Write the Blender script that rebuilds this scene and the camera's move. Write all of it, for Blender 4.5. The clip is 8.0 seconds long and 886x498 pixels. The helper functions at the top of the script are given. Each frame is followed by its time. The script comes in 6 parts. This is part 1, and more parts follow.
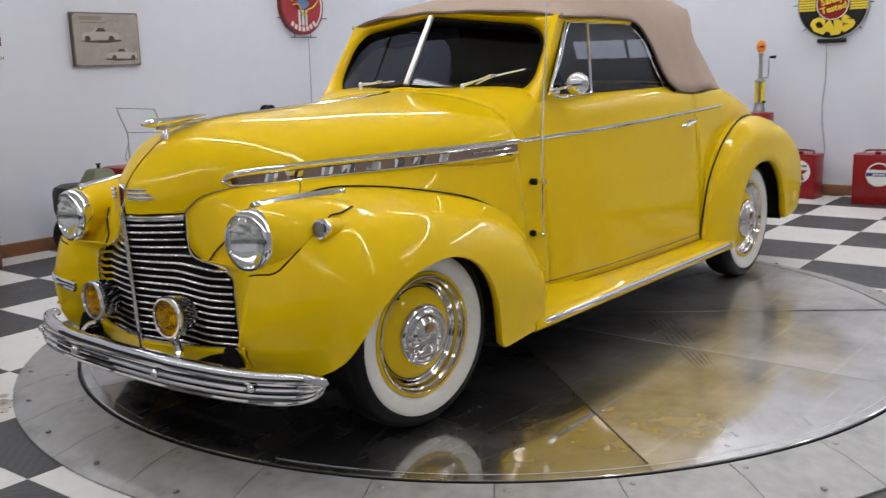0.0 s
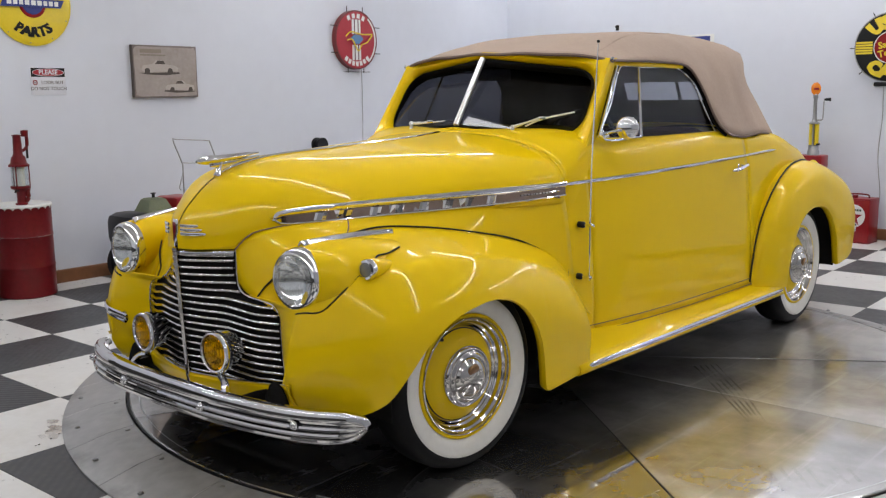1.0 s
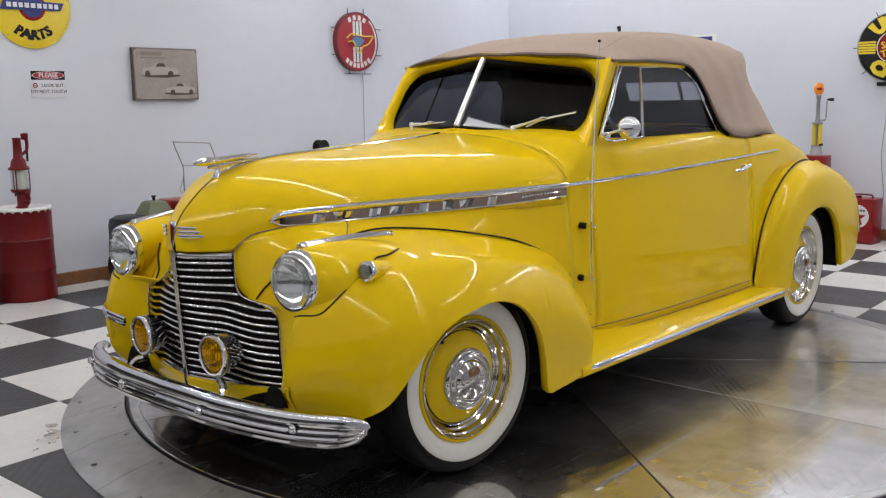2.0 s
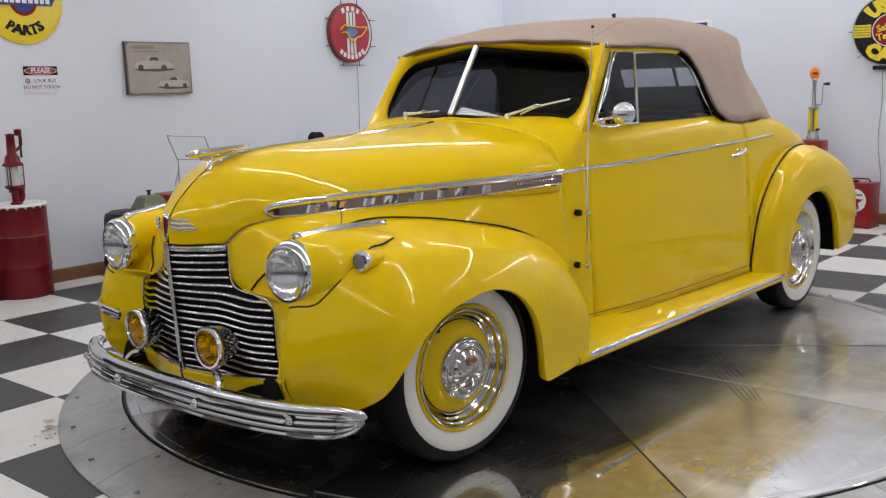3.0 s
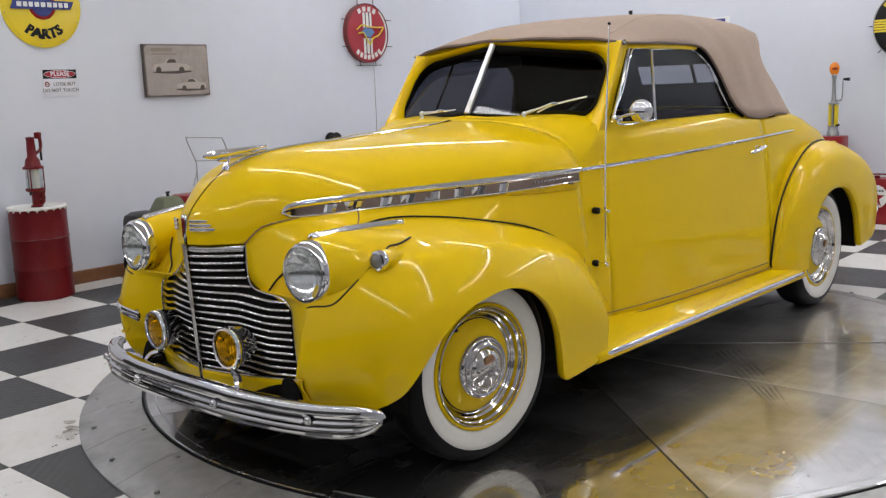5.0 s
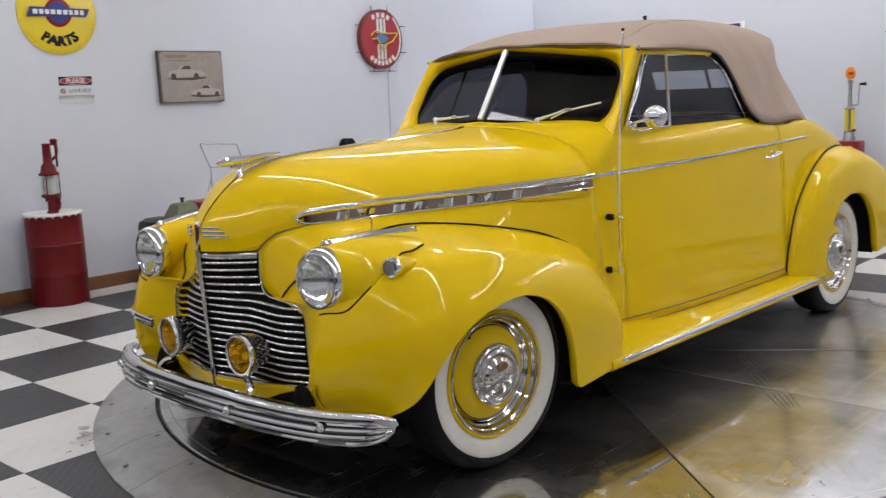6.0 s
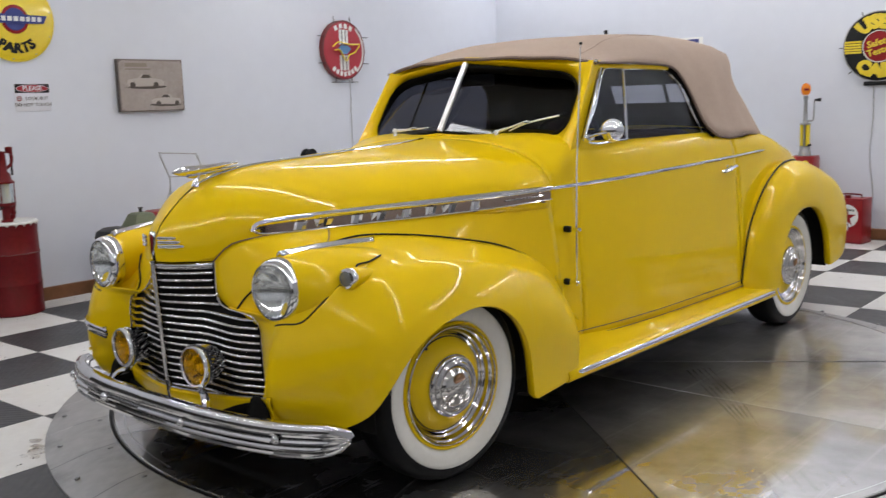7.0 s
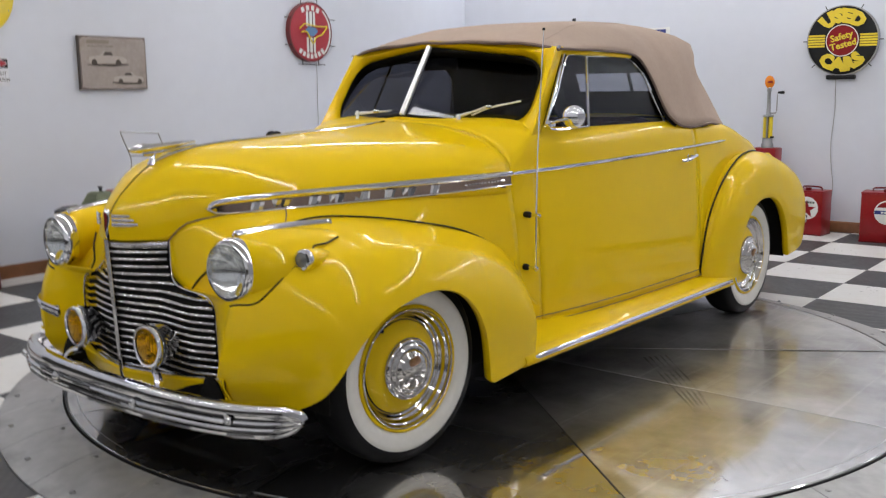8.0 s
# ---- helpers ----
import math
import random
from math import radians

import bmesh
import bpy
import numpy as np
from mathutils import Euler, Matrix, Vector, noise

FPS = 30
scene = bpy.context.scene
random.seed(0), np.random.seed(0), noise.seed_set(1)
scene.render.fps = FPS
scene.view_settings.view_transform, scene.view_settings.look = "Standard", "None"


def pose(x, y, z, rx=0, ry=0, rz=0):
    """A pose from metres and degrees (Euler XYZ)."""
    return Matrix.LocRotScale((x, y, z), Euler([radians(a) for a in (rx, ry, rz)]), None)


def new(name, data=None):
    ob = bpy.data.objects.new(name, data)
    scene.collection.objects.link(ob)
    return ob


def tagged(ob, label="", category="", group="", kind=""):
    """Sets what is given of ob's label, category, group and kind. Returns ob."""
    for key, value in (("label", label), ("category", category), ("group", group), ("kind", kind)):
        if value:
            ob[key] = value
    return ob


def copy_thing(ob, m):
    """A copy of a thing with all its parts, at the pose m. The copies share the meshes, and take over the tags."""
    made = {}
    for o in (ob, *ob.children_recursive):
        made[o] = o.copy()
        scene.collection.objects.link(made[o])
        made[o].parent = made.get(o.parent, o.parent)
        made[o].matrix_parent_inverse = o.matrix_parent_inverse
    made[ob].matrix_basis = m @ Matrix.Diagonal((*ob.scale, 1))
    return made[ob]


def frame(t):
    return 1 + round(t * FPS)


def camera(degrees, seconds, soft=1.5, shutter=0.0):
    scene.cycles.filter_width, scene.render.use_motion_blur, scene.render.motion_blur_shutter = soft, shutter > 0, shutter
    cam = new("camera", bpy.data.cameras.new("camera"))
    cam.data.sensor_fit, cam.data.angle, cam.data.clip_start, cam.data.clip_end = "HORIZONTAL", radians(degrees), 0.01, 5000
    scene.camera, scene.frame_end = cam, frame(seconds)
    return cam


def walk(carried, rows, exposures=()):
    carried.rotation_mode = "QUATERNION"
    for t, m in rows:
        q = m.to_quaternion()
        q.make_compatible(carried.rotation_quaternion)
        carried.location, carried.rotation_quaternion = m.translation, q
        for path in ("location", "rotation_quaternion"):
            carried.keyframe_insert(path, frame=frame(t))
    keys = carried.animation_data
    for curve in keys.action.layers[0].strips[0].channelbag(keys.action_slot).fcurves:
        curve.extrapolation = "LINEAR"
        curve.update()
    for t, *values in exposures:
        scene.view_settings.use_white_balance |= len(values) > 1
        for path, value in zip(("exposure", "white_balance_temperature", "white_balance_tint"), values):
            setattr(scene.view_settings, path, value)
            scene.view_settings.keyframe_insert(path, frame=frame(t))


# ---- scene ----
from mathutils.bvhtree import BVHTree
cam = camera(49.76, 8.0, soft=1.25, shutter=0.5)
walk(cam, [
    (0.0, pose(3.894, 2.868, 1.298, 78.921, 1.653, 128.677)),
    (0.3, pose(3.898, 2.874, 1.308, 78.891, 2.312, 129.913)),
    (0.5, pose(3.901, 2.878, 1.314, 79.798, 1.484, 130.998)),
    (0.8, pose(3.898, 2.877, 1.328, 80.185, 0.516, 131.456)),
    (1.0, pose(3.896, 2.876, 1.337, 80.844, 0.683, 131.717)),
    (2.3, pose(3.864, 2.863, 1.328, 80.991, 0.908, 131.868)),
    (2.5, pose(3.864, 2.863, 1.328, 80.951, 0.866, 131.882)),
    (2.8, pose(3.855, 2.864, 1.321, 80.742, 1.300, 131.704)),
    (3.0, pose(3.849, 2.864, 1.317, 80.477, 1.732, 131.642)),
    (3.2, pose(3.845, 2.869, 1.319, 80.110, 2.234, 131.700)),
    (3.5, pose(3.840, 2.876, 1.321, 79.873, 2.293, 131.968)),
    (3.8, pose(3.838, 2.876, 1.322, 80.322, 2.279, 132.217)),
    (4.0, pose(3.836, 2.876, 1.322, 81.217, 2.322, 132.310)),
    (4.2, pose(3.836, 2.876, 1.322, 81.394, 2.268, 132.209)),
    (5.3, pose(3.845, 2.859, 1.312, 80.125, 2.170, 132.961)),
    (5.5, pose(3.845, 2.859, 1.312, 80.138, 1.900, 133.487)),
    (5.8, pose(3.838, 2.859, 1.316, 80.609, 2.472, 134.074)),
    (6.0, pose(3.834, 2.859, 1.318, 80.833, 2.437, 133.484)),
    (6.2, pose(3.830, 2.862, 1.316, 80.839, 2.617, 132.727)),
    (6.5, pose(3.823, 2.866, 1.313, 80.903, 1.981, 132.224)),
    (6.8, pose(3.822, 2.873, 1.315, 81.134, 1.811, 132.297)),
    (7.0, pose(3.822, 2.878, 1.317, 81.441, 1.854, 131.380)),
    (7.2, pose(3.816, 2.893, 1.316, 81.836, 1.999, 130.633)),
    (7.5, pose(3.806, 2.916, 1.314, 81.408, 3.039, 129.450)),
    (7.8, pose(3.801, 2.907, 1.308, 81.267, 2.385, 129.669)),
    (8.0, pose(3.797, 2.901, 1.304, 80.601, 0.636, 129.624)),
], exposures=[(0.0, 0.0), (8.0, 0.0)])

# ---- world: a closed room, only a faint grey beyond the walls ----
world = bpy.data.worlds.new("world")
scene.world = world
world.use_nodes = True
world.node_tree.nodes["Background"].inputs[0].default_value = (0.6, 0.65, 0.75, 1)
world.node_tree.nodes["Background"].inputs[1].default_value = 0.05
TUBE_STRENGTH = 29.4


# ---- materials ----
def mat(name, color, rough=0.5, metal=0.0, var=0.08, scale=6.0, bump=0.0, bump_scale=60.0, coat=0.0, rough_var=0.0, stain=None, stain_amount=0.0, stain_scale=3.0, aniso=0.0):
    """A surface with variation at two scales, optional stains of another colour, and fine relief."""
    m = bpy.data.materials.new(name)
    m.use_nodes = True
    nt = m.node_tree
    b = nt.nodes["Principled BSDF"]
    tc = nt.nodes.new("ShaderNodeTexCoord")
    n1 = nt.nodes.new("ShaderNodeTexNoise")
    n1.inputs["Scale"].default_value, n1.inputs["Detail"].default_value = scale, 6
    n2 = nt.nodes.new("ShaderNodeTexNoise")
    n2.inputs["Scale"].default_value, n2.inputs["Detail"].default_value = scale * 9, 4
    for n in (n1, n2):
        nt.links.new(tc.outputs["Object"], n.inputs["Vector"])
    add = nt.nodes.new("ShaderNodeMath")
    add.operation = "ADD"
    nt.links.new(n1.outputs["Fac"], add.inputs[0])
    nt.links.new(n2.outputs["Fac"], add.inputs[1])
    ramp = nt.nodes.new("ShaderNodeMapRange")
    ramp.inputs["From Min"].default_value, ramp.inputs["From Max"].default_value = 0.6, 1.4
    ramp.inputs["To Min"].default_value, ramp.inputs["To Max"].default_value = 1 - var, 1 + var
    nt.links.new(add.outputs[0], ramp.inputs["Value"])
    mul = nt.nodes.new("ShaderNodeMix")
    mul.data_type, mul.blend_type = "RGBA", "MULTIPLY"
    mul.inputs["Factor"].default_value = 1
    mul.inputs["A"].default_value = (*color, 1)
    nt.links.new(ramp.outputs[0], mul.inputs["B"])
    out = mul.outputs["Result"]
    if stain:
        n3 = nt.nodes.new("ShaderNodeTexNoise")
        n3.inputs["Scale"].default_value, n3.inputs["Detail"].default_value, n3.inputs["Roughness"].default_value = stain_scale, 8, 0.65
        nt.links.new(tc.outputs["Object"], n3.inputs["Vector"])
        r3 = nt.nodes.new("ShaderNodeMapRange")
        r3.inputs["From Min"].default_value, r3.inputs["From Max"].default_value = 0.52, 0.72
        r3.inputs["To Min"].default_value, r3.inputs["To Max"].default_value = 0, stain_amount
        nt.links.new(n3.outputs["Fac"], r3.inputs["Value"])
        mx = nt.nodes.new("ShaderNodeMix")
        mx.data_type = "RGBA"
        nt.links.new(r3.outputs[0], mx.inputs["Factor"])
        nt.links.new(out, mx.inputs["A"])
        mx.inputs["B"].default_value = (*stain, 1)
        out = mx.outputs["Result"]
    nt.links.new(out, b.inputs["Base Color"])
    b.inputs["Metallic"].default_value = metal
    b.inputs["Roughness"].default_value = rough
    b.inputs["Coat Weight"].default_value = coat
    b.inputs["Coat Roughness"].default_value = 0.03
    b.inputs["Anisotropic"].default_value = aniso
    if rough_var:
        r4 = nt.nodes.new("ShaderNodeMapRange")
        r4.inputs["From Min"].default_value, r4.inputs["From Max"].default_value = 0.6, 1.4
        r4.inputs["To Min"].default_value, r4.inputs["To Max"].default_value = max(0.0, rough - rough_var), rough + rough_var
        nt.links.new(add.outputs[0], r4.inputs["Value"])
        nt.links.new(r4.outputs[0], b.inputs["Roughness"])
    if bump:
        nb = nt.nodes.new("ShaderNodeTexNoise")
        nb.inputs["Scale"].default_value, nb.inputs["Detail"].default_value = bump_scale, 5
        nt.links.new(tc.outputs["Object"], nb.inputs["Vector"])
        bp = nt.nodes.new("ShaderNodeBump")
        bp.inputs["Strength"].default_value, bp.inputs["Distance"].default_value = bump, 0.004
        nt.links.new(nb.outputs["Fac"], bp.inputs["Height"])
        nt.links.new(bp.outputs["Normal"], b.inputs["Normal"])
    return m


def glow(name, color, strength):
    m = bpy.data.materials.new(name)
    m.use_nodes = True
    b = m.node_tree.nodes["Principled BSDF"]
    b.inputs["Base Color"].default_value = (*color, 1)
    b.inputs["Emission Color"].default_value = (*color, 1)
    b.inputs["Emission Strength"].default_value = strength
    return m


def pane(name, tint, gloss=0.04, milk=None, milk_amount=0.4, ribs=1.0):
    """Thin glass: a tint seen through, and a glossy film that grows towards grazing."""
    m = bpy.data.materials.new(name)
    m.use_nodes = True
    nt = m.node_tree
    nt.nodes.remove(nt.nodes["Principled BSDF"])
    tr, gl, mx, lw, pw, ml = (nt.nodes.new(k) for k in ("ShaderNodeBsdfTransparent", "ShaderNodeBsdfGlossy", "ShaderNodeMixShader", "ShaderNodeLayerWeight", "ShaderNodeMath", "ShaderNodeMath"))
    tr.inputs[0].default_value = (*tint, 1)
    gl.inputs["Roughness"].default_value = 0.015
    lw.inputs["Blend"].default_value = 0.5
    pw.operation, pw.inputs[1].default_value = "POWER", 5.0
    ml.operation, ml.inputs[1].default_value, ml.inputs[2].default_value = "MULTIPLY_ADD", 0.9, gloss
    nt.links.new(lw.outputs["Facing"], pw.inputs[0])
    nt.links.new(pw.outputs[0], ml.inputs[0])
    nt.links.new(ml.outputs[0], mx.inputs[0])
    under = tr
    if milk:
        df, m2 = nt.nodes.new("ShaderNodeBsdfDiffuse"), nt.nodes.new("ShaderNodeMixShader")
        wv, tc, bp = nt.nodes.new("ShaderNodeTexWave"), nt.nodes.new("ShaderNodeTexCoord"), nt.nodes.new("ShaderNodeBump")
        wv.bands_direction = "Y"
        wv.inputs["Scale"].default_value, wv.inputs["Distortion"].default_value = 28.0, 1.5
        bp.inputs["Strength"].default_value, bp.inputs["Distance"].default_value = 0.6, 0.003
        nt.links.new(tc.outputs["Object"], wv.inputs["Vector"])
        nt.links.new(wv.outputs["Fac"], bp.inputs["Height"])
        df.inputs[0].default_value, m2.inputs[0].default_value = (*milk, 1), milk_amount
        rib = nt.nodes.new("ShaderNodeMix")
        rib.data_type = "RGBA"
        rib.inputs["A"].default_value, rib.inputs["B"].default_value = (*[c * ribs for c in tint], 1), (*tint, 1)
        nt.links.new(wv.outputs["Fac"], rib.inputs["Factor"])
        nt.links.new(rib.outputs["Result"], tr.inputs[0])
        for n in (df, gl):
            nt.links.new(bp.outputs["Normal"], n.inputs["Normal"])
        nt.links.new(tr.outputs[0], m2.inputs[1])
        nt.links.new(df.outputs[0], m2.inputs[2])
        under = m2
    nt.links.new(under.outputs[0], mx.inputs[1])
    nt.links.new(gl.outputs[0], mx.inputs[2])
    nt.links.new(mx.outputs[0], nt.nodes["Material Output"].inputs["Surface"])
    return m


PAINT = mat("yellow_enamel", (0.805, 0.545, 0.0015), 0.45, 0, 0.015, 2.0, coat=0.45)
PAINT.node_tree.nodes["Principled BSDF"].inputs["Coat Roughness"].default_value = 0.012
PAINT.node_tree.nodes["Principled BSDF"].inputs["Specular IOR Level"].default_value = 0.05
CHROME = mat("chrome", (0.80, 0.80, 0.81), 0.06, 1, 0.04, 20.0, rough_var=0.03)
WHEEL_CHROME = mat("buffed_chrome", (0.62, 0.60, 0.57), 0.07, 1, 0.06, 18.0, rough_var=0.03)
CHROME_WORN = mat("worn_chrome", (0.68, 0.675, 0.67), 0.035, 1, 0.08, 14.0, rough_var=0.025)
BLACK = mat("black_rubber", (0.0065, 0.0065, 0.007), 0.5, 0, 0.25, 12.0, bump=0.15)
BLACK.node_tree.nodes["Principled BSDF"].inputs["Specular IOR Level"].default_value = 0.15
# near-black: the shade of the grille opening and wheel wells is in this colour
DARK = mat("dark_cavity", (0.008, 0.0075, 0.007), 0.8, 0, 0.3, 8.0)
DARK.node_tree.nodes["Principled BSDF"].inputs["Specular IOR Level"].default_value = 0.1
INTERIOR = mat("dark_upholstery", (0.006, 0.0055, 0.0055), 0.8, 0, 0.2, 9.0, bump=0.2)
SEAT = mat("dark_red_leather", (0.035, 0.006, 0.006), 0.55, 0, 0.2, 9.0, bump=0.15)
for m in (INTERIOR, SEAT):
    m.node_tree.nodes["Principled BSDF"].inputs["Specular IOR Level"].default_value = 0.12
WHITEWALL = mat("white_rubber", (0.74, 0.72, 0.66), 0.55, 0, 0.05, 5.0, bump=0.05, stain=(0.55, 0.50, 0.42), stain_amount=0.25)
CANVAS = mat("tan_canvas", (0.44, 0.335, 0.265), 0.85, 0, 0.06, 5.0, bump=0.35, bump_scale=260.0)
CANVAS_TRIM = mat("brown_binding", (0.16, 0.11, 0.09), 0.8, 0, 0.15, 20.0, bump=0.2)
GLASS_DARK = pane("tinted_glass", (0.105, 0.109, 0.129), 0.02)
GLASS_SIDE = pane("tinted_side_glass", (0.56, 0.57, 0.61), 0.006)
GLASS_CLEAR = pane("clear_glass", (0.93, 0.95, 0.95))
REFLECTOR = mat("silvered_bowl", (0.9, 0.9, 0.9), 0.14, 1, 0.1, 30.0, bump=0.2, bump_scale=30.0)
LAMP_BOWL = mat("polished_bowl", (0.88, 0.88, 0.88), 0.09, 1, 0.06, 30.0)
HEAD_LENS = pane("ribbed_clear_glass", (0.95, 0.97, 0.965), 0.07, (0.80, 0.82, 0.81), 0.10, 0.88)
AMBER = pane("amber_glass", (1.0, 0.70, 0.006), 0.025, (0.95, 0.50, 0.004), 0.06, 0.62)
LAMP_LENS = mat("ribbed_lens", (0.20, 0.205, 0.20), 0.12, 0.2, 0.12, 18.0, bump=0.5, bump_scale=70.0, coat=1.0)
RED_PAINT = mat("dark_red_paint", (0.145, 0.007, 0.010), 0.4, 0, 0.22, 4.0, bump=0.08, bump_scale=25.0, coat=0.12, stain=(0.09, 0.02, 0.015), stain_amount=0.6)
RED_BRIGHT = mat("red_paint", (0.26, 0.008, 0.012), 0.35, 0, 0.12, 5.0, coat=0.3, stain=(0.2, 0.015, 0.01), stain_amount=0.4)
for m in (RED_PAINT, RED_BRIGHT):
    m.node_tree.nodes["Principled BSDF"].inputs["Specular IOR Level"].default_value = 0.2
SIGN_RED = mat("red_sign_enamel", (0.40, 0.020, 0.035), 0.4, 0, 0.08, 6.0)
PAPER = mat("white_paper", (0.76, 0.77, 0.82), 0.6, 0, 0.03, 8.0)
SATIN = mat("satin_chrome", (0.82, 0.82, 0.82), 0.28, 0.65, 0.05, 20.0)
WHITE_PAINT = mat("white_enamel", (0.78, 0.78, 0.75), 0.4, 0, 0.05, 6.0, stain=(0.5, 0.45, 0.36), stain_amount=0.3)
BLACK_PAINT = mat("black_enamel", (0.012, 0.012, 0.013), 0.4, 0, 0.15, 8.0, coat=0.06)
BLACK_PAINT.node_tree.nodes["Principled BSDF"].inputs["Specular IOR Level"].default_value = 0.2
YELLOW_SIGN = mat("yellow_enamel_sign", (0.82, 0.62, 0.02), 0.3, 0, 0.06, 6.0, coat=0.6, stain=(0.5, 0.34, 0.02), stain_amount=0.3)
BLUE_PAINT = mat("blue_enamel", (0.02, 0.035, 0.20), 0.35, 0, 0.1, 8.0)
ORANGE = mat("orange_glass", (0.85, 0.24, 0.01), 0.25, 0, 0.1, 10.0, coat=0.6)
OLIVE = mat("olive_paint", (0.14, 0.16, 0.09), 0.5, 0, 0.15, 8.0, stain=(0.06, 0.05, 0.03), stain_amount=0.4)
STEEL = mat("grey_steel", (0.36, 0.36, 0.36), 0.42, 0.9, 0.15, 10.0, rough_var=0.1)
ZINC = mat("galvanised_steel", (0.46, 0.47, 0.48), 0.5, 0.5, 0.16, 6.0, rough_var=0.12, stain=(0.28, 0.27, 0.25), stain_amount=0.4)
GRILLE_CHROME = mat("aged_chrome", (0.60, 0.58, 0.56), 0.10, 1, 0.16, 25.0, rough_var=0.05, stain=(0.18, 0.15, 0.12), stain_amount=0.6, stain_scale=14.0)
SPEAR_PANEL = mat("dark_polished_panel", (0.43, 0.32, 0.25), 0.12, 1, 0.12, 20.0)
BRASSY = mat("worn_medallion", (0.30, 0.17, 0.09), 0.35, 0.8, 0.2, 20.0)
GREY_WALL = mat("grey_wall_paint", (0.44, 0.45, 0.48), 0.6, 0, 0.06, 0.8, bump=0.06, bump_scale=120.0)
PALE_WALL = mat("pale_wall_paint", (0.70, 0.71, 0.74), 0.6, 0, 0.04, 0.8, bump=0.06, bump_scale=120.0)
# for unseen panels, added so that the chrome has something dark to reflect
CHROME_DIMMER = mat("added_dimmer_dark", (0.045, 0.043, 0.042), 0.5, 0, 0.15, 1.5, bump=0.05)
WALL_PAINT = mat("white_wall_paint", (0.69, 0.717, 0.785), 0.55, 0, 0.025, 0.8, bump=0.06, bump_scale=120.0)
CEILING_PAINT = mat("white_ceiling_paint", (0.72, 0.72, 0.73), 0.7, 0, 0.04, 1.2, bump=0.05)
WOOD = mat("stained_wood", (0.20, 0.085, 0.035), 0.45, 0, 0.22, 3.0, bump=0.1, bump_scale=40.0, coat=0.2)
TUBE = glow("fluorescent_tube", (0.98, 0.975, 1.0), TUBE_STRENGTH)
TILE_WHITE = mat("white_vinyl_tile", (0.73, 0.72, 0.69), 0.32, 0, 0.07, 3.0, bump=0.05, bump_scale=150.0, rough_var=0.08, stain=(0.50, 0.44, 0.36), stain_amount=0.4, stain_scale=2.2)
TILE_BLACK = mat("black_vinyl_tile", (0.045, 0.046, 0.048), 0.42, 0, 0.25, 3.0, bump=0.25, bump_scale=120.0, rough_var=0.1, stain=(0.09, 0.09, 0.09), stain_amount=0.4)


def ribbed(m, scale, depth):
    """Fine slanting ribs moulded into a tile."""
    nt = m.node_tree
    tc, mp, wv, bp = (nt.nodes.new(k) for k in ("ShaderNodeTexCoord", "ShaderNodeMapping", "ShaderNodeTexWave", "ShaderNodeBump"))
    mp.inputs["Rotation"].default_value = (0, 0, 0.785)
    wv.inputs["Scale"].default_value, wv.inputs["Distortion"].default_value = scale, 0.4
    bp.inputs["Strength"].default_value, bp.inputs["Distance"].default_value = depth, 0.004
    nt.links.new(tc.outputs["Object"], mp.inputs["Vector"])
    nt.links.new(mp.outputs[0], wv.inputs["Vector"])
    nt.links.new(wv.outputs["Fac"], bp.inputs["Height"])
    nt.links.new(bp.outputs["Normal"], nt.nodes["Principled BSDF"].inputs["Normal"])


ribbed(TILE_BLACK, 9.0, 0.22)
TURNTABLE = mat("polished_sheet_steel", (0.52, 0.51, 0.50), 0.13, 0.9, 0.08, 0.7)


def scuff(nt, rough, amount):
    """Long drag marks and hazy patches in the gloss of a walked-on metal sheet."""
    b, tc = nt.nodes["Principled BSDF"], nt.nodes.new("ShaderNodeTexCoord")
    total = None
    for stretch, turn, lo, weight in (((0.9, 16, 1), 0.7, 0.56, 0.5), ((1.6, 1.3, 1), 0.0, 0.45, 0.8)):
        mp, n, r = nt.nodes.new("ShaderNodeMapping"), nt.nodes.new("ShaderNodeTexNoise"), nt.nodes.new("ShaderNodeMapRange")
        mp.inputs["Scale"].default_value, mp.inputs["Rotation"].default_value = stretch, (0, 0, turn)
        n.inputs["Scale"].default_value, n.inputs["Detail"].default_value = 1.0, 5
        r.inputs["From Min"].default_value, r.inputs["From Max"].default_value, r.inputs["To Max"].default_value = lo, lo + 0.2, weight * amount
        nt.links.new(tc.outputs["Object"], mp.inputs["Vector"])
        nt.links.new(mp.outputs[0], n.inputs["Vector"])
        nt.links.new(n.outputs["Fac"], r.inputs["Value"])
        if total is None:
            total = nt.nodes.new("ShaderNodeMath")
            total.operation, total.inputs[1].default_value = "ADD", rough
            nt.links.new(r.outputs[0], total.inputs[0])
        else:
            add = nt.nodes.new("ShaderNodeMath")
            add.operation = "ADD"
            nt.links.new(total.outputs[0], add.inputs[0])
            nt.links.new(r.outputs[0], add.inputs[1])
            total = add
    nt.links.new(total.outputs[0], b.inputs["Roughness"])


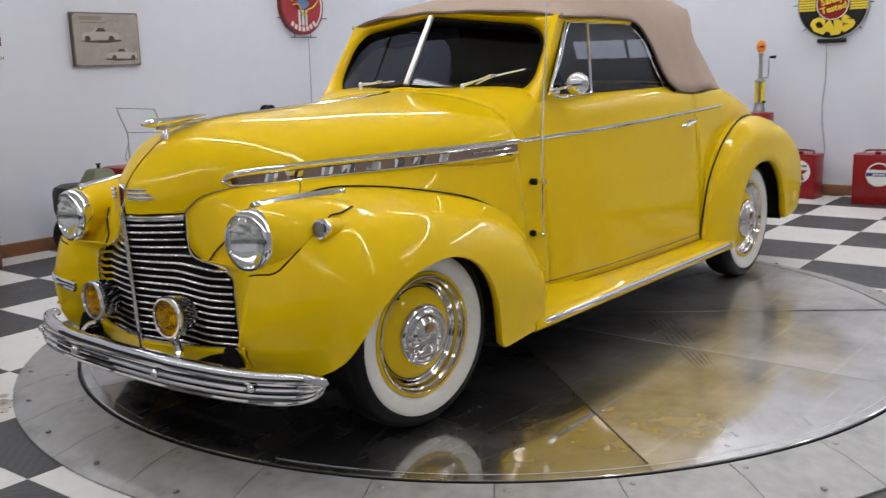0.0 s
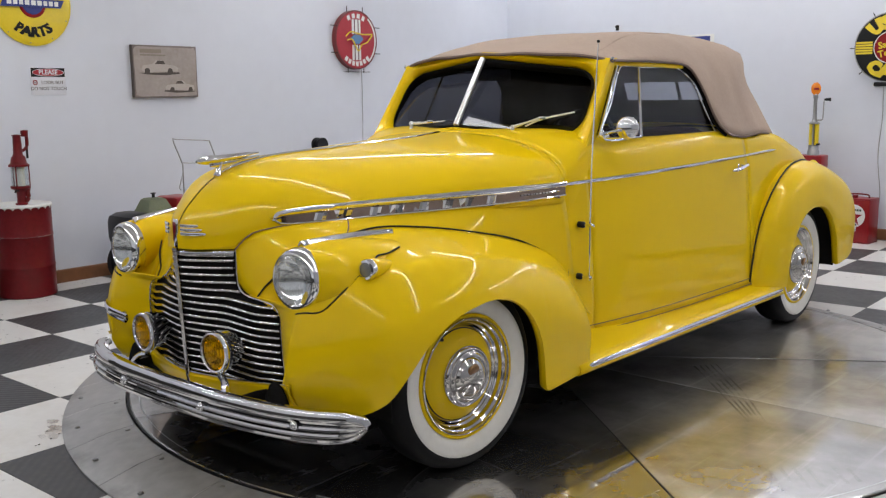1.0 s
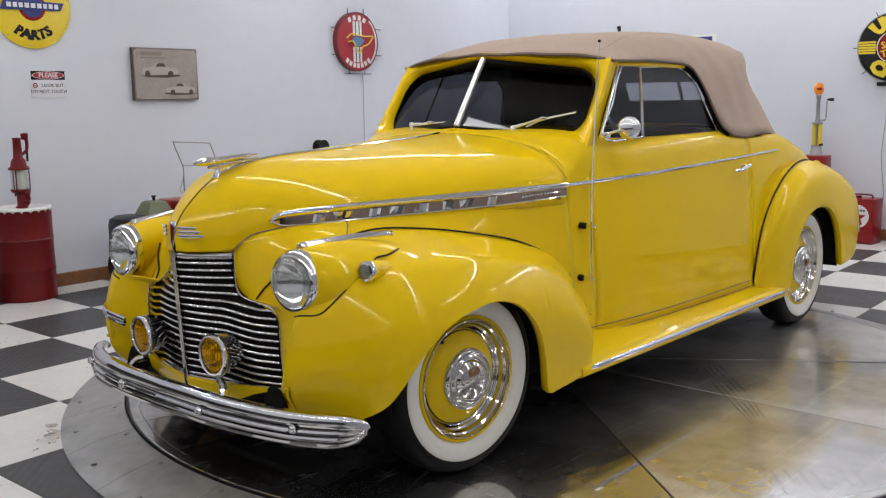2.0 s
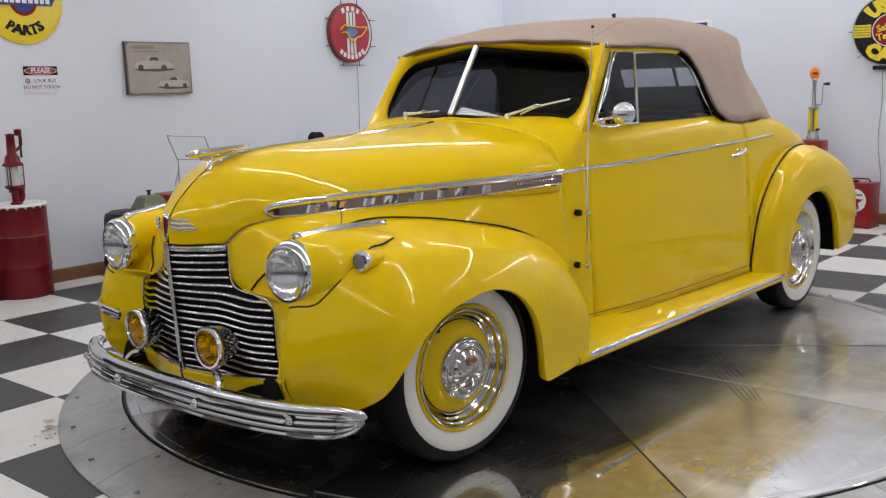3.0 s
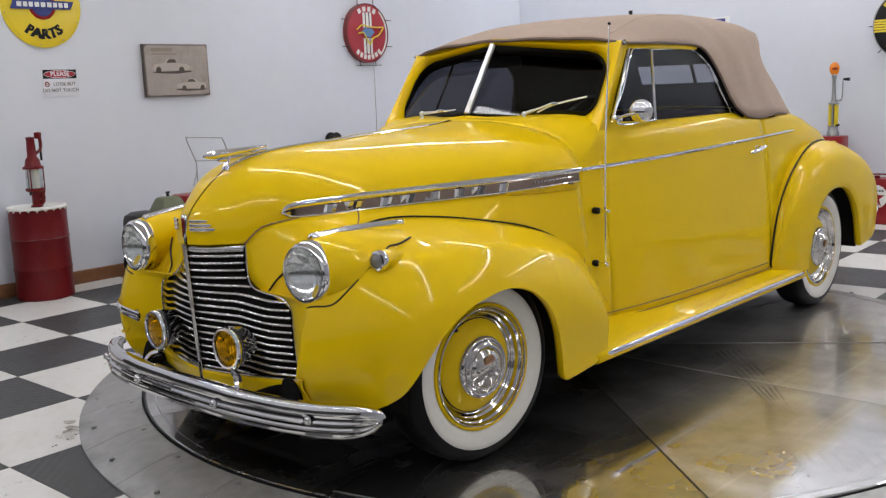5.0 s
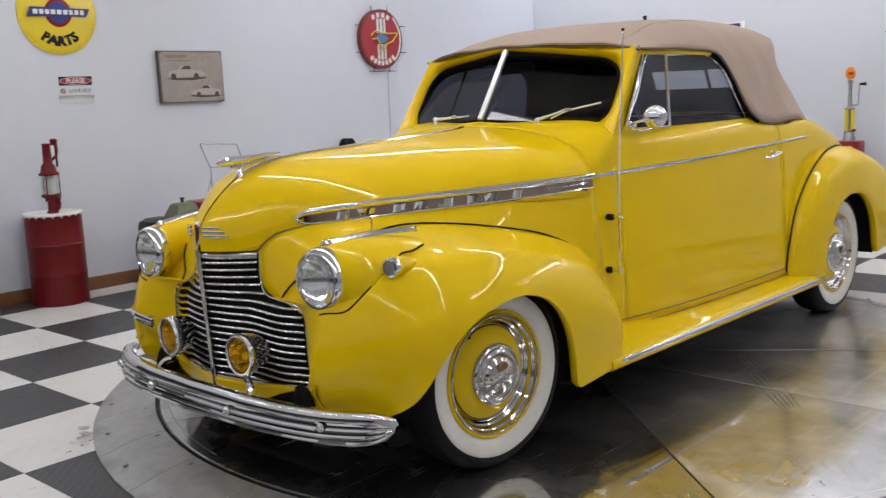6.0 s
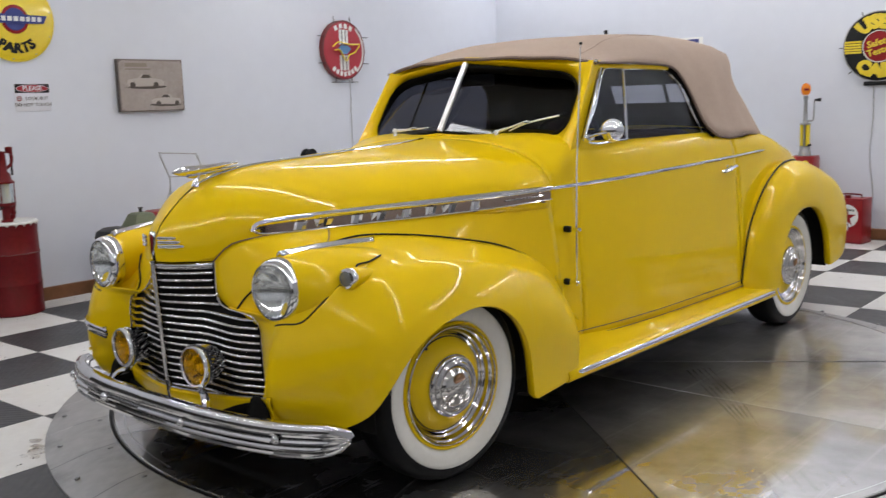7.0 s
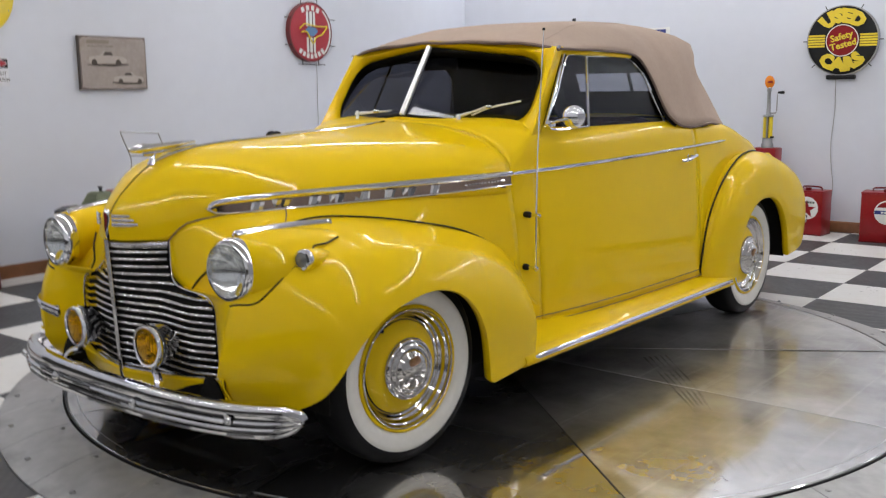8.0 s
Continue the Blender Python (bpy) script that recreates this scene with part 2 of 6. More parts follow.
def worn_sheet(m, haze, clearness=0.08):
    """A worn metal sheet: a clear lobe under a hazy one that comes through in patches, streaks and tyre scrubs."""
    nt = m.node_tree
    scuff(nt, 0.32, 0.14)
    tc = nt.nodes.new("ShaderNodeTexCoord")

    def noise(stretch, turn, lo, hi, top):
        mp, n, r = nt.nodes.new("ShaderNodeMapping"), nt.nodes.new("ShaderNodeTexNoise"), nt.nodes.new("ShaderNodeMapRange")
        mp.inputs["Scale"].default_value, mp.inputs["Rotation"].default_value = stretch, (0, 0, turn)
        n.inputs["Scale"].default_value, n.inputs["Detail"].default_value, n.inputs["Roughness"].default_value = 1.0, 6, 0.6
        r.inputs["From Min"].default_value, r.inputs["From Max"].default_value, r.inputs["To Max"].default_value = lo, hi, top
        nt.links.new(tc.outputs["Object"], mp.inputs["Vector"])
        nt.links.new(mp.outputs[0], n.inputs["Vector"])
        nt.links.new(n.outputs["Fac"], r.inputs["Value"])
        return r.outputs[0]

    def both(kind, a, b):
        x = nt.nodes.new("ShaderNodeMath")
        x.operation, x.use_clamp = kind, True
        for k, v in enumerate((a, b)):
            if isinstance(v, float):
                x.inputs[k].default_value = v
            else:
                nt.links.new(v, x.inputs[k])
        return x.outputs[0]

    total = both("ADD", noise((1.3, 1.1, 1), 0.0, 0.36, 0.66, 0.9 * haze), 0.42 * haze)
    total = both("ADD", total, noise((1.0, 22, 1), 0.7, 0.56, 0.78, 0.35 * haze))
    clear, blend = nt.nodes.new("ShaderNodeBsdfGlossy"), nt.nodes.new("ShaderNodeMixShader")
    clear.inputs["Color"].default_value, clear.inputs["Roughness"].default_value = (0.56, 0.55, 0.54, 1), clearness
    nt.links.new(total, blend.inputs[0])
    nt.links.new(clear.outputs[0], blend.inputs[1])
    nt.links.new(nt.nodes["Principled BSDF"].outputs[0], blend.inputs[2])
    nt.links.new(blend.outputs[0], nt.nodes["Material Output"].inputs["Surface"])


worn_sheet(TURNTABLE, 0.56)
TURNTABLE_DULL = mat("dulled_sheet_steel", (0.54, 0.53, 0.52), 0.13, 0.9, 0.08, 0.7)
worn_sheet(TURNTABLE_DULL, 0.80)
TURNTABLE_CLEAR = mat("newly_polished_sheet_steel", (0.50, 0.49, 0.48), 0.13, 0.9, 0.08, 0.7)
worn_sheet(TURNTABLE_CLEAR, 0.34, 0.05)


def rubbed(name, color, cover):
    """A smear that covers its ground only in part, in broken streaks."""
    m = bpy.data.materials.new(name)
    m.use_nodes = True
    nt = m.node_tree
    b = nt.nodes["Principled BSDF"]
    b.inputs["Base Color"].default_value, b.inputs["Roughness"].default_value = (*color, 1), 0.6
    tc, n, r = nt.nodes.new("ShaderNodeTexCoord"), nt.nodes.new("ShaderNodeTexNoise"), nt.nodes.new("ShaderNodeMapRange")
    n.inputs["Scale"].default_value, n.inputs["Detail"].default_value = 5.0, 5
    r.inputs["From Min"].default_value, r.inputs["From Max"].default_value, r.inputs["To Max"].default_value = 0.34, 0.62, cover
    nt.links.new(tc.outputs["Object"], n.inputs["Vector"])
    nt.links.new(n.outputs["Fac"], r.inputs["Value"])
    nt.links.new(r.outputs[0], b.inputs["Alpha"])
    return m


SCUFF = rubbed("rubber_smear", (0.03, 0.029, 0.028), 0.5)
HOOP = rubbed("bare_rubbed_metal", (0.42, 0.26, 0.25), 0.6)
SCRUB = rubbed("faint_rubber_smear", (0.06, 0.057, 0.053), 0.24)
DUST = rubbed("brown_dust", (0.45, 0.36, 0.27), 0.28)
RING_STEEL = mat("dull_grey_plate", (0.385, 0.382, 0.375), 0.42, 0.4, 0.24, 2.2, rough_var=0.14, bump=0.08, bump_scale=30.0, stain=(0.17, 0.165, 0.155), stain_amount=0.7, stain_scale=3.5)
PRINT_EDGE = mat("burnt_sepia_edge", (0.20, 0.165, 0.15), 0.7, 0, 0.2, 12.0, stain=(0.09, 0.07, 0.06), stain_amount=0.6, stain_scale=9.0)
PRINT = mat("sepia_print", (0.38, 0.33, 0.30), 0.7, 0, 0.12, 4.0, stain=(0.24, 0.19, 0.15), stain_amount=0.5, stain_scale=5.0)
PRINT_DARK = mat("sepia_ink", (0.08, 0.065, 0.055), 0.7, 0, 0.2, 9.0)
PRINT_LIGHT = mat("sepia_highlight", (0.47, 0.42, 0.385), 0.7, 0, 0.1, 9.0)


# ---- mesh helpers ----
def spline(xs, ys):
    """A smooth curve through (xs, ys) that does not overshoot; xs ascending or descending."""
    xs, ys = np.array(xs, float), np.array(ys, float)
    if xs[0] > xs[-1]:
        xs, ys = xs[::-1], ys[::-1]
    h, d = np.diff(xs), np.diff(ys) / np.diff(xs)
    m = np.zeros_like(ys)
    m[0], m[-1] = d[0], d[-1]
    for i in range(1, len(xs) - 1):
        if d[i - 1] * d[i] > 0:
            w1, w2 = 2 * h[i] + h[i - 1], h[i] + 2 * h[i - 1]
            m[i] = (w1 + w2) / (w1 / d[i - 1] + w2 / d[i])

    def at(x):
        x = np.clip(x, xs[0], xs[-1])
        i = np.clip(np.searchsorted(xs, x) - 1, 0, len(h) - 1)
        t = (x - xs[i]) / h[i]
        return ((1 + 2 * t) * (1 - t) ** 2 * ys[i] + t * (1 - t) ** 2 * h[i] * m[i] + t * t * (3 - 2 * t) * ys[i + 1] + t * t * (t - 1) * h[i] * m[i + 1])
    return at


def even(xs, ys):
    """A curve through (xs, ys) with even curvature (natural cubic spline); ys may be numbers or points."""
    xs, ys = np.array(xs, float), np.array(ys, float)
    if xs[0] > xs[-1]:
        xs, ys = xs[::-1], ys[::-1]
    h, n = np.diff(xs), len(xs)
    a, r = np.eye(n), np.zeros_like(ys)
    for i in range(1, n - 1):
        a[i, i - 1:i + 2] = h[i - 1], 2 * (h[i - 1] + h[i]), h[i]
        r[i] = 6 * ((ys[i + 1] - ys[i]) / h[i] - (ys[i] - ys[i - 1]) / h[i - 1])
    m = np.linalg.solve(a, r)

    def at(x):
        x = min(max(float(x), xs[0]), xs[-1])
        i = min(max(int(np.searchsorted(xs, x)) - 1, 0), n - 2)
        p, q = (xs[i + 1] - x) / h[i], (x - xs[i]) / h[i]
        return p * ys[i] + q * ys[i + 1] + ((p ** 3 - p) * m[i] + (q ** 3 - q) * m[i + 1]) * h[i] ** 2 / 6
    return at


def flow(points, n):
    """n points on a smooth curve through the given points, evenly spaced along it."""
    p = np.array(points, float)
    s = np.concatenate([[0], np.cumsum(np.linalg.norm(np.diff(p, axis=0), axis=1))])
    ext = np.vstack([2 * p[0] - p[1], p, 2 * p[-1] - p[-2]])
    dense = []
    for i in range(len(p) - 1):
        a, b, c, d = ext[i:i + 4]
        for t in np.linspace(0, 1, 16, endpoint=False):
            dense.append(0.5 * ((2 * b) + (c - a) * t + (2 * a - 5 * b + 4 * c - d) * t * t + (3 * b - a - 3 * c + d) * t ** 3))
    dense = np.array(dense + [p[-1]])
    s = np.concatenate([[0], np.cumsum(np.linalg.norm(np.diff(dense, axis=0), axis=1))])
    u = np.linspace(0, s[-1], n)
    return np.stack([np.interp(u, s, dense[:, k]) for k in range(3)], 1)


def finish(verts, faces, name, smooth=40.0):
    me = bpy.data.meshes.new(name)
    me.from_pydata([tuple(map(float, v)) for v in verts], [], faces)
    bm = bmesh.new()
    bm.from_mesh(me)
    bmesh.ops.remove_doubles(bm, verts=bm.verts, dist=1e-5)
    bmesh.ops.recalc_face_normals(bm, faces=bm.faces)
    bm.to_mesh(me)
    bm.free()
    if smooth:
        me.shade_smooth()
        me.set_sharp_from_angle(angle=radians(smooth))
    return me


def sheet(grid, wrap_u=False, wrap_v=False):
    """Verts and faces of a grid of points [u][v]."""
    g = np.asarray(grid, float)
    n, m = g.shape[:2]
    faces = []
    for i in range(n if wrap_u else n - 1):
        for j in range(m if wrap_v else m - 1):
            a, b = i * m + j, i * m + (j + 1) % m
            c, d = ((i + 1) % n) * m + (j + 1) % m, ((i + 1) % n) * m + j
            faces.append((a, b, c, d))
    return g.reshape(-1, 3), faces


def fair(grid, rounds=24, hold=1, hold_u=1):
    """Evens out small waves in a grid of points without shrinking it; the outer rows and columns stay."""
    g = np.array(grid, float)
    fixed = g.copy()
    for k in range(2 * rounds):
        w = 0.5 if k % 2 == 0 else -0.52
        d = np.zeros_like(g)
        d[1:-1] += 0.5 * (g[2:] + g[:-2]) - g[1:-1]
        d[:, 1:-1] += 0.5 * (g[:, 2:] + g[:, :-2]) - g[:, 1:-1]
        g += 0.5 * w * d
        g[:hold_u], g[-hold_u:], g[:, :hold], g[:, -hold:] = fixed[:hold_u], fixed[-hold_u:], fixed[:, :hold], fixed[:, -hold:]
    return g


def join(*pieces):
    verts, faces = [], []
    for v, f in pieces:
        k = len(verts)
        verts.extend(np.asarray(v).tolist())
        faces.extend(tuple(i + k for i in q) for q in f)
    return verts, faces


def tube(points, r, sides=8, closed=False, flat=1.0):
    """A round bar along points; r may be one radius or one per point. flat squeezes it sideways."""
    p = np.array(points, float)
    n = len(p)
    rs = np.full(n, r) if np.isscalar(r) else np.array(r, float)
    rings, up = [], np.array([0, 0, 1.0])
    for i in range(n):
        t = p[(i + 1) % n if closed else min(i + 1, n - 1)] - p[i - 1 if closed or i else 0]
        t = t / (np.linalg.norm(t) + 1e-12)
        a = np.cross(t, up)
        if np.linalg.norm(a) < 0.2:
            a = np.cross(t, (0, 1.0, 0))
        a /= np.linalg.norm(a)
        b = np.cross(a, t)
        ang = np.linspace(0, 2 * np.pi, sides, endpoint=False)
        rings.append(p[i] + rs[i] * (np.cos(ang)[:, None] * a * flat + np.sin(ang)[:, None] * b))
    v, f = sheet(np.array(rings), wrap_u=closed, wrap_v=True)
    if not closed:
        f = f + [tuple(range(sides)), tuple((n - 1) * sides + k for k in range(sides))]
    return v, f


def lathe(profile, sides=48, axis="z", caps=True):
    """A turned form; profile: (radius, height) pairs along the axis."""
    ang = np.linspace(0, 2 * np.pi, sides, endpoint=False)
    rings = []
    for r, h in profile:
        c, s = r * np.cos(ang), r * np.sin(ang)
        hh = np.full(sides, h)
        rings.append(np.stack({"z": (c, s, hh), "y": (c, hh, s), "x": (hh, c, s)}[axis], 1))
    v, f = sheet(np.array(rings), wrap_v=True)
    if caps:
        if profile[0][0] > 1e-6:
            f = f + [tuple(range(sides))]
        if profile[-1][0] > 1e-6:
            k = (len(profile) - 1) * sides
            f = f + [tuple(k + i for i in range(sides))]
    return v, f


def moved(piece, m):
    v, f = piece
    return [tuple(m @ Vector(tuple(q))) for q in v], f


def flipped(piece):
    """The mirror image across the car's middle."""
    v, f = piece
    return np.asarray(v, float) * np.array([1, -1, 1]), f


def slab(x0, y0, z0, x1, y1, z1, bevel=0.0):
    """A box with bevelled edges."""
    bm = bmesh.new()
    bmesh.ops.create_cube(bm, size=1)
    for v in bm.verts:
        v.co = ((x0 + x1) / 2 + v.co.x * (x1 - x0), (y0 + y1) / 2 + v.co.y * (y1 - y0), (z0 + z1) / 2 + v.co.z * (z1 - z0))
    if bevel:
        bmesh.ops.bevel(bm, geom=bm.edges[:], offset=bevel, segments=2, affect="EDGES", profile=0.5)
    bm.verts.index_update()
    out = [tuple(v.co) for v in bm.verts], [tuple(v.index for v in f.verts) for f in bm.faces]
    bm.free()
    return out


def thing(name, label, category, group="", place=None, kind=""):
    ob = new(name)
    ob.empty_display_size = 0.1
    if place is not None:
        ob.matrix_world = place
    return tagged(ob, label, category, group, kind)


def part(name, piece, material, parent=None, label="", smooth=40.0, thick=0.0, place=None):
    """One mesh object under its thing or part."""
    ob = new(name, finish(*piece, name, smooth))
    ob.data.materials.append(material)
    if thick:
        s = ob.modifiers.new("thickness", "SOLIDIFY")
        s.thickness, s.offset = thick, -1
    if parent is not None:
        ob.parent = parent
    if place is not None:
        ob.matrix_basis = place
    if label:
        ob["label"] = label
    return ob


def lettering(name, body, size, material, parent, place, depth=0.002, arc=0.0, label="", weight=0.0):
    """Built-in letters as a mesh; arc bends the line round a circle of that radius (negative: along the lower side)."""
    cu = bpy.data.curves.new(name, "FONT")
    cu.body, cu.size, cu.extrude, cu.align_x, cu.align_y = body, size, depth, "CENTER", "CENTER"
    cu.resolution_u, cu.offset = 2, weight
    tmp = bpy.data.objects.new(name, cu)
    scene.collection.objects.link(tmp)
    me = bpy.data.meshes.new_from_object(tmp.evaluated_get(bpy.context.evaluated_depsgraph_get()))
    bpy.data.objects.remove(tmp)
    if arc:
        for v in me.vertices:
            a, r = v.co.x / abs(arc), abs(arc)
            if arc > 0:
                v.co.x, v.co.y = (r + v.co.y) * math.sin(a), (r + v.co.y) * math.cos(a)
            else:
                v.co.x, v.co.y = (r - v.co.y) * math.sin(a), -(r - v.co.y) * math.cos(a)
    me.name = name
    me.materials.clear()
    me.materials.append(material)
    ob = new(name, me)
    ob.parent = parent
    ob.matrix_basis = place
    if label:
        ob["label"] = label
    return ob


# ---- the room: its corner, turned a little against the car ----
FLOOR = -0.072
ROOM = Matrix.Translation((-5.46, -4.41, FLOOR)) @ pose(0, 0, 0, 0, 0, 1.76)
LONG, WIDE, HIGH = 12.2, 10.6, 3.5
# the room's plan is drawn a little too large; this brings it and all that stands in it to size, beside the car
EYE, SIZE = Vector((3.85, 2.87, 1.318)), 0.980
FIT = Matrix.Translation(EYE) @ Matrix.Diagonal((SIZE, SIZE, SIZE, 1.0)) @ Matrix.Translation(-EYE)
TABLE = EYE.z * (1 - SIZE)  # the turntable's top, on which the wheels stand


def structure(name, piece, material, label, category, smooth=0.0):
    ob = part(name, piece, material, smooth=smooth)
    ob.matrix_world = FIT @ ROOM
    return tagged(ob, label, category, kind="structure")


structure("wall_south", slab(-0.15, -0.15, -0.1, LONG + 0.15, 0, HIGH), WALL_PAINT, "smooth white painted showroom wall hung with signs", "wall")
structure("wall_west", slab(-0.15, 0.001, -0.1, 0, WIDE, HIGH), WALL_PAINT, "smooth white painted wall with round sign", "wall")
structure("wall_east", slab(LONG, 0.001, -0.1, LONG + 0.15, WIDE, HIGH), PALE_WALL, "plain pale painted wall", "wall")
structure("wall_north", slab(-0.15, WIDE + 0.001, -0.1, LONG + 0.15, WIDE + 0.15, HIGH), GREY_WALL, "plain mid-grey painted wall", "wall")
# two dark panels added out of view, to put a dark band into chrome reflections
structure("wainscot_east", slab(LONG - 0.02, 0.002, 0.0, LONG - 0.001, WIDE - 0.001, 1.25, 0.004), CHROME_DIMMER, "unseen dark panel added low on the wall to darken chrome reflections", "wall panel")
structure("wainscot_south", slab(8.3, 0.001, 0.0, LONG - 0.021, 0.02, 1.25, 0.004), CHROME_DIMMER, "unseen dark panel added low on the wall to darken chrome reflections", "wall panel")
structure("ceiling", slab(-0.15, -0.15, HIGH + 0.002, LONG + 0.15, WIDE + 0.15, HIGH + 0.12), CEILING_PAINT, "white painted showroom ceiling", "ceiling")
structure("floor", slab(-0.15, -0.15, -0.2, LONG + 0.15, WIDE + 0.15, -0.008), DARK, "concrete slab under checkered vinyl tiles", "floor")


def board(run):
    """A skirting board with a rounded top, run metres long along local x."""
    prof = [(0, 0), (0.016, 0), (0.016, 0.085), (0.012, 0.097), (0.005, 0.102), (0, 0.102)]
    return sheet(np.array([[(x, y, z) for y, z in prof] for x in (0.0, run)]), wrap_v=True)


for nm, m, run in (("baseboard", pose(0.017, 0.0005, 0), LONG - 0.02), ("baseboard", pose(0.0005, WIDE - 0.02, 0, 0, 0, -90), WIDE - 0.04)):
    b = part(nm, board(run), WOOD, smooth=30)
    b.matrix_world = FIT @ ROOM @ m
    tagged(b, "reddish brown stained wooden baseboard along the wall", "baseboard", kind="structure")


# ---- ceiling lights: rows of twin fluorescent tubes ----
def ceiling_light():
    t = thing("ceiling_light", "white fluorescent batten with a bright diffuser on the ceiling", "ceiling light", "ceiling lights")
    part("housing", slab(-1.22, -0.06, -0.05, 1.22, 0.06, 0, 0.01), WHITE_PAINT, t)
    arc = [(0.045 * math.cos(t), -0.045 - 0.040 * math.sin(t)) for t in np.linspace(0, math.pi, 12)]
    part("diffuser", sheet([[(x, y, z) for y, z in arc] for x in (-1.2, 1.2)]), TUBE, t, "bright ribbed diffuser")
    for x in (-1.21, 1.21):
        part("end_cap", slab(x - 0.012, -0.06, -0.095, x + 0.012, 0.06, -0.04, 0.004), WHITE_PAINT, t)
    return t


first = ceiling_light()
first.matrix_world = FIT @ ROOM @ pose(0.5, 1.4, HIGH, 0, 0, 90)
for i in range(4):
    for j in range(4):
        if i or j:
            copy_thing(first, FIT @ ROOM @ pose(0.5 + 3.12 * i, 1.4 + 2.45 * j, HIGH, 0, 0, 90))

# ---- turntable ----
TT = (-0.016, 0.024)
RD, RO = 2.027, 2.307
tt = thing("turntable", "low round steel car turntable with a dull outer ring", "turntable", place=FIT @ Matrix.Translation((TT[0], TT[1], 0)))
part("drum", lathe([(0.0, -0.014), (RD - 0.02, -0.014), (RD - 0.02, FLOOR + 0.001), (0, FLOOR + 0.001)], 128), STEEL, tt)
SEAMS = (14, 50.5, 89.5, 125, 160, 196, 232, 268, 304, 339)
for k in range(10):
    a0, a1 = radians(SEAMS[k]), radians(SEAMS[(k + 1) % 10] + (360 if k == 9 else 0))
    g = 0.0009
    ang = np.linspace(a0, a1, 25)
    rr = np.array([0.02, 0.5, 1.0, 1.5, RD - 0.01, RD - 0.006])
    pts = [[((r * math.cos(a) - g * math.sin(a) * (1 if a < (a0 + a1) / 2 else -1)), (r * math.sin(a) + g * math.cos(a) * (1 if a < (a0 + a1) / 2 else -1)), 0.0 if i < 5 else -0.003) for a in ang] for i, r in enumerate(rr)]
    part("plate", join(sheet(pts), sheet([[(x, y, -0.01) for x, y, z in r] for r in (pts[0], pts[-1])]), sheet([pts[-1], [(x, y, -0.01) for x, y, z in pts[-1]]])), TURNTABLE_CLEAR if k in (0, 5, 9) else TURNTABLE_DULL if k in (2, 3, 7) else TURNTABLE, tt, smooth=0, place=pose(0, 0, 0, 0.04 * math.sin(k * 2.4), 0.04 * math.cos(k * 1.7), 0))
for k, a in enumerate(SEAMS):
    part("seam", moved(slab(0.03, -0.0022, 0.0, RD - 0.06, 0.0022, 0.0014, 0.0006), pose(0, 0, 0.0008, 0, 0, a)), BLACK_PAINT if a in (14, 50.5) else ZINC, tt, "thin joint between two plates")
for k in range(5):
    pts = flow([(-0.324 - 0.025 * k, 0.754 + 0.016 * k, 0.0), (-0.006 - 0.015 * k, 1.045 + 0.021 * k, 0.0), (0.281 - 0.010 * k, 1.307 + 0.013 * k, 0.0)], 24)
    part("tyre_mark", sheet([[(x - TT[0] + o * 0.62, y - TT[1] - o * 0.75, 0.0028) for o in (-0.0055, 0.0055)] for x, y, z in pts]), SCUFF, tt, "dark rubber scuff left by a tyre", smooth=0)
for k in range(7):
    x, y = 0.80 - 0.036 * k, 1.605 + 0.032 * k
    run = 0.17 - 0.012 * k
    part("tyre_mark", sheet([[(x + u * run + o * 0.6, y + u * run * 0.8 - o * 0.8, 0.0028) for o in (-0.008, 0.008)] for u in np.linspace(-0.5, 0.5, 8)]), SCRUB, tt, "faint rubber scrub left by a tyre", smooth=0)
part("border_groove", lathe([(RD - 0.052, 0.0004), (RD - 0.051, 0.0012), (RD - 0.047, 0.0012), (RD - 0.046, 0.0004)], 160, caps=False), ZINC, tt, "thin groove inside the disc's edge")
part("rim", lathe([(RD - 0.004, -0.012), (RD - 0.004, -0.001), (RD + 0.003, -0.001), (RD + 0.004, -0.012)], 160, caps=False), BLACK_PAINT, tt, "thin dark edge round the disc")
SEGS = 33
ring_mesh = None
for k in range(SEGS):
    w = 2 * math.pi / SEGS
    a0 = radians(14.0) + w * k
    if ring_mesh is None:
        ang = np.linspace(0.0007, w - 0.0007, 8)
        rows = [(RD + 0.011, -0.03), (RD + 0.011, -0.004), (RD + 0.014, -0.002), (RD + 0.12, -0.018), (RO - 0.02, FLOOR + 0.014), (RO, FLOOR + 0.008), (RO, FLOOR + 0.0005)]
        ring_mesh = finish(*sheet([[(r * math.cos(a), r * math.sin(a), z) for a in ang] for r, z in rows]), "ring_plate", 25)
        ring_mesh.materials.append(RING_STEEL)
        screw_mesh = finish(*lathe([(0.0, 0.004), (0.006, 0.004), (0.011, 0.001), (0.011, -0.004)], 10), "screw", 30)
        screw_mesh.materials.append(STEEL)
    o = new("ring_plate", ring_mesh)
    o.parent, o.matrix_basis = tt, pose(0, 0, 0, 0, 0, math.degrees(a0))
    for r, da in ((RD + 0.05, 0.1), (RO - 0.06, 0.5)):
        s = new("screw", screw_mesh)
        s.parent = tt
        z = -0.0075 if r < RD + 0.1 else -0.041
        s.matrix_basis = Matrix.Translation((r * math.cos(a0 + w * da), r * math.sin(a0 + w * da), z))

